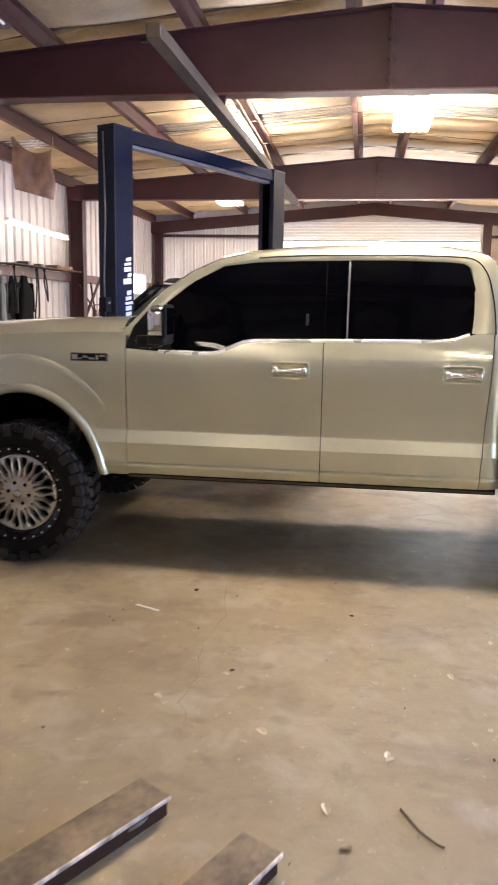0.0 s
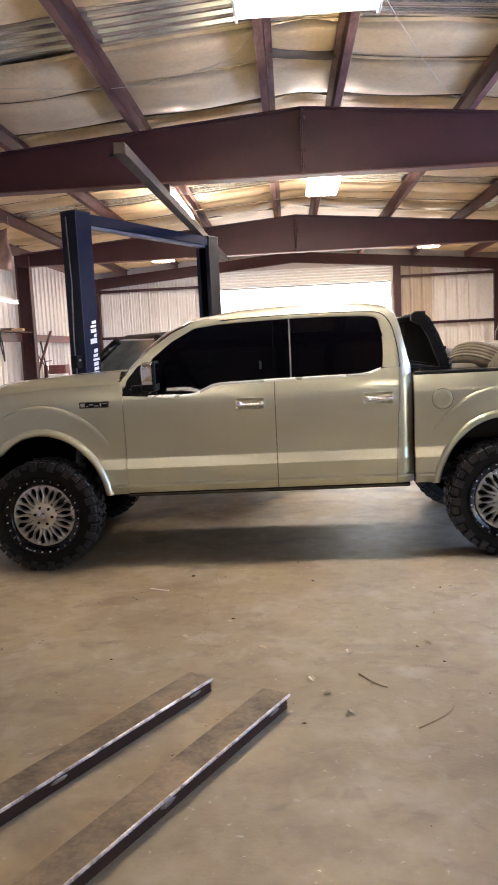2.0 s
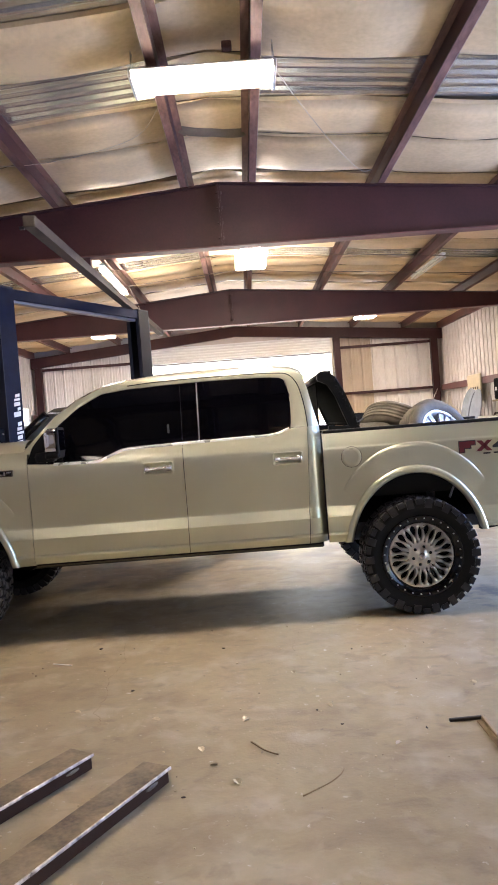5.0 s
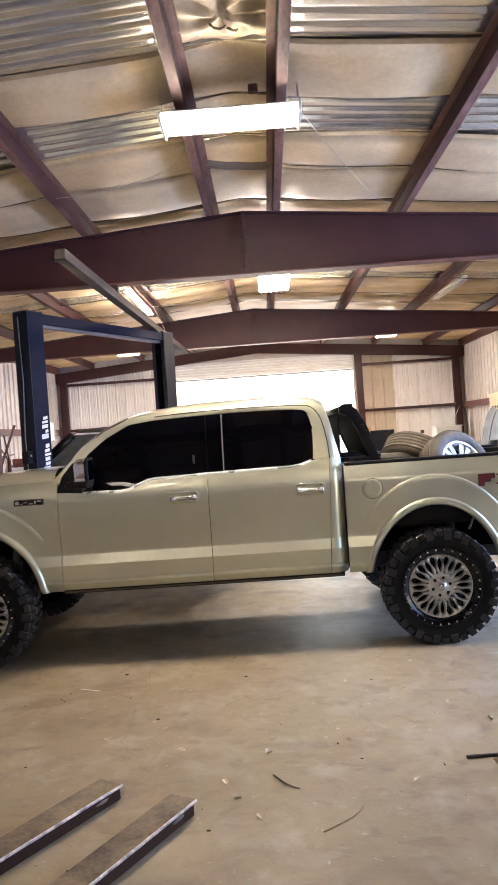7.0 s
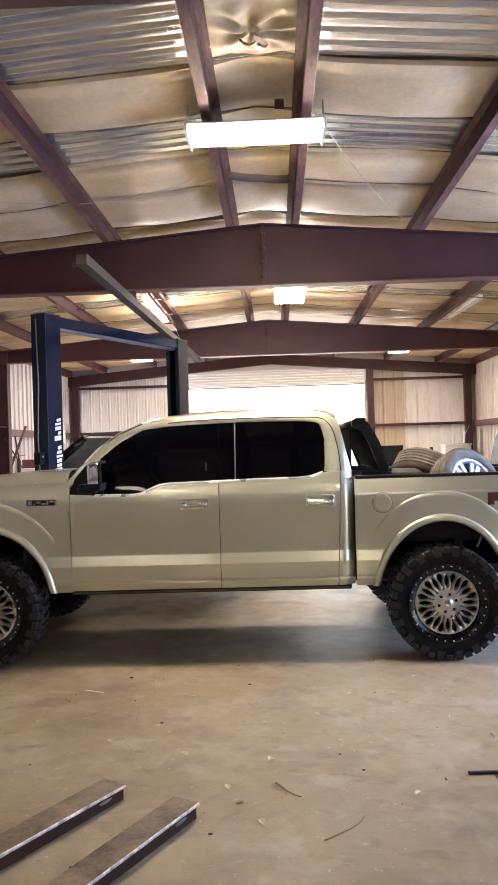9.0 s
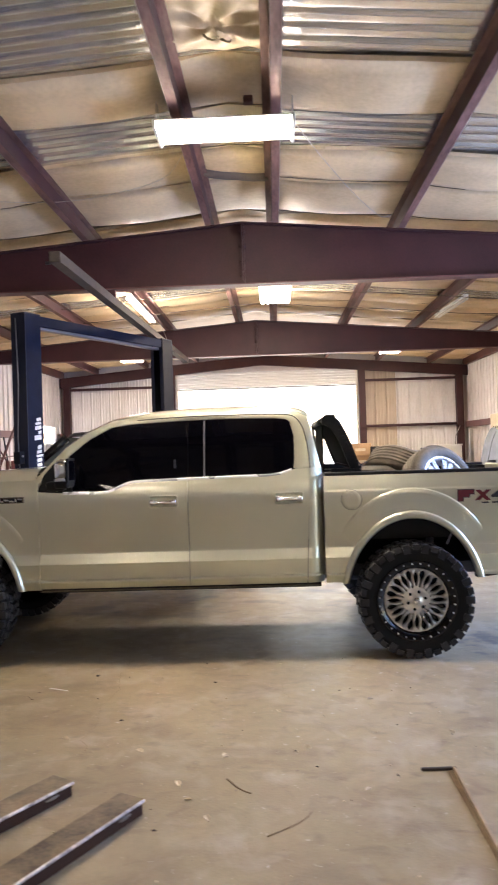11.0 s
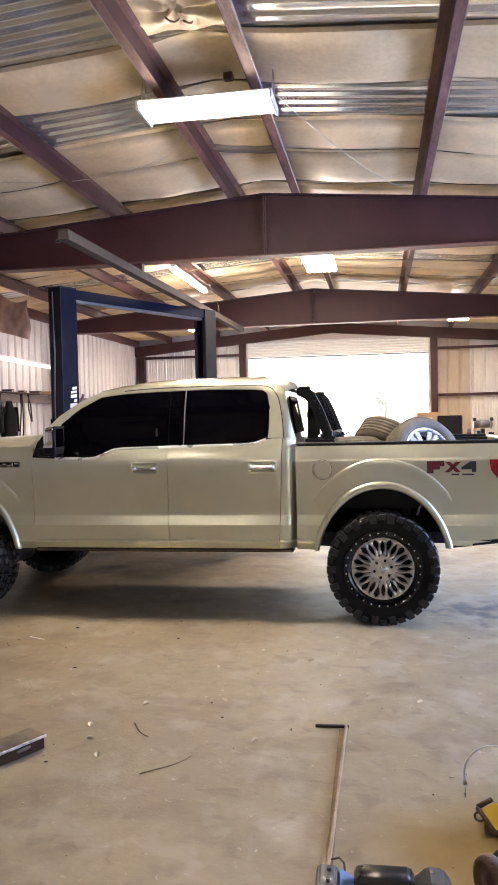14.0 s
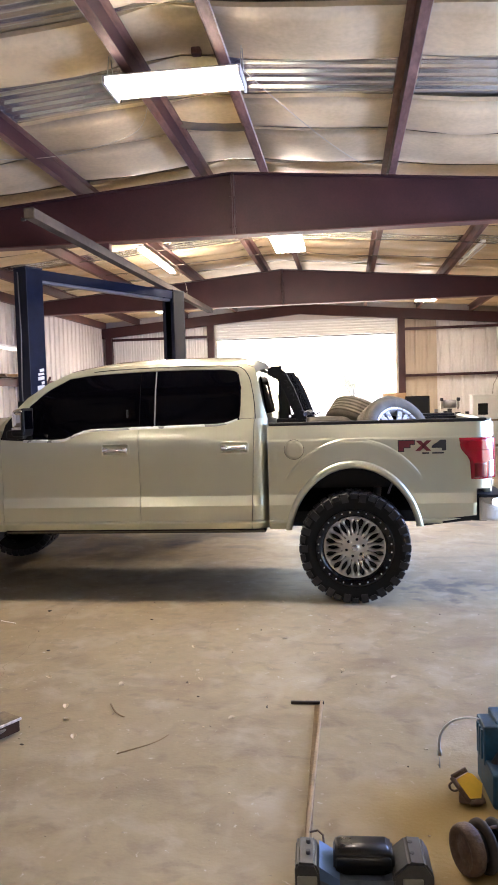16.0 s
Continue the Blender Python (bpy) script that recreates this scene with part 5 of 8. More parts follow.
    for k, (material, polys) in enumerate(shapes):
        bm = bmesh.new()
        for poly in polys:
            prism(bm, [(o + px if s < 0 else o + 0.38 - px, 1.205 + pz) for px, pz in poly], y, y + s * (0.002 + 0.0012 * k))
        if decal is None:
            decal = part("side_decal", bm, material, truck, "dark red and grey side decal")
        else:
            part("decal_block", bm, material, decal)
    # fender badge: dark plate with a row of bars
    y = s * half_width(-1.23, 1.315)
    bm = bmesh.new()
    rbox(bm, -1.345, -1.105, *sorted((y - s * 0.01, y + s * 0.012)), 1.288, 1.338, 0.006)
    badge = part("fender_badge", bm, M_BROWNTRIM, fender, "dark badge with a bronze rim")
    bm = bmesh.new()
    rbox(bm, -1.335, -1.115, *sorted((y, y + s * 0.015)), 1.296, 1.330, 0.003)
    part("badge_plate", bm, M_GLOSSB, badge)
    bm = bmesh.new()
    for bx, bw, bz, bh in ((-1.331, 0.034, 1.299, 0.028), (-1.287, 0.016, 1.300, 0.009), (-1.262, 0.03, 1.309, 0.012), (-1.222, 0.036, 1.300, 0.010), (-1.176, 0.012, 1.299, 0.026), (-1.152, 0.032, 1.316, 0.010)):
        box(bm, bx, bx + bw, *sorted((y + s * 0.01, y + s * 0.018)), bz, bz + bh)
    part("badge_bars", bm, M_MILLED, badge)
    # headlamp wrapping round the corner, and front bumper end
    lamp_edge = [(1.02, -2.235), (1.08, -2.19), (1.20, -2.145), (1.26, -2.12), (1.30, -2.112), (1.33, -2.15)]
    head = lens(lamp_edge, -2.40, 1.02, 1.33, M_CHROME, truck, "headlamp", 0.012, "chrome headlamp with bright reflectors")
    for z0, z1, xa in ((1.235, 1.30, -2.155), (1.14, 1.205, -2.185), (1.05, 1.105, -2.225)):
        lens([(z0, xa - 0.02), (z1, xa)], xa - 0.12, z0, z1, M_CHROME, head, "reflector", 0.019, "chrome reflector")
    bm = bmesh.new()
    cols = spread(-2.72, -2.175, 14)
    rows = []
    for x in cols:
        w = 0.965 - 0.30 * max(0, (-2.2 - x) / 0.52) ** 2
        rows.append([bm.verts.new((x, s * (w - d), z)) for d, z in ((0.05, 0.60), (0.0, 0.64), (0.0, 0.86), (0.03, 0.895), (0.12, 0.905))])
    for a, b in zip(rows, rows[1:]):
        for k in range(4):
            bm.faces.new((a[k], b[k], b[k + 1], a[k + 1])).smooth = True
    part("front_bumper_end", bm, M_PAINT, truck, "painted bumper end")

# hood, roof, windscreen, grille: across the truck
bm = bmesh.new()
rows = []
for x in spread(-2.60, -1.02, 20):
    row = []
    zf = lerp_table(FENDER_TOP, x)
    for k in range(25):
        q = -1 + 2 * k / 24
        w = half_width(x, zf) - 0.012
        z = zf - 0.006 + 0.075 * (1 - abs(q) ** 5) ** 1.0 + 0.03 * (1 - q * q) - (0.02 * smooth01((0.45 - abs(q)) / 0.1))
        row.append(bm.verts.new((x - 0.10 * (1 - q * q), q * w, z)))
    rows.append(row)
for a, b in zip(rows, rows[1:]):
    for k in range(24):
        bm.faces.new((a[k], a[k + 1], b[k + 1], b[k])).smooth = True
hood = part("hood", bm, M_PAINT, truck)
bm = bmesh.new()
rows = []
rim = [(-0.41, 1.93), (-0.30, 1.953), (-0.22, 1.962), (-0.04, 1.975), (0.20, 1.982), (0.45, 1.985), (0.70, 1.985), (0.96, 1.98), (1.12, 1.965), (1.185, 1.935), (1.218, 1.88)]
for x, z0 in rim:
    row = []
    w = corner(x, z0)
    for k in range(25):
        q = -1 + 2 * k / 24
        bow = 0.03 if x < 1.1 else 0.015
        z = z0 + (bow + 0.012 + 0.03 * smooth01((x + 0.41) / 0.5)) * (1 - abs(q) ** 2.5)
        row.append(bm.verts.new((x - 0.10 * (1 - q * q) * max(0, (0.0 - x)) / 0.4 + (0.03 * (1 - q * q) if x > 1.0 else 0), q * w, z)))
    rows.append(row)
for a, b in zip(rows, rows[1:]):
    for k in range(24):
        bm.faces.new((a[k], a[k + 1], b[k + 1], b[k])).smooth = True
roof_part = part("roof", bm, M_PAINT, truck)
bm = bmesh.new()
prism(bm, [(0.80, 2.04), (0.87, 2.064), (0.95, 2.062), (1.0, 2.036)], -0.03, 0.03)
bmesh.ops.bevel(bm, geom=bm.edges[:], offset=0.008, segments=2, affect="EDGES")
part("roof_antenna", bm, M_PAINT, roof_part)
# windscreen
bm = bmesh.new()
pillar = [(-1.03, 1.468), (-0.90, 1.60), (-0.78, 1.722), (-0.60, 1.845), (-0.41, 1.93)]
rows = []
for x, z in pillar:
    w = corner(x, z) - 0.01
    rows.append([bm.verts.new((x - 0.14 * (1 - q * q), q * w, z + 0.03 * (1 - q * q) * (z - 1.4) * 2)) for q in spread(-1, 1, 16)])
for a, b in zip(rows, rows[1:]):
    for k in range(16):
        bm.faces.new((a[k], a[k + 1], b[k + 1], b[k])).smooth = True
part("windscreen", bm, M_CLEAR, truck, "grey-tinted windscreen")
bm = bmesh.new()
prism(bm, [(-1.22, 1.47), (-1.00, 1.49), (-0.98, 1.46), (-1.2, 1.43)], -0.88, 0.88)
cowl = part("cowl", bm, M_BLACKP, truck)
bm = bmesh.new()
for y in (-0.55, 0.2):
    cyl(bm, (-1.13, y, 1.50), (-1.10, y + 0.5, 1.515), 0.008, seg=6)
part("wiper", bm, M_BLACKP, cowl)
# rear wall of the cab with its window
bm = bmesh.new()
prism(bm, [(1.19, 0.75), (1.27, 0.75), (1.27, 1.50), (1.205, 1.90), (1.15, 1.90)], -0.76, 0.76)
cab_back = part("cab_back", bm, M_PAINT, truck)
bm = bmesh.new()
m = pose(1.25, 0, 1.70, 0, -9, 0)
rbox(bm, -0.006, 0.006, -0.62, 0.62, -0.17, 0.16, 0.004, m=m)
part("back_window", bm, M_GLASS, cab_back)
# dark inner body, floor, frame rails and axles
bm = bmesh.new()
box(bm, -0.95, 1.15, -0.88, 0.88, 0.60, 1.36)
box(bm, -1.15, -0.9, -0.88, 0.88, 0.62, 1.40)
part("inner_body", bm, M_WELL, truck)
bm = bmesh.new()
for y in (-0.45, 0.45):
    box(bm, -2.5, 3.0, y - 0.045, y + 0.045, 0.56, 0.72)
for x in (-2.2, -0.7, 0.4, 1.4, 2.8):
    box(bm, x - 0.05, x + 0.05, -0.45, 0.45, 0.58, 0.68)
part("chassis_frame", bm, M_DARKSTEEL, truck)
for hub in (HUB_F, HUB_R):
    bm = bmesh.new()
    cyl(bm, (hub, -0.78, HUB_Z), (hub, 0.78, HUB_Z), 0.05, seg=12)
    rbox(bm, hub - 0.16, hub + 0.16, -0.18, 0.18, HUB_Z - 0.15, HUB_Z + 0.15, 0.07, 3)
    axle = part("axle", bm, M_DARKSTEEL, truck)
    for s in (-1, 1):
        bm = bmesh.new()
        cyl(bm, (hub + 0.16, s * 0.66, HUB_Z - 0.02), (hub + 0.22, s * 0.60, 1.0), 0.034, seg=10)
        cyl(bm, (hub + 0.17, s * 0.655, HUB_Z + 0.06), (hub + 0.205, s * 0.62, 0.8), 0.05, seg=12)
        part("shock_absorber", bm, M_GREYSTEEL, axle, "grey shock absorber")
        # wheel well liner
        bm = bmesh.new()
        rows = []
        for k in range(25):
            t = math.pi * k / 24
            p = (hub + 0.57 * math.cos(t), 0.66 + 0.50 * math.sin(t))
            rows.append([bm.verts.new((p[0], s * y, p[1])) for y in (0.93, 0.52)])
        for a, b in zip(rows, rows[1:]):
            bm.faces.new((a[0], a[1], b[1], b[0])).smooth = True
        bm.faces.new([r[1] for r in rows])
        part("wheel_well", bm, M_WELL, truck)
bm = bmesh.new()
cyl(bm, (0.2, 0.1, 0.56), (HUB_R, 0.0, HUB_Z + 0.02), 0.05, seg=12)
cyl(bm, (-0.9, 0.35, 0.56), (2.9, 0.62, 0.60), 0.035, seg=10)
part("exhaust", bm, M_DARKSTEEL, truck)
# loose fabric strap hanging in the rear arch
bm = bmesh.new()
tube(bm, [(2.28, -0.93, 0.86), (2.30, -0.95, 0.92), (2.33, -0.94, 0.98), (2.345, -0.90, 1.03)], 0.009, 6, 0.6)
part("brake_line", bm, M_GREYSTEEL, truck)
# bed: floor, inner walls, front wall, tailgate
bm = bmesh.new()
box(bm, 1.33, 3.08, -0.80, 0.80, 0.90, 0.94)
for y in (-0.86, 0.80):
    box(bm, 1.33, 3.08, y, y + 0.06, 0.94, 1.43)
box(bm, 1.32, 1.36, -0.86, 0.86, 0.80, 1.43)
bed = part("bed", bm, M_BLACKP, truck, "black lined truck bed")
bm = bmesh.new()
rbox(bm, 3.06, 3.125, -0.80, 0.80, 0.84, 1.455, 0.015)
part("tailgate", bm, M_PAINT, truck)
# rear bumper: chrome with a black top pad
bm = bmesh.new()
rows = []
for k in range(25):
    q = -1 + 2 * k / 24
    x = 3.235 - 0.045 * abs(q) ** 6
    y = q * 0.985
    rows.append([bm.verts.new((x + d, y, z)) for d, z in ((-0.03, 0.635), (0.0, 0.66), (0.0, 0.80), (-0.02, 0.825))])
for a, b in zip(rows, rows[1:]):
    for k in range(3):
        bm.faces.new((a[k], b[k], b[k + 1], a[k + 1])).smooth = True
for s in (-1, 1):
    end = rows[0] if s < 0 else rows[-1]
    far = [bm.verts.new((2.990, s * 0.985, v.co.z + (0.01 if i < 2 else 0))) for i, v in enumerate(end)]
    for k in range(3):
        bm.faces.new((end[k], end[k + 1], far[k + 1], far[k])).smooth = True
bumper = part("rear_bumper", bm, M_CHROME, truck, "chrome rear bumper")
bm = bmesh.new()
rbox(bm, 2.99, 3.215, -0.978, 0.978, 0.815, 0.845, 0.010)
part("bumper_pad", bm, M_BLACKP, bumper, "black step pad")
for s in (-1, 1):
    bm = bmesh.new()
    rbox(bm, 2.94, 3.06, *sorted((s * 0.80, s * 0.958)), 0.635, 0.85, 0.006)
    part("bumper_bracket", bm, M_BLACKP, bumper, "black bumper bracket")
# front: grille, bumper
bm = bmesh.new()
rbox(bm, -2.70, -2.58, -0.66, 0.66, 0.93, 1.27, 0.03)
grille = part("grille", bm, M_BLACKP, truck)
for z in (0.98, 1.09, 1.20):
    bm = bmesh.new()
    rbox(bm, -2.73, -2.68, -0.62, 0.62, z - 0.03, z + 0.03, 0.01)
    part("grille_bar", bm, M_CHROME, grille, "chrome grille bar")
bm = bmesh.new()
rows = []
for k in range(25):
    q = -1 + 2 * k / 24
    x = -2.80 + 0.10 * abs(q) ** 3
    rows.append([bm.verts.new((x + d, q * 0.69, z)) for d, z in ((0.05, 0.58), (0.0, 0.62), (0.0, 0.86), (0.06, 0.905))])
for a, b in zip(rows, rows[1:]):
    for k in range(3):
        bm.faces.new((a[k], b[k], b[k + 1], a[k + 1])).smooth = True
part("front_bumper", bm, M_PAINT, truck)


# wheels: lugged mud tyre, black outer rim with bolts, bright spoked centre
WHEEL_Y, WHEEL_Z = 1.105, 0.443
GROW = Matrix.Scale(0.995, 4)


def wheel_at(hub, s):
    w = new("wheel")
    w.parent = truck
    w.matrix_basis = pose(hub, s * WHEEL_Y, WHEEL_Z, 0, 0, 0 if s < 0 else 180) @ GROW
    return w


wheel = wheel_at(HUB_R, -1)
bm = bmesh.new()
prof = [(0.285, 0.03), (0.315, 0.006), (0.345, 0.004), (0.375, -0.006), (0.405, -0.002), (0.424, 0.012), (0.434, 0.04), (0.438, 0.10), (0.438, 0.22), (0.434, 0.28), (0.42, 0.31), (0.36, 0.325), (0.305, 0.31)]
lathe(bm, prof, 72)
tyre = part("tyre", bm, M_RUBBER, wheel, "black lugged mud tyre")
N = 36


def lug_mesh(b, m=None):
    bm = bmesh.new()
    box(bm, *b, m)
    bmesh.ops.bevel(bm, geom=[e for e in bm.edges if all(v.co.x > 0 for v in e.verts)], offset=0.004, segments=1, affect="EDGES")
    return mesh_of("tread_lug", bm, M_LUG)


slant = Matrix.Rotation(radians(18), 4, "X")
lugs = [lug_mesh((-0.060, 0.011, -0.008, 0.052, -0.027, 0.029)), lug_mesh((-0.034, 0.008, -0.010, 0.045, -0.030, 0.026)), lug_mesh((-0.060, 0.011, 0.268, 0.324, -0.028, 0.028)), lug_mesh((-0.01, 0.013, 0.062, 0.112, -0.026, 0.026), slant), lug_mesh((-0.01, 0.013, 0.122, 0.190, -0.027, 0.027), slant.inverted()), lug_mesh((-0.01, 0.013, 0.200, 0.256, -0.026, 0.026), slant)]
for k in range(N):
    a = 2 * math.pi * k / N
    for which, shift in ((k % 2, 0.0), (2, 0.5), (3, 0.5), (4, 0.0), (5, 0.5)):
        ob = new("tread_lug", lugs[which])
        ob.parent = tyre
        ob.matrix_basis = Matrix.Rotation(-a - shift * 2 * math.pi / N, 4, "Y") @ Matrix.Translation((0.436, 0, 0))
bm = bmesh.new()
lathe(bm, [(0.262, 0.075), (0.272, 0.035), (0.285, 0.022), (0.318, 0.006), (0.333, 0.0), (0.338, 0.008), (0.325, 0.03), (0.29, 0.05), (0.285, 0.29)], 72)
lip_part = part("rim", bm, M_GLOSSB, wheel, "gloss black outer rim")
lip_part.scale = (0.945, 1, 0.945)
bolt_bm = bmesh.new()
cyl(bolt_bm, (0, 0.006, 0), (0, -0.006, 0), 0.0068, 0.0055, 8)
bolt_me = mesh_of("bolt", bolt_bm, M_RIVET)
for k in range(28):
    a = 2 * math.pi * (k + 0.5) / 28
    ob = new("bolt", bolt_me)
    ob.parent = lip_part
    ob.matrix_basis = pose(0.311 * math.cos(a), 0.006, 0.311 * math.sin(a))
bm = bmesh.new()
lathe(bm, [(0.0, 0.105), (0.26, 0.105)], 48)
part("wheel_back", bm, M_GLOSSB, wheel).scale = (0.945, 1, 0.945)
bm = bmesh.new()
# milled disc: almond slots between forked spokes
SLOTS = 12
HALF = math.pi / SLOTS


def almond(r, a, b, peak, skew=0.5):
    if not a < r < b:
        return 0.0
    q = (r - a) / (b - a)
    q = q ** (math.log(0.5) / math.log(skew))
    return peak * math.sin(math.pi * q) ** 0.9


radii = [0.095, 0.105, 0.110, 0.116, 0.122, 0.128, 0.134, 0.142, 0.15, 0.16, 0.17, 0.18, 0.19, 0.20, 0.208, 0.216, 0.222, 0.228, 0.234, 0.240, 0.246, 0.25, 0.254, 0.264]
for k in range(2 * SLOTS):
    side = 1 if k % 2 else -1
    mid = 2 * HALF * (k // 2)
    rows = []
    for r in radii:
        lo = almond(r, 0.126, 0.238, 0.092, 0.50)
        hi = HALF - max(almond(r, 0.142, 0.256, 0.098, 0.66), almond(r, 0.104, 0.126, 0.045))
        y = 0.040 + 0.05 * max(0.0, r - 0.12) - 0.006 * math.sin(math.pi * (r - 0.095) / 0.17)
        row = []
        for q in range(6):
            u = q / 5
            a = mid + side * (lo + (hi - lo) * u)
            d = 0.015 * (2 * u - 1) ** 2 if (lo > 0.01 or hi < HALF - 0.01) and 0.12 < r < 0.25 else 0.0
            row.append(bm.verts.new((r * math.cos(a), y + d, r * math.sin(a))))
        rows.append(row)
    for p, q in zip(rows, rows[1:]):
        for i in range(5):
            f = (p[i], p[i + 1], q[i + 1], q[i])
            bm.faces.new(f if side < 0 else f[::-1])
bmesh.ops.remove_doubles(bm, verts=bm.verts, dist=0.0006)
bmesh.ops.recalc_face_normals(bm, faces=bm.faces)
if sum(f.normal.y for f in bm.faces) > 0:
    bmesh.ops.reverse_faces(bm, faces=bm.faces)
ex = bmesh.ops.extrude_edge_only(bm, edges=[e for e in bm.edges if e.is_boundary])
for g in ex["geom"]:
    if isinstance(g, bmesh.types.BMVert):
        g.co.y += 0.022
lathe(bm, [(0.0, 0.026), (0.034, 0.026), (0.040, 0.034), (0.080, 0.037), (0.097, 0.039)], 48)
part("spokes", bm, M_MILLED, wheel, "bright milled many-spoked centre").scale = (0.945, 1, 0.945)
lug_bm = bmesh.new()
cyl(lug_bm, (0, 0.03, 0), (0, 0.0, 0), 0.0125, 0.0125, 6)
lug_me = mesh_of("lug_nut", lug_bm, M_GLOSSB)
for k in range(6):
    a = 2 * math.pi * (k + 0.25) / 6
    ob = new("lug_nut", lug_me)
    ob.parent = wheel
    ob.matrix_basis = pose(0.070 * math.cos(a), 0.030, 0.070 * math.sin(a))
bm = bmesh.new()
lathe(bm, [(0.0, 0.010), (0.022, 0.010), (0.027, 0.016), (0.027, 0.03)], 24)
part("centre_cap", bm, M_CHROME, wheel)
for hub, s, spin in ((HUB_F, -1, 24), (HUB_F, 1, 40), (HUB_R, 1, 65)):
    copy_thing(wheel, pose(hub, s * WHEEL_Y, WHEEL_Z, 0, 0, 0 if s < 0 else 180) @ pose(0, 0, 0, 0, spin, 0) @ GROW)

# black bed rack behind the cab: two slanted legs with a toothed edge, open window between, cross tubes
rack = thing("bed_rack", (1.43, TY, 1.45), "black chase rack behind the cab, standing on the bed rails", "truck rack")
for s in (-1, 1):
    y0, y1 = sorted((s * 0.80, s * 0.86))
    bm = bmesh.new()
    leg = [(-0.115, 0.455), (-0.085, 0.478), (-0.03, 0.478), (0.035, 0.42), (0.10, 0.29), (0.16, 0.13), (0.19, 0.02), (0.115, 0.02), (0.075, 0.12), (0.02, 0.27), (-0.035, 0.37), (-0.115, 0.405)]
    prism(bm, leg, y0, y1)
    bmesh.ops.bevel(bm, geom=bm.edges[:], offset=0.006, segments=1, affect="EDGES")
    side = part("side_leg", bm, M_BLACKP, rack)
    bm = bmesh.new()
    prism(bm, [(-0.05, 0.0), (0.20, 0.0), (0.19, 0.03), (-0.05, 0.04)], y0 - 0.01, y1 + 0.01)
    part("foot", bm, M_BLACKP, rack)
    for k in range(9):
        bm = bmesh.new()
        q = k / 8
        x, z = -0.02 + 0.20 * q, 0.465 - 0.42 * q ** 0.9
        rbox(bm, x - 0.012, x + 0.018 + 0.004 * (k % 2), y0 - 0.004, y1 + 0.004, z - 0.014, z + 0.012, 0.005)
        part("light_block", bm, M_BLACKP, side)
for x, z in ((-0.09, 0.44), (0.15, 0.06)):
    bm = bmesh.new()
    cyl(bm, (x, -0.80, z), (x, 0.80, z), 0.026, seg=14)
    part("cross_tube", bm, M_BLACKP, rack)
# slanted black panel between the legs, stiffened by upright ribs
slope = [(-0.055, 0.44), (0.0, 0.35), (0.045, 0.25), (0.09, 0.14), (0.135, 0.03)]
bm = bmesh.new()
prism(bm, slope + [(x + 0.008, z + 0.004) for x, z in reversed(slope)], -0.80, 0.80)
part("panel", bm, M_WELL, rack, "matt black sheet panel")
for k in range(15):
    bm = bmesh.new()
    y = -0.742 + 0.106 * k
    prism(bm, [(x + 0.008, z + 0.004) for x, z in slope] + [(x + 0.026, z + 0.014) for x, z in reversed(slope)], y - 0.009, y + 0.009)
    part("panel_rib", bm, M_WELL, rack)
bm = bmesh.new()
tube(bm, [(-0.105, 0.83, 0.43), (-0.085, 0.83, 0.25), (-0.06, 0.83, 0.03)], 0.013, 8)
part("front_upright", bm, M_BLACKP, rack)
bm = bmesh.new()
box(bm, -0.078, -0.070, -0.3, 0.80, 0.0, 0.40)
part("front_sheet", bm, M_WELL, rack, "low matt black front sheet")
bm = bmesh.new()
tube(bm, [(0.14, -0.72, 0.06), (0.19, -0.6, 0.09), (0.24, -0.45, 0.05), (0.30, -0.4, 0.08)], 0.006, 6)
part("loose_cable", bm, M_BLACKP, rack)


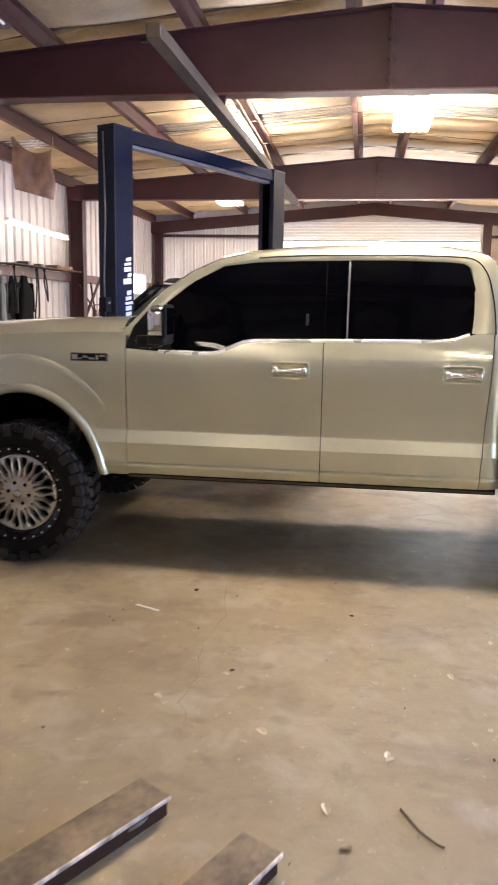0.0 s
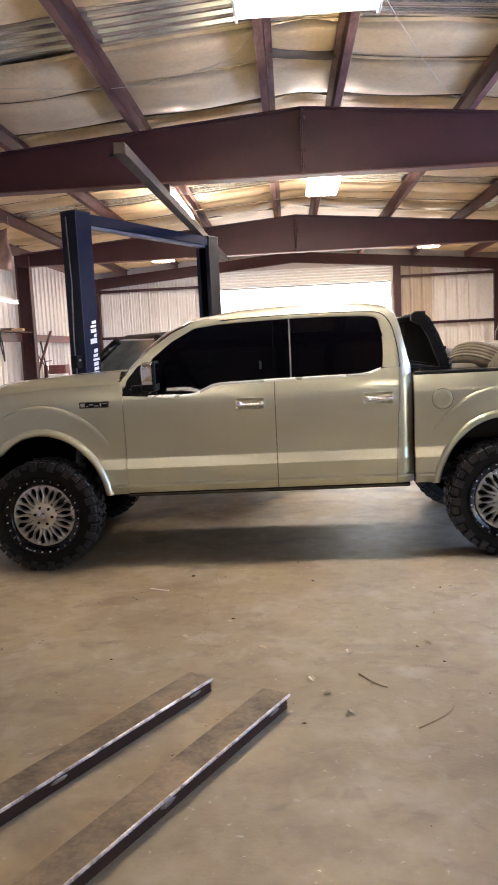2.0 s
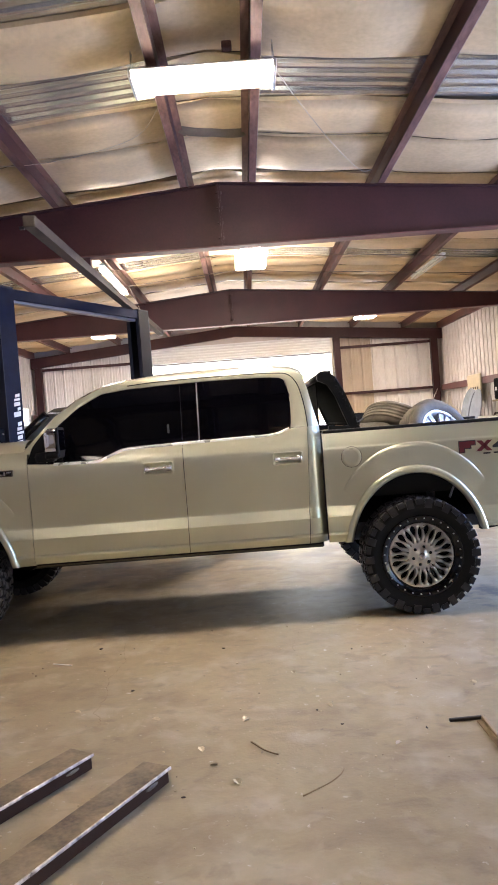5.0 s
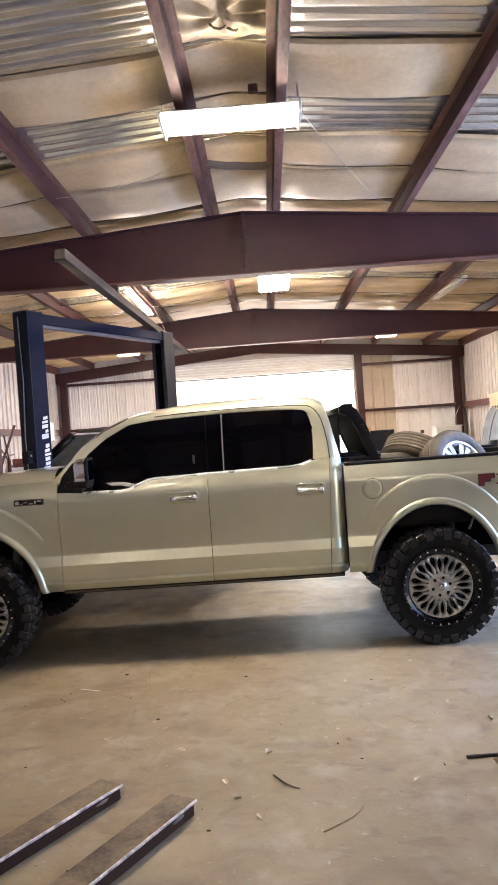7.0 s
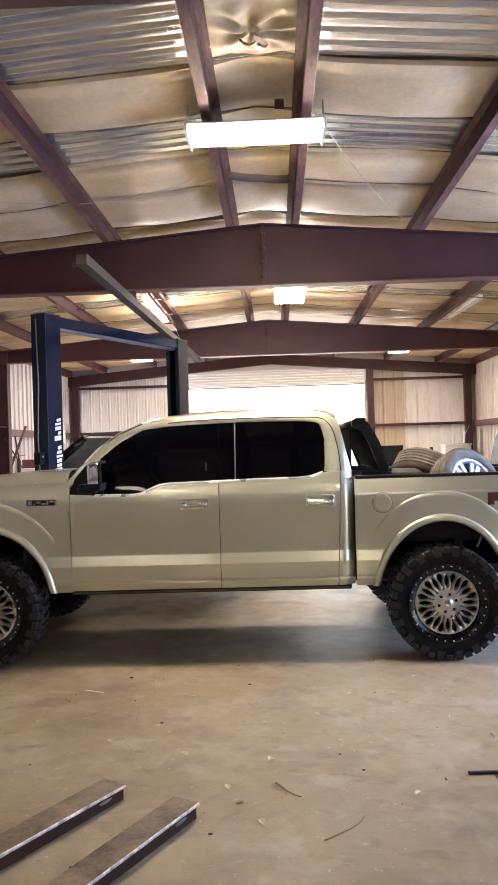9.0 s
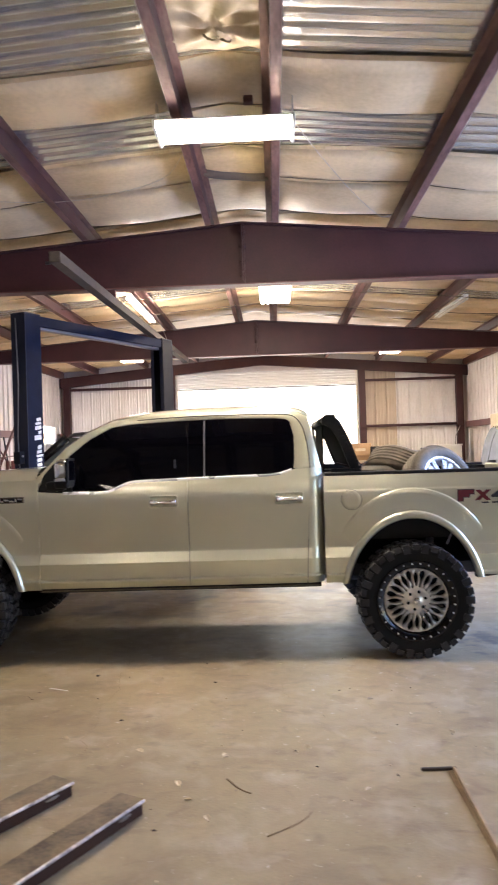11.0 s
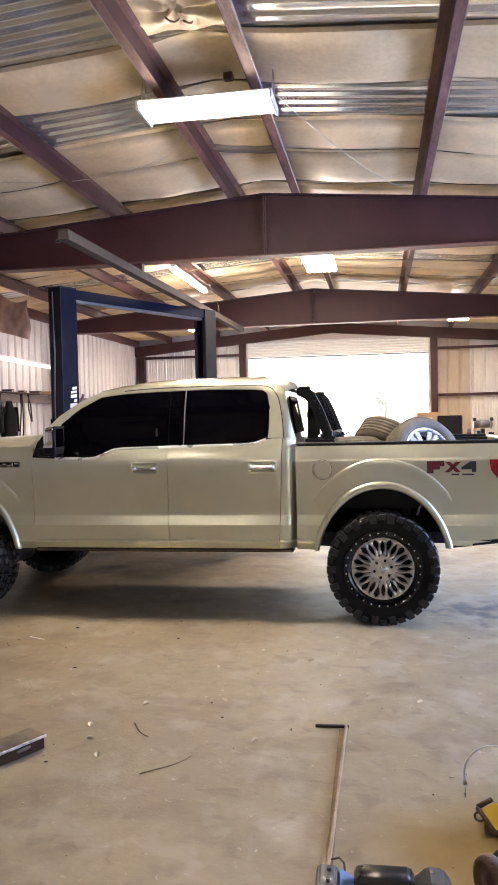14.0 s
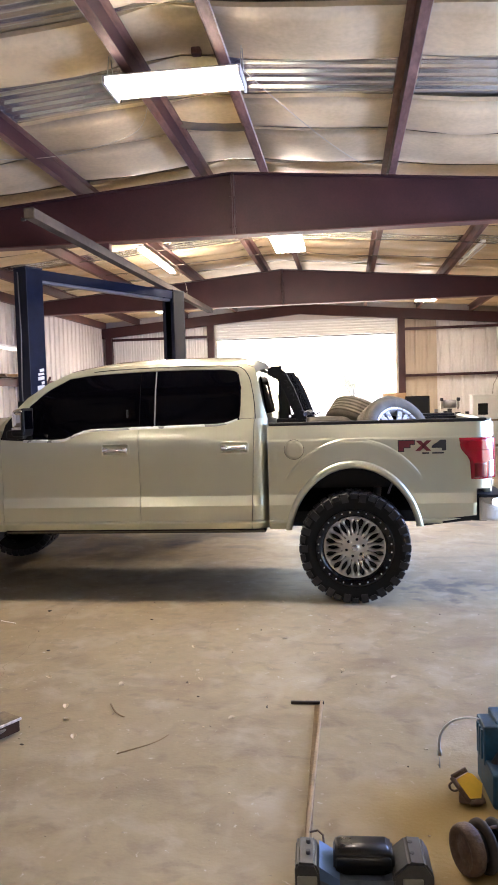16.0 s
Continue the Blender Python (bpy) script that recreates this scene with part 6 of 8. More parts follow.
def spare(at, rot, tilt, r, width, rim_mat, label, tread):
    """A loose used tyre, with or without a wheel in it."""
    t = thing("loose_tyre", at, label, "tyre", "tyres in the bed")
    t.matrix_world = Matrix.Translation(at) @ pose(0, 0, 0, 0, 0, rot) @ pose(0, 0, 0, tilt, 0, 0)
    h = width / 2
    bm = bmesh.new()
    lathe(bm, [(r * 0.64, -h * 0.7), (r * 0.68, -h * 0.9), (r * 0.82, -h), (r * 0.94, -h * 0.86), (r * 0.985, -h * 0.6), (r, -h * 0.3), (r, h * 0.3), (r * 0.985, h * 0.6), (r * 0.94, h * 0.86), (r * 0.82, h), (r * 0.68, h * 0.9), (r * 0.64, h * 0.7), (r * 0.72, h * 0.5), (r * 0.76, 0), (r * 0.72, -h * 0.5)], 64, True)
    part("carcass", bm, M_DUSTY, t)
    bm = bmesh.new()
    for y in (-0.55, -0.28, 0.0, 0.28, 0.55):
        lathe(bm, [(r * 0.985, h * y - 0.012), (r * 1.012, h * y - 0.010), (r * 1.012, h * y + 0.010), (r * 0.985, h * y + 0.012)], 64)
    part("tread_rib", bm, M_DUSTY, t)
    if rim_mat:
        bm = bmesh.new()
        lathe(bm, [(r * 0.60, h * 0.5), (r * 0.62, -h * 0.5), (r * 0.66, -h * 0.82), (r * 0.68, -h * 0.86), (r * 0.66, -h * 0.9), (r * 0.60, -h * 0.78), (r * 0.575, -h * 0.4), (r * 0.575, h * 0.5)], 48)
        lathe(bm, [(0, -h * 0.76), (r * 0.14, -h * 0.74), (r * 0.16, -h * 0.6), (0, -h * 0.55)], 24)
        alloy = part("alloy_wheel", bm, rim_mat, t, "silver alloy wheel")
        for k in range(12):
            a = 2 * math.pi * (k // 2 + (0.18 if k % 2 else -0.18)) / 6
            bm = bmesh.new()
            prism(bm, [(r * 0.10, -0.014), (r * 0.62, -0.024), (r * 0.62, 0.024), (r * 0.10, 0.014)], -h * 0.74, -h * 0.55, Matrix.Rotation(-a, 4, "Y"))
            part("spoke", bm, rim_mat, alloy)
        bm = bmesh.new()
        lathe(bm, [(0.0, h * 0.1), (r * 0.59, h * 0.1)], 32)
        part("wheel_shadow", bm, M_GLOSSB, t)
    return t


spare((2.37, 5.36, 1.30), 30, -22, 0.345, 0.23, M_ALLOY, "dusty used tyre on a silver wheel leaning in the truck bed", True)
spare((2.10, 5.68, 1.375), -48, 48, 0.345, 0.235, None, "dusty used tyre standing in the truck bed", True)
spare((1.72, 5.60, 1.34), 10, 82, 0.34, 0.22, None, "dusty used tyre lying in the truck bed", True)
spare((1.72, 5.60, 1.07), 50, 88, 0.34, 0.22, None, "dusty used tyre lying on the bed floor", True)

# ---- two-post lift ----
P1, P2 = Vector((-2.31, 8.27, 0)), Vector((-0.83, 11.25, 0))
span = P2 - P1
LIFT_TURN = math.degrees(math.atan2(span.y, span.x))
lift = thing("two_post_lift", (P1 + P2) / 2, "dark blue two-post vehicle lift with an overhead beam", "car lift", turn=LIFT_TURN)
half = span.length / 2
H_LIFT = 3.485
for k, sgn in ((0, -1), (1, 1)):
    # an open-fronted post: web outside, two flanges, lips
    bm = bmesh.new()
    x = sgn * half
    a, b = sorted((x, x - sgn * 0.27))
    box(bm, min(x, x + sgn * 0.012), max(x, x + sgn * 0.012), -0.12, 0.12, 0, H_LIFT)
    post = part("post", bm, M_BLUE, lift)
    # flanges in lighter blue or grey than the web: daylight put into the colour
    for y in (-0.12, 0.108):
        bm = bmesh.new()
        box(bm, a, b, y, y + 0.012, 0, H_LIFT)
        part("post_flange", bm, M_BLUEBRT if k == 0 else M_POSTGREY, post)
    bm = bmesh.new()
    for y in (-0.108, 0.058):
        box(bm, x - sgn * 0.27 - 0.006, x - sgn * 0.27 + 0.006, y, y + 0.05, 0, H_LIFT)
    part("post_lip", bm, M_BLUE, post)
    bm = bmesh.new()
    rbox(bm, x - 0.22, x + 0.22, -0.24, 0.24, 0, 0.025, 0.004)
    part("base_plate", bm, M_BLUE, post)
    bm = bmesh.new()
    rbox(bm, a + 0.02, b - 0.02, -0.10, 0.10, 0.35, 1.05, 0.01)
    carriage = part("carriage", bm, M_DARKSTEEL, post)
    for q in (-1, 1):
        bm = bmesh.new()
        m = Matrix.Translation((x - sgn * 0.22, q * 0.08, 0.38)) @ Matrix.Rotation(radians(q * 52 * -sgn), 4, "Z")
        rbox(bm, -0.95 if sgn > 0 else 0.0, 0.0 if sgn > 0 else 0.95, -0.05, 0.05, -0.04, 0.05, 0.008, m=m)
        arm = part("arm", bm, M_BLUE, carriage)
        bm = bmesh.new()
        e = m @ Vector((-0.9 if sgn > 0 else 0.9, 0, 0.05))
        cyl(bm, e, e + Vector((0, 0, 0.06)), 0.06, seg=16)
        part("arm_pad", bm, M_RUBBER, arm)
    # cable down the post
    bm = bmesh.new()
    tube(bm, [(x + sgn * 0.022, 0.03, H_LIFT - 0.05), (x + sgn * 0.03, 0.0, 2.6), (x + sgn * 0.022, 0.04, 1.9), (x + sgn * 0.022, 0.02, 1.3)], 0.009, 6)
    part("cable", bm, M_GREYSTEEL, post)
bm = bmesh.new()
box(bm, -half - 0.01, half + 0.01, -0.10, -0.09, H_LIFT - 0.13, H_LIFT)
box(bm, -half - 0.01, half + 0.01, 0.09, 0.10, H_LIFT - 0.13, H_LIFT)
box(bm, -half - 0.01, half + 0.01, -0.09, 0.09, H_LIFT - 0.012, H_LIFT)
beam = part("overhead_beam", bm, M_BLUEBRT, lift)
bm = bmesh.new()
rbox(bm, -half + 0.25, half - 0.25, -0.05, 0.05, H_LIFT - 0.165, H_LIFT - 0.128, 0.006)
part("shutoff_bar", bm, M_GREYSTEEL, beam, "pale padded shut-off bar")
for sgn in (-1, 1):
    bm = bmesh.new()
    x = sgn * half
    rbox(bm, *sorted((x + sgn * 0.016, x - sgn * 0.275)), -0.124, 0.124, H_LIFT + 0.001, H_LIFT + 0.02, 0.006)
    part("post_cap", bm, M_BLUE, lift)
bm = bmesh.new()
rbox(bm, -half - 0.10, -half - 0.012, -0.06, 0.05, 1.56, 1.72, 0.008)
box_part = part("control_box", bm, M_POSTGREY, lift, "small dark control box")
bm = bmesh.new()
cyl(bm, (-half - 0.055, -0.06, 1.66), (-half - 0.055, -0.072, 1.66), 0.014, seg=12)
part("button", bm, M_GALV, box_part)
# two words of white lettering run up the first post: plain bars, six under five
z = 1.44
for word in ((0.12, 0.085, 0.085, 0.115, 0.085, 0.065), (0.12, 0.05, 0.105, 0.10, 0.075)):
    for k, wide in enumerate(word):
        hgt = 0.062 if k == 0 else 0.030 + 0.018 * ((k * 7) % 3) / 2
        x1 = -half + 0.262 - (0.012 if k == 3 and len(word) == 6 else 0.035)
        lean = 0.014
        bm = bmesh.new()
        prism(bm, [(x1 - wide, z), (x1, z + lean), (x1, z + lean + hgt), (x1 - wide, z + hgt)], -0.1235, -0.1195)
        part("side_marking", bm, M_WHITE, lift, "white bar of lettering up the post")
        z += hgt + 0.017
    z += 0.05

# ---- dark vehicle in the lift bay ----
van = thing("parked_suv", (-1.35, 9.85, 0.0), "dark grey SUV parked in the lift bay", "car", turn=-24)


def loft(bm, sections):
    rows = [[bm.verts.new(p) for p in sec] for sec in sections]
    for a, b in zip(rows, rows[1:]):
        for i in range(len(a) - 1):
            bm.faces.new((a[i], b[i], b[i + 1], a[i + 1])).smooth = True


bm = bmesh.new()
secs = []
for x, zt, w in ((-2.35, 0.75, 0.70), (-2.25, 1.0, 0.86), (-1.5, 1.13, 0.93), (-1.15, 1.18, 0.94), (0, 1.22, 0.95), (1.6, 1.22, 0.94), (2.2, 1.18, 0.88), (2.3, 0.8, 0.80)):
    secs.append([(x, -w + 0.05, 0.35), (x, -w, 0.55), (x, -w, zt - 0.15), (x, -w + 0.08, zt), (x, w - 0.08, zt), (x, w, zt - 0.15), (x, w, 0.55), (x, w - 0.05, 0.35)])
loft(bm, secs)
part("body", bm, M_DARKSTEEL, van)
bm = bmesh.new()
secs = []
for x, z, w in ((-0.55, 1.93, 0.60), (-0.40, 1.975, 0.66), (0.4, 1.99, 0.70), (1.5, 1.97, 0.69), (2.0, 1.90, 0.64)):
    secs.append([(x, -w, z - 0.05), (x, -w * 0.85, z), (x, w * 0.85, z), (x, w, z - 0.05)])
loft(bm, secs)
part("roof", bm, M_BLACKP, van, "black roof")
for s in (-1, 1):
    for (xa, za, wa), (xb, zb, wb), r in (((-1.25, 1.18, 0.86), (-0.50, 1.90, 0.62), 0.06), ((0.30, 1.2, 0.90), (0.22, 1.93, 0.69), 0.05), ((1.35, 1.2, 0.90), (1.3, 1.93, 0.69), 0.05), ((2.2, 1.18, 0.84), (1.95, 1.87, 0.62), 0.06)):
        bm = bmesh.new()
        tube(bm, [(xa, s * wa, za), ((xa + xb) / 2 - 0.02, s * (wa + wb) / 2 * 1.02, (za + zb) / 2 + 0.03), (xb, s * wb, zb)], r, 8)
        part("pillar", bm, M_GLOSSB, van)
for name, quad in (("windscreen", [(-1.22, -0.84, 1.19), (-1.22, 0.84, 1.19), (-0.5, 0.6, 1.9), (-0.5, -0.6, 1.9)]), ("back_window", [(2.18, -0.82, 1.2), (2.18, 0.82, 1.2), (1.96, 0.6, 1.85), (1.96, -0.6, 1.85)])):
    bm = bmesh.new()
    bm.faces.new([bm.verts.new(q) for q in quad])
    ex = bmesh.ops.extrude_face_region(bm, geom=bm.faces[:])
    bmesh.ops.translate(bm, verts=[g for g in ex["geom"] if isinstance(g, bmesh.types.BMVert)], vec=(0.005, 0, 0.004))
    g = part(name, bm, M_VANGLASS, van)
for y in (-0.36, 0.36):
    bm = bmesh.new()
    rbox(bm, 0.0, 0.14, y - 0.24, y + 0.24, 0.9, 1.48, 0.05, 3, m=pose(0, 0, 0, 0, 8, 0))
    rbox(bm, 0.15, 0.26, y - 0.13, y + 0.13, 1.46, 1.66, 0.04, 3)
    part("seat", bm, M_GREYSTEEL, van, "grey seat")
bm = bmesh.new()
lathe(bm, [(0.175, -0.012), (0.19, 0.0), (0.175, 0.012), (0.165, 0.0)], 32, True)
bmesh.ops.transform(bm, matrix=Matrix.Translation((-0.55, -0.36, 1.33)) @ Matrix.Rotation(radians(62), 4, "Y") @ Matrix.Rotation(radians(90), 4, "X"), verts=bm.verts)
part("steering_wheel", bm, M_BLACKP, van)
for x in (-1.45, 1.45):
    for s in (-1, 1):
        bm = bmesh.new()
        lathe(bm, [(0.0, -0.10), (0.2, -0.10), (0.22, -0.115), (0.31, -0.11), (0.35, -0.07), (0.35, 0.07), (0.31, 0.11), (0.0, 0.11)], 32)
        bmesh.ops.translate(bm, verts=bm.verts, vec=(x, s * 0.84, 0.35))
        part("wheel", bm, M_RUBBER, van)

# ---- long galvanised rail hung below the beams ----
rail = thing("hanging_rail", (-1.12, 5.8, 3.515), "dull grey steel channel rail hung below the roof beams", "rail", turn=-1.5)
bm = bmesh.new()
for q in ((-0.055, 0.055, 0, 8.9, 0.0, 0.006), (-0.055, -0.049, 0, 8.9, 0.006, 0.10), (0.049, 0.055, 0, 8.9, 0.006, 0.10), (-0.055, -0.03, 0, 8.9, 0.094, 0.10), (0.03, 0.055, 0, 8.9, 0.094, 0.10)):
    box(bm, *q)
part("channel", bm, M_OLDGALV, rail)
for y in (2.26,):
    bm = bmesh.new()
    rbox(bm, -0.07, 0.07, y - 0.05, y + 0.05, 0.09, 0.182, 0.004)
    part("clamp", bm, M_PRIMER, rail)
bm = bmesh.new()
rbox(bm, -0.058, 0.058, -0.008, 0.03, -0.004, 0.104, 0.012, 3)
part("end_stop", bm, M_OLDGALV, rail)
bm = bmesh.new()
rbox(bm, -0.105, -0.056, 0.03, 0.055, -0.012, 0.018, 0.004)
part("end_lug", bm, M_DARKSTEEL, rail)

# ---- left side of the shop ----
bm = bmesh.new()
nx, nz = 16, 10
rows = []
A, B = Vector((-4.99, 11.75, 4.20)), Vector((-4.20, 11.45, 3.88))
for j in range(nz + 1):
    row = []
    for i in range(nx + 1):
        u, v = i / nx, j / nz
        p = A.lerp(B, u) + Vector((0, 0, -v * (0.82 - 0.11 * u) - 0.16 * math.sin(math.pi * u ** 0.8) * (1 - v) ** 2))
        p.y += 0.04 * math.sin(u * 11 + v * 2) * (0.4 + v) + 0.03 * math.sin(u * 5 - v * 6)
        p.x += 0.02 * math.sin(v * 7 + u * 3)
        row.append(bm.verts.new(p))
    rows.append(row)
for a, b in zip(rows, rows[1:]):
    for i in range(nx):
        bm.faces.new((a[i], a[i + 1], b[i + 1], b[i])).smooth = True
ex = bmesh.ops.extrude_face_region(bm, geom=bm.faces[:])
bmesh.ops.translate(bm, verts=[g for g in ex["geom"] if isinstance(g, bmesh.types.BMVert)], vec=(0, 0.006, 0))
sole("hanging_cloth", bm, M_CLOTH, "dusty pinkish cloth hung from the roof steel", "cloth")
bm = bmesh.new()
for p in (A, B):
    cyl(bm, p, (p.x, p.y, roof(p.x)), 0.004, seg=6)
sole("cloth_tie", bm, M_GALV, "thin wire ties above the cloth", "wire")

# shelf on the wall girt with bits on it, jacket on a hook
bm = bmesh.new()
rbox(bm, -5.45, -5.15, 12.1, 15.1, 2.275, 2.295, 0.004)
for y in (12.4, 13.3, 14.2, 14.9):
    box(bm, -5.43, -5.18, y - 0.02, y + 0.02, 2.268, 2.275)
sole("wall_shelf", bm, M_SHELF, "long reddish-brown wooden wall shelf on the girt", "shelf")


def jacket(at, turn, h, w, label, material=M_JACKET):
    bm = bmesh.new()
    rows = []
    for j in range(13):
        v = j / 12
        rr = w * (0.30 + 0.7 * smooth01(v * 2.6)) * (1 - 0.15 * math.sin(v * 3))
        row = []
        for i in range(20):
            a = 2 * math.pi * i / 20
            f = 1 + 0.10 * math.sin(5 * a + 3 * v)
            row.append(bm.verts.new((rr * f * math.cos(a), 0.35 * rr * f * math.sin(a), -h * v)))
        rows.append(row)
    for a, b in zip(rows, rows[1:]):
        for i in range(20):
            bm.faces.new((a[i], a[(i + 1) % 20], b[(i + 1) % 20], b[i])).smooth = True
    bm.faces.new(rows[0])
    bm.faces.new(rows[-1][::-1])
    t = thing("jacket", at, label, "jacket", "hanging jackets", turn=turn)
    part("cloth", bm, material, t)
    for s in (-1, 1):
        bm = bmesh.new()
        tube(bm, [(s * w * 0.75, 0, -0.14), (s * w * 1.05, 0.02, -0.35), (s * w * 1.1, 0.02, -0.62)], 0.06, 8, 0.75)
        part("sleeve", bm, material, t)
    bm = bmesh.new()
    tube(bm, [(0, 0.02, -0.02), (0, 0.0, 0.05), (0, 0.05, 0.08)], 0.006, 6)
    part("hook", bm, M_GALV, t)


jacket((-5.40, 12.95, 2.12), 90, 0.95, 0.33, "black jacket hanging on the wall girt")
jacket((-5.40, 12.46, 2.10), 90, 0.62, 0.17, "dark work jacket hanging on the wall girt")
jacket((-5.40, 12.10, 2.10), 90, 0.9, 0.14, "faded grey coverall hanging on the wall girt", M_BLUEGREY)
for y, drop, sway in ((12.5, 0.75, 0.10), (13.42, 0.9, -0.12), (13.75, 0.55, 0.14)):
    bm = bmesh.new()
    tube(bm, curve([(0, 0, 0.0), (0.03, sway * 0.4, -drop * 0.4), (0.02, sway, -drop), (0.05, sway * 0.2, -drop * 0.93), (0.03, -sway * 0.3, -drop * 0.45), (0.02, 0.02, 0.0)], 5), 0.014, 7)
    sole("hanging_hose", bm, M_BLACKP, "black looped hose hanging from the wall girt", "hose", "hanging hoses", at=(-5.38, y, 2.27))


def bench(at, turn, length, depth, height, top_mat, leg_mat, label):
    b = thing("workbench", at, label, "workbench", "workbenches", turn=turn)
    bm = bmesh.new()
    rbox(bm, -length / 2, length / 2, -depth / 2, depth / 2, height - 0.05, height, 0.006)
    part("top", bm, top_mat, b)
    for x in (-1, 1):
        for y in (-1, 1):
            bm = bmesh.new()
            rbox(bm, x * (length / 2 - 0.06) - 0.035, x * (length / 2 - 0.06) + 0.035, y * (depth / 2 - 0.06) - 0.035, y * (depth / 2 - 0.06) + 0.035, 0, height - 0.05, 0.004)
            part("leg", bm, leg_mat, b)
    bm = bmesh.new()
    rbox(bm, -length / 2 + 0.05, length / 2 - 0.05, -depth / 2 + 0.05, depth / 2 - 0.05, 0.22, 0.25, 0.004)
    part("lower_shelf", bm, top_mat, b)
    return b


def carton(at, sx, sy, sz, material, label, turn=0, name="carton", category="box"):
    t = thing(name, at, label, category, turn=turn)
    bm = bmesh.new()
    rbox(bm, -sx / 2, sx / 2, -sy / 2, sy / 2, 0, sz, 0.008)
    body = part("body", bm, material, t)
    bm = bmesh.new()
    for s in (-1, 1):
        rbox(bm, min(0, s * sx / 2), max(0, s * sx / 2) - 0.002 * (s > 0), -sy / 2, sy / 2, sz, sz + 0.006, 0.002, m=None)
    part("lid_flap", bm, material, body)
    bm = bmesh.new()
    box(bm, -sx * 0.3, sx * 0.2, -sy / 2 - 0.002, -sy / 2 + 0.002, sz * 0.35, sz * 0.6)
    part("label_bar", bm, M_PAPER, body)
    return t


def tin(at, r, h, material, label, name="can", category="can"):
    t = thing(name, at, label, category)
    bm = bmesh.new()
    lathe(bm, [(0, 0.0), (r, 0.0), (r, h * 0.04), (r * 0.985, h * 0.06), (r * 0.985, h * 0.94), (r, h * 0.96), (r, h), (r * 0.9, h), (r * 0.88, h - 0.006), (0, h - 0.006)], 24)
    bmesh.ops.rotate(bm, verts=bm.verts, cent=(0, 0, 0), matrix=Matrix.Rotation(radians(90), 3, "X"))
    part("body", bm, material, t)
    bm = bmesh.new()
    lathe(bm, [(r * 0.99, h * 0.3), (r * 1.004, h * 0.3), (r * 1.004, h * 0.7), (r * 0.99, h * 0.7)], 24)
    bmesh.ops.rotate(bm, verts=bm.verts, cent=(0, 0, 0), matrix=Matrix.Rotation(radians(90), 3, "X"))
    part("band", bm, M_RUST, t)
    return t


bench((-5.0, 11.4, 0), 90, 3.4, 0.7, 0.95, M_BROWN, M_DARKSTEEL, "brown workbench with steel legs along the side wall")
rnd = random.Random(21)
mats = [M_DARKSTEEL, M_GREYSTEEL, M_RUST, M_BLUE, M_WHITE, M_CARDB, M_BLACKP, M_PINK]
for k in range(9):
    y = 9.9 + 0.36 * k
    tin((-5.05 + rnd.uniform(-0.15, 0.15), y, 0.95), rnd.uniform(0.05, 0.09), rnd.uniform(0.14, 0.3), rnd.choice(mats), "grimy workshop can on the bench")
for k in range(4):
    y = 12.6 + 0.62 * k
    carton((-5.24, y, 2.30), rnd.uniform(0.10, 0.16), rnd.uniform(0.12, 0.25), rnd.uniform(0.025, 0.05), (M_DARKSTEEL, M_SHELF, M_RUST, M_CARDB)[k], "small dusty parts box on the wall shelf", 90, "parts_box")
# red engine stand with pale parts behind the column
stand = thing("engine_hoist", (-5.15, 15.75, 0), "dark red folding engine hoist against the side wall", "hoist", turn=78)
for name, p0, p1, r in (("mast", (0, 0, 0), (0.05, 0, 1.55), 0.045), ("boom", (-0.42, 0, 1.25), (0.38, 0, 2.32), 0.03), ("ram", (0.3, 0, 0.6), (-0.1, 0, 2.1), 0.018), ("strut", (-0.45, 0.05, 2.05), (0.35, 0.05, 1.3), 0.016), ("tie", (-0.3, 0, 1.62), (0.3, 0, 1.66), 0.014), ("leg", (-0.1, -0.05, 0.06), (1.1, -0.4, 0.06), 0.035), ("leg", (-0.1, 0.05, 0.06), (1.1, 0.4, 0.06), 0.035), ("brace", (-0.1, 0, 0.1), (-0.35, 0, 0.9), 0.03), ("handle", (-0.3, -0.25, 0.95), (-0.3, 0.25, 0.95), 0.016)):
    bm = bmesh.new()
    cyl(bm, p0, p1, r, seg=10)
    part(name, bm, M_HOIST if name != "ram" else M_DARKSTEEL, stand)
for k, (dx, dy, sx, sy, sz, m) in enumerate(((0.15, -1.0, 0.5, 0.4, 1.35, M_WHITE), (0.1, -0.5, 0.4, 0.35, 1.55, M_PINK), (0.2, 0.9, 0.5, 0.5, 1.2, M_GREYSTEEL))):
    cab = thing("parts_cabinet", (-5.15 + dx, 17.0 + dy, 0), ("white", "faded red", "grey")[k] + " parts cabinet by the side wall", "cabinet", "parts cabinets")
    bm = bmesh.new()
    rbox(bm, -sx / 2, sx / 2, -sy / 2, sy / 2, 0.05, sz, 0.012)
    body = part("body", bm, m, cab)
    for q in range(4):
        z = 0.1 + q * (sz - 0.15) / 4
        bm = bmesh.new()
        rbox(bm, -sx / 2 + 0.02, sx / 2 - 0.02, -sy / 2 - 0.015, -sy / 2 + 0.005, z, z + (sz - 0.2) / 4 - 0.02, 0.006)
        d = part("drawer", bm, m, body)
        bm = bmesh.new()
        cyl(bm, (-0.08, -sy / 2 - 0.03, z + 0.12), (0.08, -sy / 2 - 0.03, z + 0.12), 0.008, seg=8)
        part("handle", bm, M_GALV, d)
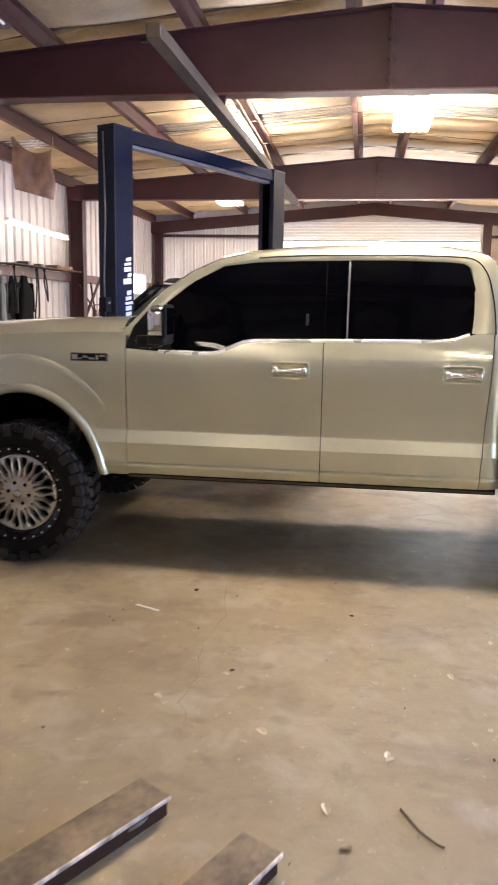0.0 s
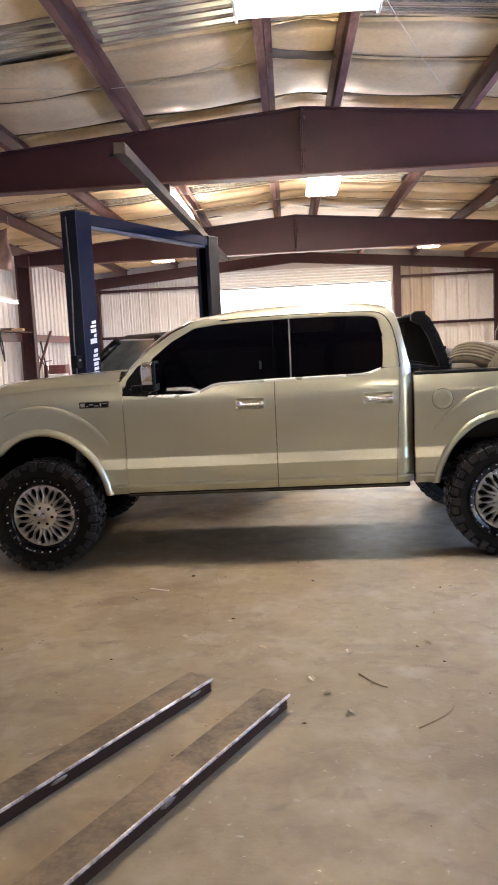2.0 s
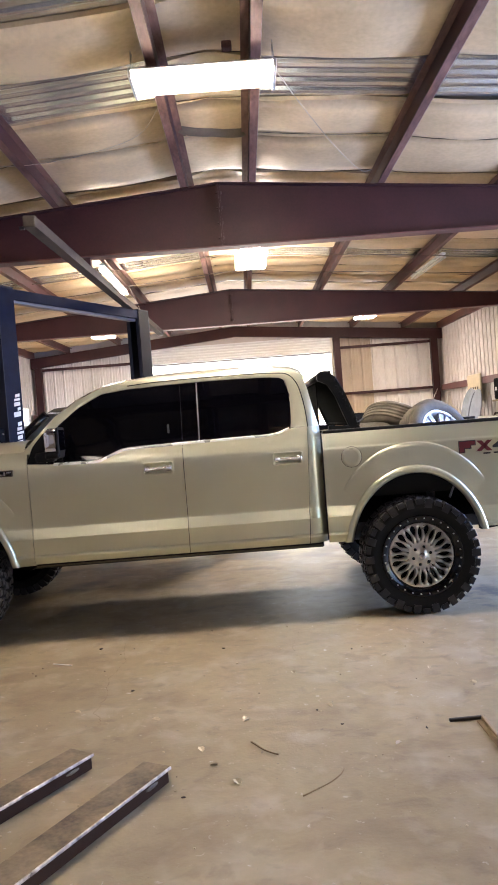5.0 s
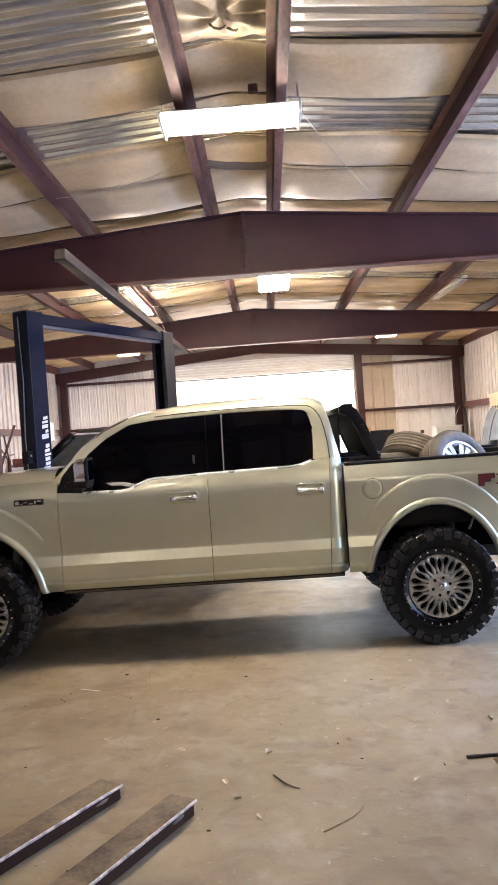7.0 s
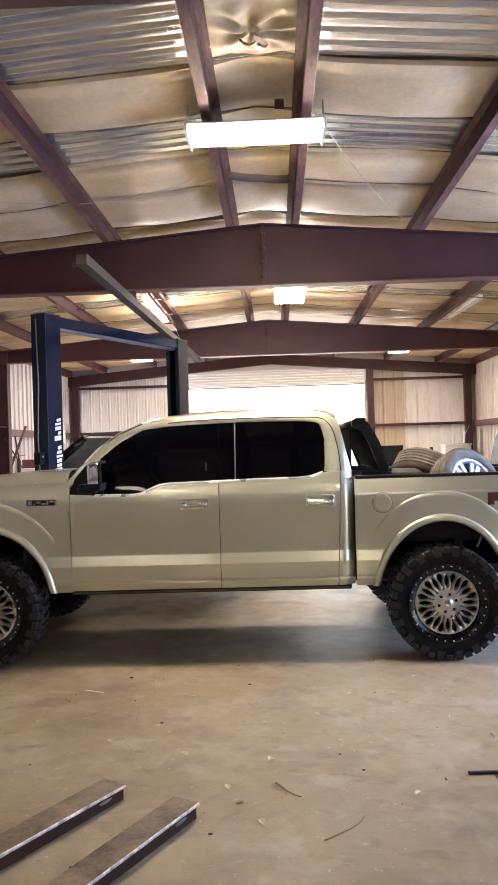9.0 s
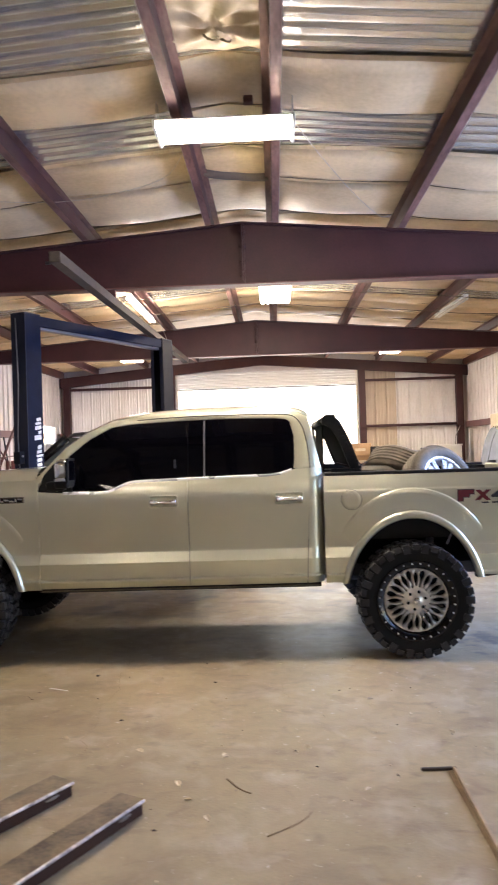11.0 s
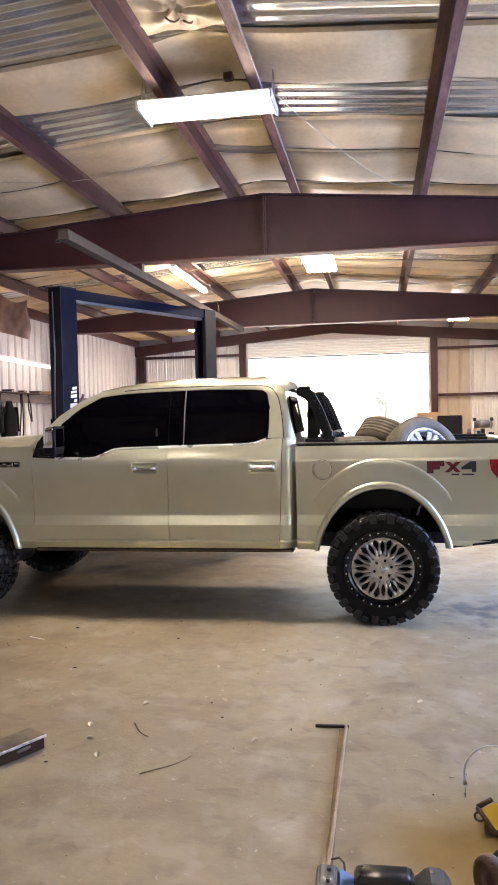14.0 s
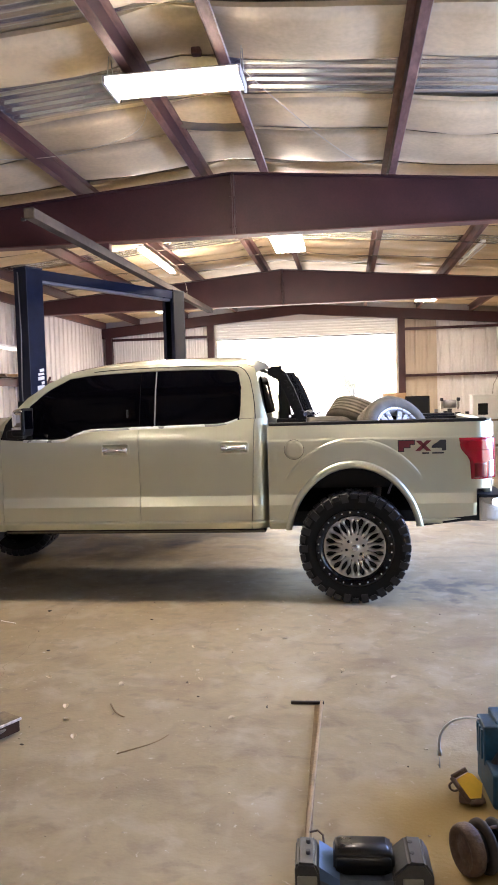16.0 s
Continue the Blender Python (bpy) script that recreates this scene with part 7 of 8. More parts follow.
# ---- right side of the shop: benches, boxes, buckets, pipes ----
bench((5.3, 19.6, 0), 0, 2.2, 0.8, 0.95, M_BROWN, M_DARKSTEEL, "brown workbench by the end wall")
bench((3.6, 19.9, 0), 0, 1.5, 0.7, 1.05, M_BROWN, M_DARKSTEEL, "brown workbench beside the roll-up doorway")
carton((3.24, 19.6, 1.38), 0.56, 0.45, 0.32, M_CARDB, "brown cardboard carton stacked on the bench", 8)
carton((3.3, 19.85, 1.05), 0.7, 0.5, 0.33, M_CARDB, "brown cardboard carton on the bench", -4)
tv = thing("black_case", (3.83, 19.4, 1.05), "black flat case standing on the bench", "case")
bm = bmesh.new()
rbox(bm, -0.32, 0.32, -0.06, 0.06, 0.0, 0.56, 0.015)
cs = part("shell", bm, M_GLOSSB, tv)
bm = bmesh.new()
rbox(bm, -0.29, 0.29, -0.064, -0.058, 0.03, 0.53, 0.002)
part("front_panel", bm, M_BLACKP, cs)
# bench machine: grinder-like lump with wheels
gr = thing("bench_grinder", (4.66, 19.3, 0.95), "grey bench grinder on the workbench", "grinder")
bm = bmesh.new()
rbox(bm, -0.12, 0.12, -0.1, 0.1, 0.0, 0.1, 0.02)
cyl(bm, (0, 0, 0.08), (0, 0, 0.3), 0.06, seg=14)
part("base", bm, M_DARKSTEEL, gr)
bm = bmesh.new()
cyl(bm, (-0.16, 0, 0.42), (0.16, 0, 0.42), 0.11, seg=20)
part("motor", bm, M_GREYSTEEL, gr)
for s in (-1, 1):
    bm = bmesh.new()
    cyl(bm, (s * 0.19, 0, 0.42), (s * 0.24, 0, 0.42), 0.13, seg=24)
    part("stone_wheel", bm, M_GALV, gr)
    bm = bmesh.new()
    rbox(bm, s * 0.215 - 0.04, s * 0.215 + 0.04, -0.15, 0.0, 0.5, 0.59, 0.02)
    part("guard", bm, M_DARKSTEEL, gr)
wm = thing("parts_washer", (5.55, 19.3, 0.95), "off-white parts washer box on the workbench", "parts washer")
bm = bmesh.new()
rbox(bm, -0.34, 0.34, -0.25, 0.25, 0.0, 0.62, 0.02)
wb = part("tank", bm, M_WHITE, wm)
bm = bmesh.new()
rbox(bm, -0.2, 0.05, -0.262, -0.24, 0.12, 0.42, 0.01)
part("recess", bm, M_BLACKP, wb)
bm = bmesh.new()
rbox(bm, -0.36, 0.36, -0.27, 0.27, 0.62, 0.66, 0.01)
part("lid", bm, M_WHITE, wm)
bm = bmesh.new()
tube(bm, [(0.2, -0.1, 0.66), (0.22, -0.1, 0.9), (0.36, -0.05, 1.15)], 0.012, 8)
part("spout", bm, M_GALV, wm)
rnd = random.Random(8)
for k in range(7):
    tin((4.4 + 0.27 * k + rnd.uniform(-0.05, 0.05), 19.75 + rnd.uniform(-0.1, 0.1), 0.95), rnd.uniform(0.05, 0.1), rnd.uniform(0.15, 0.35), rnd.choice(mats), "grimy workshop can on the bench")
# sign board on the side wall
sign = thing("wall_notice", (6.62, 18.3, 1.68), "yellowed notice board on the side wall", "notice")
bm = bmesh.new()
rbox(bm, -0.02, 0.02, -0.55, 0.55, 0.0, 0.68, 0.008)
sb = part("board", bm, M_PAPER, sign)
bm = bmesh.new()
for k in range(4):
    box(bm, -0.024, -0.018, -0.36 + 0.19 * k, -0.26 + 0.19 * k, 0.30, 0.36)
part("writing_bars", bm, M_DARKBIT, sb)
# long bench with dark cabinets and clutter by the side wall
bench((6.05, 13.6, 0), 90, 5.0, 0.9, 0.92, M_GREASE, M_GREASE, "dark steel workbench crowded with parts along the side wall")


def cabinet(at, sx, sy, sz, material, label, doors=2, turn=0):
    c = thing("tool_cabinet", at, label, "cabinet", "tool cabinets", turn=turn)
    bm = bmesh.new()
    rbox(bm, -sx / 2, sx / 2, -sy / 2, sy / 2, 0, sz, 0.012)
    body = part("body", bm, material, c)
    for k in range(doors):
        bm = bmesh.new()
        w = sy / doors
        rbox(bm, -sx / 2 - 0.016, -sx / 2 + 0.004, -sy / 2 + w * k + 0.01, -sy / 2 + w * (k + 1) - 0.01, 0.02, sz - 0.02, 0.005)
        d = part("door", bm, material, body)
        bm = bmesh.new()
        rbox(bm, -sx / 2 - 0.035, -sx / 2 - 0.012, -sy / 2 + w * k + w * 0.8, -sy / 2 + w * k + w * 0.86, sz * 0.42, sz * 0.58, 0.004)
        part("handle", bm, M_GALV, d)
    return c


cabinet((6.2, 13.75, 1.66), 0.5, 1.9, 0.44, M_WELL, "black wall cabinet above the bench", 2)
shelf_bm = bmesh.new()
box(shelf_bm, 5.9, 6.5, 12.75, 14.75, 1.62, 1.66)
for y in (12.85, 14.6):
    box(shelf_bm, 6.0, 6.5, y - 0.02, y + 0.02, 0.92, 1.62)
sole("bench_riser", shelf_bm, M_BROWN, "wooden riser carrying a cabinet on the bench", "shelf")
cabinet((5.9, 12.5, 0.92), 0.45, 0.75, 0.70, M_BLUEGREY, "blue-grey upright cabinet standing on the bench", 1)
# round-topped sheets leaning on the side wall
for k, (y, hh, ww, m) in enumerate(((16.4, 2.0, 0.42, M_GREYSTEEL), (16.75, 1.95, 0.34, M_DARKSTEEL), (17.05, 2.0, 0.36, M_GREYSTEEL), (17.5, 2.05, 0.55, M_PIPE))):
    bm = bmesh.new()
    outline = [(-ww / 2, 0.0), (ww / 2, 0.0)] + [(ww / 2 * math.cos(radians(a)), hh - 0.5 + 0.5 * math.sin(radians(a))) for a in range(0, 181, 15)]
    prism(bm, outline, -0.012, 0.012)
    bmesh.ops.transform(bm, matrix=pose(0, 0, 0.01, -14, 0, 0), verts=bm.verts)
    sole("leaning_sheet", bm, m, "grey round-topped metal sheet leaning on the side wall" if k < 3 else "dull grey broad round-topped sheet leaning on the side wall", "metal sheet", "leaning sheets", at=(5.72 + 0.05 * k, y, 0), turn=-72)
rnd = random.Random(91)
for k in range(16):
    tin((5.62 + rnd.uniform(-0.1, 0.35), 11.35 + 0.2 * k + rnd.uniform(-0.05, 0.05), 0.92), rnd.uniform(0.05, 0.11), rnd.uniform(0.1, 0.42), rnd.choice([M_GREASE, M_BLACKP, M_POSTGREY, M_RUST, M_BLUEGREY, M_GREASE]), "grimy workshop can among the clutter on the bench")
rnd = random.Random(77)
for k in range(22):
    y = 11.3 + 0.215 * k
    x = 5.75 + rnd.uniform(-0.08, 0.12)
    if k % 3:
        tin((x, y, 0.92), rnd.uniform(0.05, 0.1), rnd.uniform(0.12, 0.34), rnd.choice([M_GREASE, M_RUST, M_POSTGREY, M_BLUEGREY, M_BLACKP, M_TOOLGREY]), "grimy workshop can on the crowded bench")
    else:
        carton((x, y, 0.92), 0.2, 0.18, rnd.uniform(0.1, 0.3), rnd.choice([M_RUST, M_GREASE, M_BLUE, M_BLUEGREY]), "small grimy parts box on the crowded bench", rnd.uniform(-20, 20), "parts_box")
for k in range(4):
    cabinet((6.1, 11.75 + 1.22 * k, 0.0), 0.62, 1.16, 0.86, M_GREASE, "dark steel cabinet under the crowded bench", 2)
bm = bmesh.new()
rbox(bm, 6.46, 6.49, 11.15, 16.05, 0.93, 2.08, 0.004)
sole("backboard", bm, M_BLACKP, "dark greasy board behind the crowded bench", "board")



def bucket(at, r, h, label, lid=True):
    b = thing("bucket", at, label, "bucket", "white buckets")
    bm = bmesh.new()
    lathe(bm, [(0, 0), (r * 0.88, 0), (r * 0.9, 0.01), (r * 0.985, h * 0.8), (r * 1.03, h * 0.81), (r * 1.03, h * 0.84), (r * 0.99, h * 0.85), (r, h * 0.95), (r * 1.04, h * 0.955), (r * 1.04, h), (0, h)], 36)
    bmesh.ops.rotate(bm, verts=bm.verts, cent=(0, 0, 0), matrix=Matrix.Rotation(radians(90), 3, "X"))
    body = part("shell", bm, M_BUCKET, b)
    bm = bmesh.new()
    tube(bm, [(r * math.cos(a) * 1.03, -r * 1.03 * abs(math.sin(a)) , h * (0.83 - 0.35 * math.sin(a))) for a in spread(0, math.pi, 14)], 0.004, 6)
    part("bail", bm, M_GALV, b)
    bm = bmesh.new()
    box(bm, -0.05, 0.05, -r * 0.99 - 0.004, -r * 0.9, h * 0.35, h * 0.55)
    part("print_patch", bm, M_DECAL if r > 0.17 else M_DARKBIT, body)
    return b


bucket((4.92, 9.95, 0.0), 0.20, 0.40, "white plastic bucket on the floor, carrying another")
bucket((4.90, 9.97, 0.40), 0.165, 0.38, "white plastic bucket stacked on another")
tub = thing("cream_tub", (4.66, 10.25, 0.0), "cream plastic tub on the floor", "tub")
bm = bmesh.new()
rbox(bm, -0.17, 0.17, -0.2, 0.2, 0, 0.42, 0.03, 3)
part("shell", bm, M_CREAM, tub)
bm = bmesh.new()
rbox(bm, -0.185, 0.185, -0.215, 0.215, 0.42, 0.45, 0.01)
part("lid", bm, M_CREAM, tub)
bucket((5.32, 9.75, 0.0), 0.12, 0.26, "small white plastic bucket on the floor")
# leaning boards and pipes in front of the bench
for k, (x, y, w, h, m, lean) in enumerate(((5.12, 9.62, 0.035, 2.3, M_PIPE, 3), (5.26, 10.15, 0.20, 1.85, M_PALEBLUE, 4), (5.30, 9.66, 0.05, 2.4, M_PIPE, 3), (5.56, 10.2, 0.30, 2.25, M_PALEBLUE, 5), (5.70, 10.05, 0.10, 2.5, M_PIPE, 6), (5.92, 10.1, 0.3, 2.4, M_PALEBLUE, 6), (5.44, 9.68, 0.03, 2.35, M_PIPE, 3))):
    bm = bmesh.new()
    rbox(bm, -w / 2, w / 2, -0.015, 0.015, 0.0, h, 0.005, m=pose(0, 0, 0.004, 0, lean, 0) @ pose(0, 0, 0, -4, 0, 0))
    sole("leaning_board", bm, m, "pale blue-grey sheet leaning towards the side wall" if m is M_PALEBLUE else "thin metal strip leaning towards the side wall", "board", "leaning boards", at=(x, y, 0))
bm = bmesh.new()
for y0 in (10.3, 12.2):
    box(bm, 6.0, 6.55, y0 - 0.03, y0 + 0.03, 2.26, 2.32)
for k in range(5):
    cyl(bm, (6.1 + 0.08 * k, 9.3, 2.34 + 0.012 * k), (6.2 + 0.06 * k, 15.0, 2.345), 0.022, seg=8)
sole("pipe_rack", bm, M_PIPE, "grey pipes and rods laid on a wall rack", "pipe rack")
# dark drum behind the buckets
drum = thing("steel_drum", (4.74, 10.85, 0.0), "dark navy steel drum on the floor by the bench", "drum")
bm = bmesh.new()
lathe(bm, [(0, 0.0), (0.235, 0.0), (0.24, 0.02), (0.235, 0.04), (0.235, 0.27), (0.243, 0.285), (0.235, 0.30), (0.235, 0.55), (0.243, 0.565), (0.235, 0.58), (0.235, 0.80), (0.242, 0.83), (0.228, 0.84), (0.225, 0.82), (0, 0.82)], 32)
bmesh.ops.rotate(bm, verts=bm.verts, cent=(0, 0, 0), matrix=Matrix.Rotation(radians(90), 3, "X"))
part("shell", bm, M_BLUE, drum)
bm = bmesh.new()
cyl(bm, (0.12, 0.05, 0.82), (0.12, 0.05, 0.845), 0.03, seg=12)
part("bung", bm, M_DARKSTEEL, drum)


def machine(at, turn, seed, label):
    """A dark greasy machine part: a block with flanges, a shaft, pulleys and a pipe."""
    rnd = random.Random(seed)
    g = thing("machine_part", at, label, "machine part", "parts on the bench", turn=turn)
    w, d, h = rnd.uniform(0.26, 0.36), rnd.uniform(0.2, 0.26), rnd.uniform(0.16, 0.26)
    bm = bmesh.new()
    rbox(bm, -w / 2, w / 2, -d / 2, d / 2, 0.0, h, 0.02, 2)
    rbox(bm, -w * 0.38, w * 0.3, -d * 0.35, d * 0.35, h * 0.9, h * 1.5, 0.025, 2)
    part("block", bm, M_GREASE if seed % 2 else M_BLACKP, g)
    bm = bmesh.new()
    cyl(bm, (-w * 0.75, 0, h * 0.6), (w * 0.7, 0, h * 0.6), 0.03, seg=12)
    part("shaft", bm, M_GREYSTEEL, g)
    for x in (-w * 0.68, w * 0.62):
        bm = bmesh.new()
        cyl(bm, (x - 0.02, 0, h * 0.6), (x + 0.02, 0, h * 0.6), rnd.uniform(0.07, 0.12), seg=18)
        part("pulley", bm, M_GREASE, g)
    bm = bmesh.new()
    tube(bm, [(-w * 0.2, 0, h * 1.45), (-w * 0.1, -0.03, h * 2.1), (w * 0.25, -0.05, h * 2.2), (w * 0.4, -0.04, h * 1.7)], 0.022, 8)
    part("pipe", bm, M_OLDGALV, g)
    return g


for k in range(6):
    machine((5.78, 11.45 + 0.62 * k, 0.92), 20 + 37 * k, 50 + k, "dark greasy machine part on the crowded bench")

# metal offcuts leaning in the far corner
for k in range(6):
    bm = bmesh.new()
    rbox(bm, -0.05, 0.05, -0.01, 0.01, 0, 2.0 - 0.12 * k, 0.004, m=pose(0, 0, 0.003, -7, 5 + 2 * k, 0))
    sole("metal_offcut", bm, M_GREYSTEEL if k % 2 else M_GALV, "grey metal offcut leaning in the corner", "metal strip", "leaning offcuts", at=(5.95 - 0.02 * k, 18.3 + 0.13 * k, 0), turn=20)

# ---- foreground: two steel channels on the floor ----


def channel(tip, tail, w, h, label):
    """A length of C-channel lying on its legs, its tip towards the truck."""
    tip, tail = Vector((*tip, 0)), Vector((*tail, 0))
    d = tail - tip
    turn = math.degrees(math.atan2(d.y, d.x))
    c = thing("steel_channel", tip, label, "steel channel", "steel channels", turn=turn)
    L = d.length
    t = 0.007
    bm = bmesh.new()
    rbox(bm, 0, L, -w / 2, w / 2, h - t, h, 0.0025)
    web = part("web", bm, M_RAWSTEEL, c)
    # set-back leg gets darker steel: the recess shade is in its colour
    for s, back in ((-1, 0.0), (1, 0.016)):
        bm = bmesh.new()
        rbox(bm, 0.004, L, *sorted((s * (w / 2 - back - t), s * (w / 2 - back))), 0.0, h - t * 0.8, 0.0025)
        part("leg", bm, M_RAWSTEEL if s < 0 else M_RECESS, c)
    bm = bmesh.new()
    rbox(bm, 0.002, L, w / 2 - 0.006, w / 2 + 0.0015, h - 0.013, h + 0.001, 0.003)
    part("worn_edge", bm, M_STEELEDGE, web, "bright worn edge")
    rnd = random.Random(int(L * 1000))
    for x in (0.13, 0.9 + 0.3 * rnd.random()):
        bm = bmesh.new()
        bmesh.ops.create_icosphere(bm, subdivisions=2, radius=1.0)
        a, b = rnd.uniform(0.03, 0.045), h * rnd.uniform(0.12, 0.18)
        for v in bm.verts:
            k = 1 + 0.35 * noise.noise(v.co * 2 + Vector((x * 9, 0, 0)))
            v.co = Vector((x + v.co.x * a * k, w / 2 - 0.016 + v.co.y * 0.006, h * 0.5 + v.co.z * b * k))
        part("weld_lump", bm, M_RAWSTEEL, c, "lumpy weld")
    return c


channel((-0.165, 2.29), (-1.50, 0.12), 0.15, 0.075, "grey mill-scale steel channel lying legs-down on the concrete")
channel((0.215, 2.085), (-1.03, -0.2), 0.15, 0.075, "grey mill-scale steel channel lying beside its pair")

# floor litter, each where it lies
litter = [(0.39, 2.37), (0.46, 2.19), (0.57, 2.0), (1.33, 2.27), (0.61, 2.69), (1.06, 2.81), (0.12, 2.8), (0.60, 2.72), (1.72, 3.3), (1.9, 3.0), (2.2, 2.9), (-0.35, 3.0), (0.9, 3.4), (1.5, 3.6)]
for k, (x, y) in enumerate(litter):
    rnd = random.Random(k)
    bm = bmesh.new()
    n = 8
    L = rnd.uniform(0.018, 0.034)
    c = [bm.verts.new((math.cos(6.283 * i / n) * L, math.sin(6.283 * i / n) * L * 0.5, 0.004 + 0.008 * abs(math.sin(6.283 * i / n)) * rnd.uniform(0.6, 1.3))) for i in range(n)]
    mid = bm.verts.new((0, 0, 0.003))
    for i in range(n):
        bm.faces.new((c[i], c[(i + 1) % n], mid))
    ex = bmesh.ops.extrude_face_region(bm, geom=bm.faces[:])
    bmesh.ops.translate(bm, verts=[g for g in ex["geom"] if isinstance(g, bmesh.types.BMVert)], vec=(0, 0, -0.002))
    sole("dry_leaf", bm, M_LEAF, "small curled dry leaf on the concrete", "leaf", "dry leaves", at=(x, y, 0.0), turn=rnd.uniform(0, 180))
for k, (x, y, L) in enumerate(((0.34, 1.9, 0.011), (-0.08, 3.29, 0.013), (-0.45, 4.25, 0.018), (0.99, 2.76, 0.010), (1.5, 2.42, 0.009), (0.45, 4.03, 0.014))):
    bm = bmesh.new()
    bmesh.ops.create_icosphere(bm, subdivisions=2, radius=L)
    for v in bm.verts:
        v.co = Vector((v.co.x, v.co.y * 0.6, max(0.0, v.co.z * 0.3 + 0.25 * L))) * (1 + 0.4 * noise.noise(v.co * 60))
    sole("dirt_clod", bm, M_DARKBIT, "small dark clod of dirt on the concrete", "debris", "floor debris", at=(x, y, 0.0), turn=30 * k)


def twig(pts, r, label, material=M_BROWN):
    bm = bmesh.new()
    tube(bm, curve(pts, 4), r, 7, 0.6)
    sole("twig", bm, material, label, "twig", "twigs")


twig([(0.635, 2.41, 0.004), (0.66, 2.36, 0.008), (0.69, 2.31, 0.006), (0.735, 2.255, 0.008), (0.76, 2.245, 0.005)], 0.0055, "short brown twig on the concrete")
twig([(0.845, 1.83, 0.004), (0.90, 1.87, 0.006), (0.97, 1.93, 0.005), (1.02, 1.99, 0.006), (1.045, 2.05, 0.004)], 0.0035, "thin bent wire on the concrete")
bm = bmesh.new()
rbox(bm, -0.08, 0.08, -0.006, 0.006, 0.0, 0.004, 0.0015)
sole("paper_strip", bm, M_WHITE, "white paper strip on the concrete", "paper", at=(-0.66, 3.94, 0.0), turn=-24)

# loose grit and paint chips scattered over the slab
for seed, count, m, name, label, size in ((5, 80, M_LEAF, "pale_chips", "pale paint chips and grit scattered on the concrete", (0.004, 0.013)), (6, 45, M_DARKBIT, "dark_grit", "dark grit scattered on the concrete", (0.003, 0.009))):
    rnd = random.Random(seed)
    bm = bmesh.new()
    for k in range(count):
        x, y = rnd.gauss(0.7, 1.6), rnd.uniform(0.4, 4.6)
        L, a = rnd.uniform(*size), rnd.uniform(0, 6.28)
        if rnd.random() < 0.75:
            L *= 0.6
        n = 5
        top = [bm.verts.new((x + L * math.cos(a + 6.283 * i / n) * rnd.uniform(0.6, 1.2), y + 0.6 * L * math.sin(a + 6.283 * i / n) * rnd.uniform(0.6, 1.2), 0.0035 + 0.3 * L * rnd.random())) for i in range(n)]
        low = [bm.verts.new((v.co.x, v.co.y, -0.001)) for v in top]
        bm.faces.new(top)
        for i in range(n):
            bm.faces.new((top[i], low[i], low[(i + 1) % n], top[(i + 1) % n]))
    sole(name, bm, m, label, "floor debris", kind="stuff")

# L-shaped wood strip on the floor, with its dusty track
strip = thing("wood_strip", (1.79, 2.475, 0), "long tan wooden strip with a short dark crosspiece on the floor", "wood strip")
bm = bmesh.new()
d = Vector((1.76, 0.62, 0)) - Vector((1.775, 2.42, 0))
rbox(bm, -0.007, 0.008, -d.length, 0.0, 0.0, 0.022, 0.003, m=pose(0, 0, 0, 0, 0, -math.degrees(math.atan2(d.x, -d.y)) * -1))
part("long_strip", bm, M_STICK, strip)
bm = bmesh.new()
rbox(bm, -0.036, -0.008, -d.length, -0.02, 0.0, 0.007, 0.002, m=pose(0, 0, 0, 0, 0, 0.6))
part("side_strip", bm, M_BROWN, strip, "flat brown strip along it")
bm = bmesh.new()
rbox(bm, -0.165, 0.014, 0.0, 0.017, 0.0, 0.016, 0.003, m=pose(0, 0, 0, 0, 0, 2))
part("crosspiece", bm, M_DARKBIT, strip, "dark crosspiece")
bm = bmesh.new()
tube(bm, [(0.0, -1.28, 0.03), (0.03, -1.30, 0.05), (0.05, -1.33, 0.05), (0.055, -1.37, 0.03)], 0.004, 6)
part("bent_nail", bm, M_RUST, strip)

# grey and black tool head standing near the camera
tool = thing("bench_clamp", (1.985, 1.0, 0), "grey and black clamp with a light blue side", "clamp", turn=2)
for outline, x, name in (([(-0.04, 0.0), (0.045, 0.0), (0.045, 0.07), (0.03, 0.105), (-0.03, 0.108), (-0.04, 0.09)], -0.195, "jaw"), ([(-0.065, 0.0), (0.07, 0.0), (0.07, 0.075), (0.045, 0.115), (-0.01, 0.118), (-0.065, 0.07)], 0.155, "jaw")):
    bm = bmesh.new()
    prism(bm, outline, -0.12, 0.045, Matrix.Translation((x, 0, 0)))
    bmesh.ops.bevel(bm, geom=bm.edges[:], offset=0.007, segments=2, affect="EDGES")
    jaw = part(name, bm, M_TOOLGREY, tool)
    bm = bmesh.new()
    rbox(bm, x - 0.032, x + 0.035, -0.126, -0.114, 0.005, 0.065, 0.004)
    part("jaw_plate", bm, M_TOOLPALE, jaw, "pale worn face")
    for yy in (-0.06, 0.005):
        bm = bmesh.new()
        cyl(bm, (x + 0.005, yy, 0.10), (x + 0.005, yy, 0.119), 0.008, seg=10)
        part("rivet", bm, M_DARKSTEEL, jaw)
bm = bmesh.new()
prism(bm, [(-0.15, 0.0), (0.10, 0.0), (0.10, 0.06), (0.06, 0.045), (-0.09, 0.045), (-0.15, 0.075)], -0.115, 0.04)
bmesh.ops.bevel(bm, geom=bm.edges[:], offset=0.006, segments=2, affect="EDGES")
body = part("bed", bm, M_BEDBLUE, tool, "dusty blue-grey bed")
bm = bmesh.new()
prism(bm, [(-0.152, 0.05), (-0.085, 0.02), (-0.085, 0.052), (-0.152, 0.095)], -0.117, 0.042)
part("blue_side", bm, M_LIGHTBLUE, body, "light blue painted side")
bm = bmesh.new()
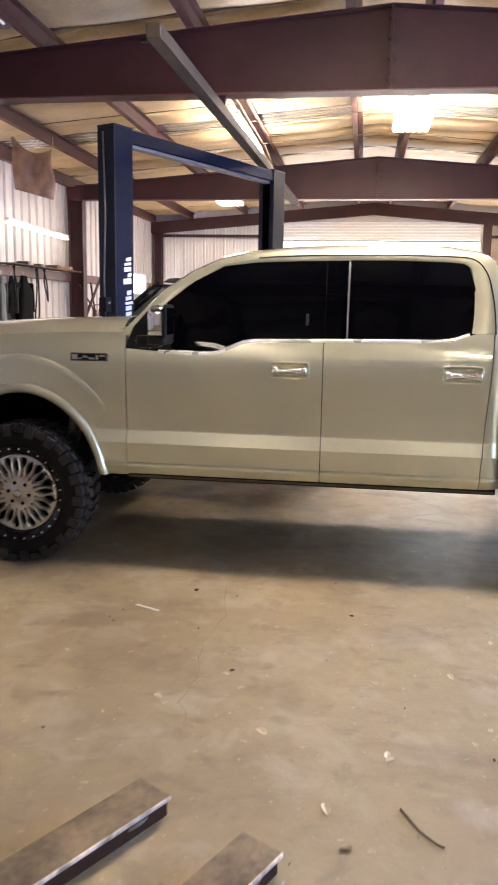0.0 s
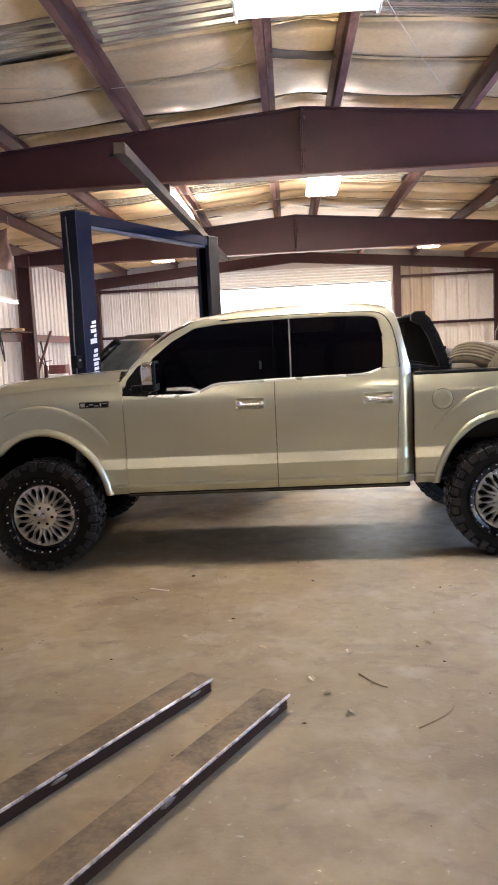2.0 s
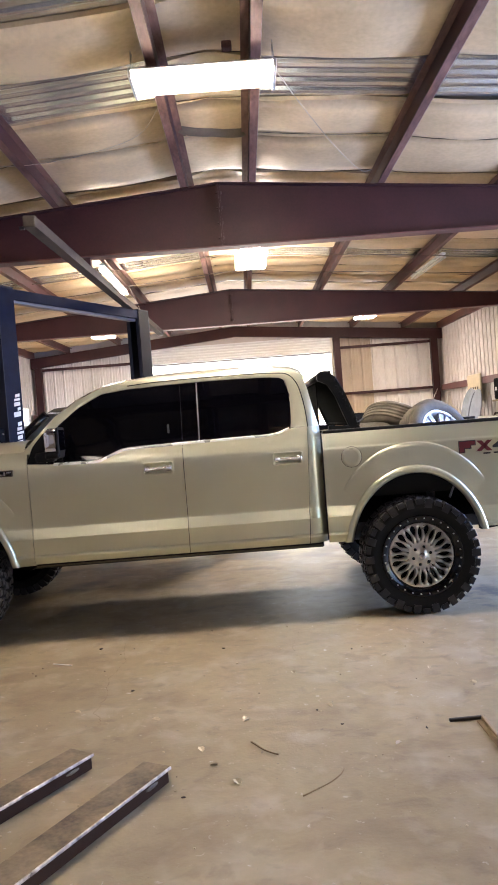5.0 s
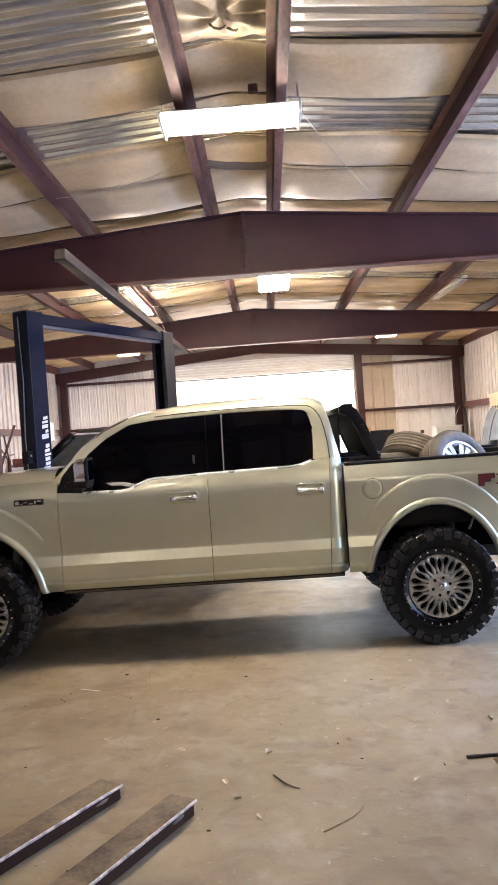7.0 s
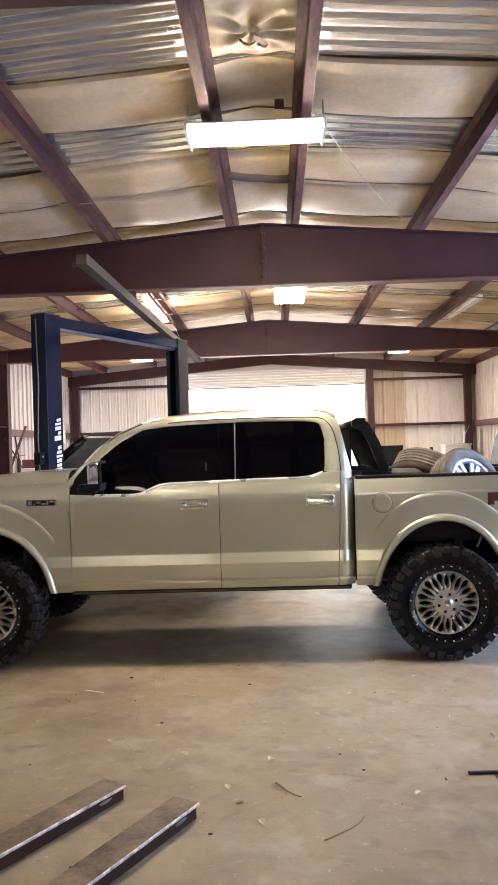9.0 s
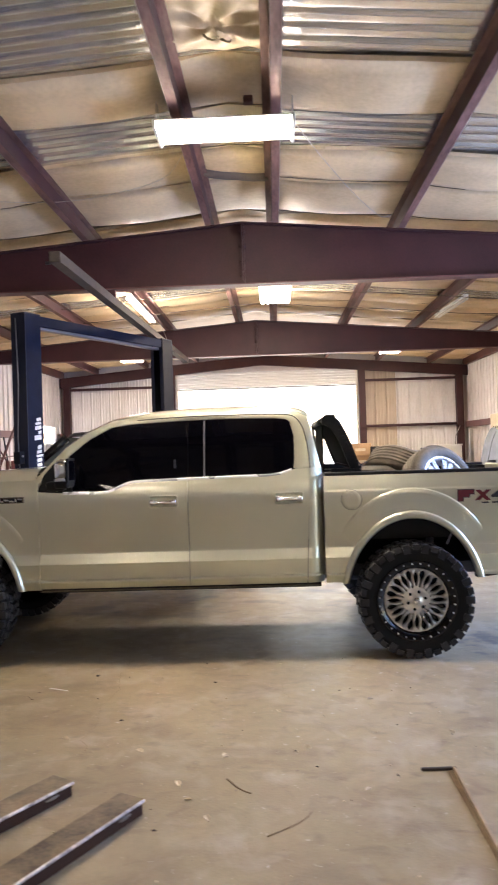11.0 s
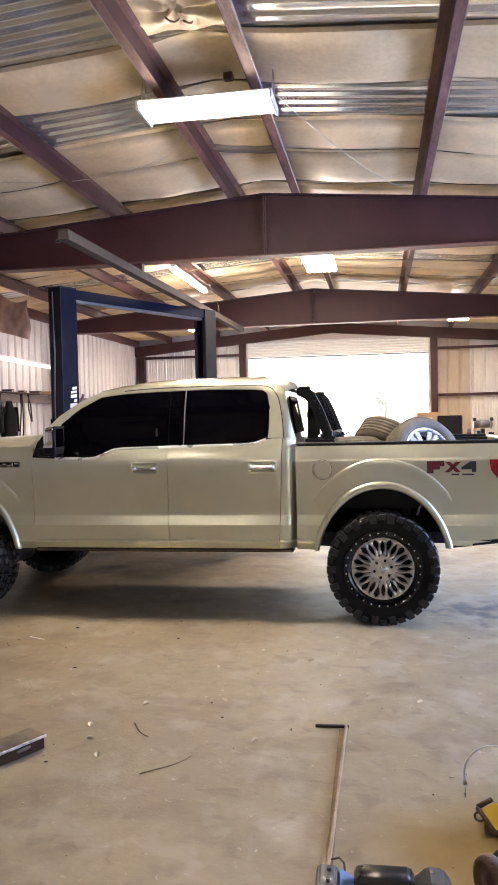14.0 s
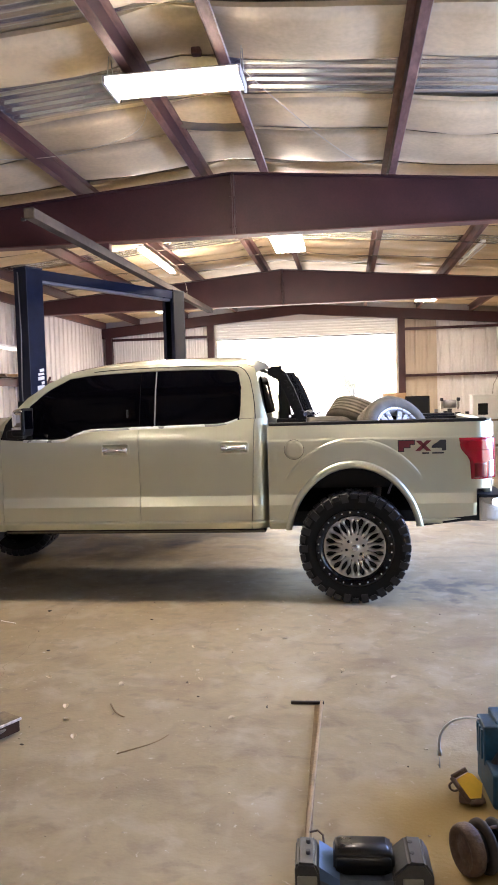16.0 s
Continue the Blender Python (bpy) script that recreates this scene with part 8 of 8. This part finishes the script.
prism(bm, [(-0.105, 0.062), (-0.08, 0.046), (0.075, 0.046), (0.10, 0.062), (0.10, 0.105), (0.086, 0.120), (-0.091, 0.120), (-0.105, 0.105)], -0.085, 0.04)
bmesh.ops.bevel(bm, geom=bm.edges[:], offset=0.010, segments=3, affect="EDGES")
for f in bm.faces:
    f.smooth = True
part("block", bm, M_SATINB, tool, "black sliding block")

# rusty hub beside it: a drum, a worn ring and an axle stub lying on their side
hubt = thing("rusty_hub", (2.375, 1.045, 0.0), "rusty cast brake hub with a worn ring, lying on the floor", "brake hub", turn=-66)
hubt.scale = (0.86, 0.9, 0.86)


def hub_part(name, prof, material, label="", z=0.102):
    bm = bmesh.new()
    lathe(bm, prof, 40)
    bmesh.ops.translate(bm, verts=bm.verts, vec=(0, 0, z))
    return part(name, bm, material, hubt, label)


hub_part("drum", [(0.0, -0.066), (0.030, -0.066), (0.034, -0.058), (0.070, -0.056), (0.078, -0.070), (0.090, -0.070), (0.098, -0.060), (0.101, -0.045), (0.100, -0.024), (0.094, -0.014), (0.070, -0.010), (0.0, -0.010)], M_RUST, "brown rusty drum")
hub_part("neck", [(0.066, -0.012), (0.060, 0.02), (0.064, 0.06)], M_DARKSTEEL)
hub_part("worn_ring", [(0.066, 0.014), (0.092, 0.012), (0.104, 0.018), (0.106, 0.030), (0.099, 0.038), (0.066, 0.036)], M_OLDGALV, "grey worn ring")
hub_part("back_plate", [(0.066, 0.078), (0.090, 0.080), (0.098, 0.092), (0.090, 0.104), (0.055, 0.108), (0.048, 0.16), (0.044, 0.22), (0.0, 0.22)], M_DARKSTEEL)
for k in range(6):
    a = 6.283 * (k + 0.3) / 6
    bm = bmesh.new()
    cyl(bm, (0.082 * math.cos(a), 0.03, 0.102 + 0.082 * math.sin(a)), (0.082 * math.cos(a), 0.085, 0.102 + 0.082 * math.sin(a)), 0.007, seg=8)
    part("stud", bm, M_RUST, hubt)
bm = bmesh.new()
prism(bm, [(-0.10, 0.0), (0.085, 0.0), (0.07, 0.05), (0.03, 0.085), (-0.05, 0.075), (-0.09, 0.04)], 0.10, 0.20)
bmesh.ops.bevel(bm, geom=bm.edges[:], offset=0.012, segments=2, affect="EDGES")
part("knuckle", bm, M_RUST, hubt)
bm = bmesh.new()
tube(bm, curve([(-0.02, 0.15, 0.08), (-0.06, 0.17, 0.13), (-0.04, 0.21, 0.15), (0.03, 0.23, 0.12)], 4), 0.014, 8)
part("bent_rod", bm, M_OLDGALV, hubt)

# blue casting with a hose and a yellow guard
mach = thing("blue_pump", (2.648, 1.62, 0.0), "blue cast shop pump with a grey hose on the floor", "pump", turn=3)
mach.scale = (1, 1, 0.70)
bm = bmesh.new()
rbox(bm, -0.15, 0.25, -0.16, 0.14, 0.0, 0.20, 0.012)
mb = part("base", bm, M_TEAL, mach)
bm = bmesh.new()
rbox(bm, -0.155, -0.085, -0.02, 0.12, 0.16, 0.40, 0.008)
part("side_plate", bm, M_TEAL, mach)
for k in range(3):
    bm = bmesh.new()
    rbox(bm, -0.162, -0.15, 0.0 + 0.035 * k, 0.022 + 0.035 * k, 0.19, 0.37, 0.004)
    part("side_rib", bm, M_TEAL, mach)
bm = bmesh.new()
rbox(bm, -0.10, 0.26, 0.0, 0.16, 0.34, 0.42, 0.012)
part("top_plate", bm, M_TEAL, mach)
for k in range(4):
    bm = bmesh.new()
    rbox(bm, -0.09, 0.22, -0.175, -0.15, 0.02 + 0.045 * k, 0.045 + 0.045 * k, 0.006)
    part("rib", bm, M_TEAL, mb)
bm = bmesh.new()
cyl(bm, (0.08, 0.05, 0.2), (0.08, 0.05, 0.36), 0.07, seg=18)
cyl(bm, (-0.02, -0.06, 0.2), (-0.02, -0.06, 0.30), 0.03, seg=14)
part("cylinder", bm, M_DARKSTEEL, mach, "dark steel cylinder")
bm = bmesh.new()
cyl(bm, (0.10, 0.18, 0.3), (0.10, 0.18, 0.62), 0.012, seg=8)
part("lever", bm, M_DARKSTEEL, mach)
bm = bmesh.new()
tube(bm, [(-0.09, 0.02, 0.02), (-0.12, -0.04, 0.10), (-0.12, -0.05, 0.18), (-0.08, -0.02, 0.24)], 0.022, 10)
part("dark_arm", bm, M_DARKSTEEL, mach)
bm = bmesh.new()
tube(bm, curve([(-0.12, 0.06, 0.385), (-0.19, 0.08, 0.395), (-0.26, 0.09, 0.37), (-0.305, 0.09, 0.31), (-0.32, 0.09, 0.24), (-0.32, 0.085, 0.18)], 5), 0.006, 8)
hose = part("hose", bm, M_RIVET, mach, "thin grey hose")
bm = bmesh.new()
cyl(bm, (-0.32, 0.085, 0.19), (-0.32, 0.083, 0.155), 0.009, seg=10)
cyl(bm, (-0.32, 0.083, 0.155), (-0.32, 0.08, 0.08), 0.002, seg=6)
part("hose_fitting", bm, M_GALV, hose)
guard = thing("yellow_guard", (2.42, 1.50, 0.0), "yellow triangular steel guard with a rusty rim on the floor", "guard", turn=-8)
guard.scale = (0.60, 0.60, 0.56)
bm = bmesh.new()
prism(bm, [(-0.085, 0.045), (0.0, -0.075), (0.075, -0.06), (0.085, 0.035), (0.02, 0.095), (-0.01, 0.10)], 0.0, 0.02, pose(0.0, 0, 0.12, -42, 0, 0))
part("plate", bm, M_YELLOW, guard)
bm = bmesh.new()
for a, b in (((-0.115, 0.06), (0.005, -0.10)), ((0.005, -0.10), (0.10, -0.075)), ((-0.115, 0.06), (-0.02, 0.125))):
    m = pose(0.0, 0, 0.12, -42, 0, 0)
    cyl(bm, m @ Vector((a[0], 0.012, a[1])), m @ Vector((b[0], 0.012, b[1])), 0.018, seg=8)
part("rim", bm, M_RUST, guard)
bm = bmesh.new()
rbox(bm, -0.07, 0.09, -0.02, 0.06, 0.0, 0.06, 0.015)
part("foot", bm, M_RUST, guard)
bm = bmesh.new()
lathe(bm, [(0.03, -0.01), (0.04, 0.0), (0.03, 0.01), (0.024, 0.0)], 20, True)
bmesh.ops.translate(bm, verts=bm.verts, vec=(-0.10, 0.03, 0.10))
part("eye_ring", bm, M_RUST, guard)

# ---- loose wires under the roof ----
for pts, r, label in (([(1.14, 4.9, 4.42), (1.45, 5.6, 4.33), (1.85, 6.5, 4.26), (2.2, 7.2, 4.24), (2.42, 7.7, 4.40)], 0.0035, "pale cable from the lamp to a purlin"), ([(-3.0, 5.9, 4.22), (-2.2, 6.2, 4.28), (-1.35, 6.5, 4.32), (-0.7, 6.45, 4.36), (-0.1, 6.2, 4.42), (0.22, 5.5, 4.46)], 0.003, "thin tan wire strung between purlins"), ([(-1.31, 13.4, 4.36), (-1.15, 13.5, 3.95), (-1.03, 13.0, 3.68)], 0.004, "thin wire hanging by the strip lamp")):
    bm = bmesh.new()
    tube(bm, curve(pts), r, 6)
    sole("ceiling_cable", bm, M_WOODPALE, label, "cable", "ceiling cables")
for y, bow in ((11.75, 0.02), (13.25, 0.01)):
    bm = bmesh.new()
    tube(bm, [(-2.7 + 0.45 * k, y + 0.05 * math.sin(k * 1.3), roof(-2.7 + 0.45 * k) - 0.012 - bow * math.sin(k * 1.05) ** 2) for k in range(19)], 0.007, 6)
    sole("support_wire", bm, M_SEAM, "dark wire strung across under the purlins", "wire", "support wires")
# small junction box on a purlin
jb = thing("junction_box", (0.80, 4.78, 4.49), "dark junction box on a purlin", "junction box")
bm = bmesh.new()
rbox(bm, -0.04, 0.04, -0.04, 0.04, 0.0, 0.06, 0.012)
part("case", bm, M_PURLINW, jb)
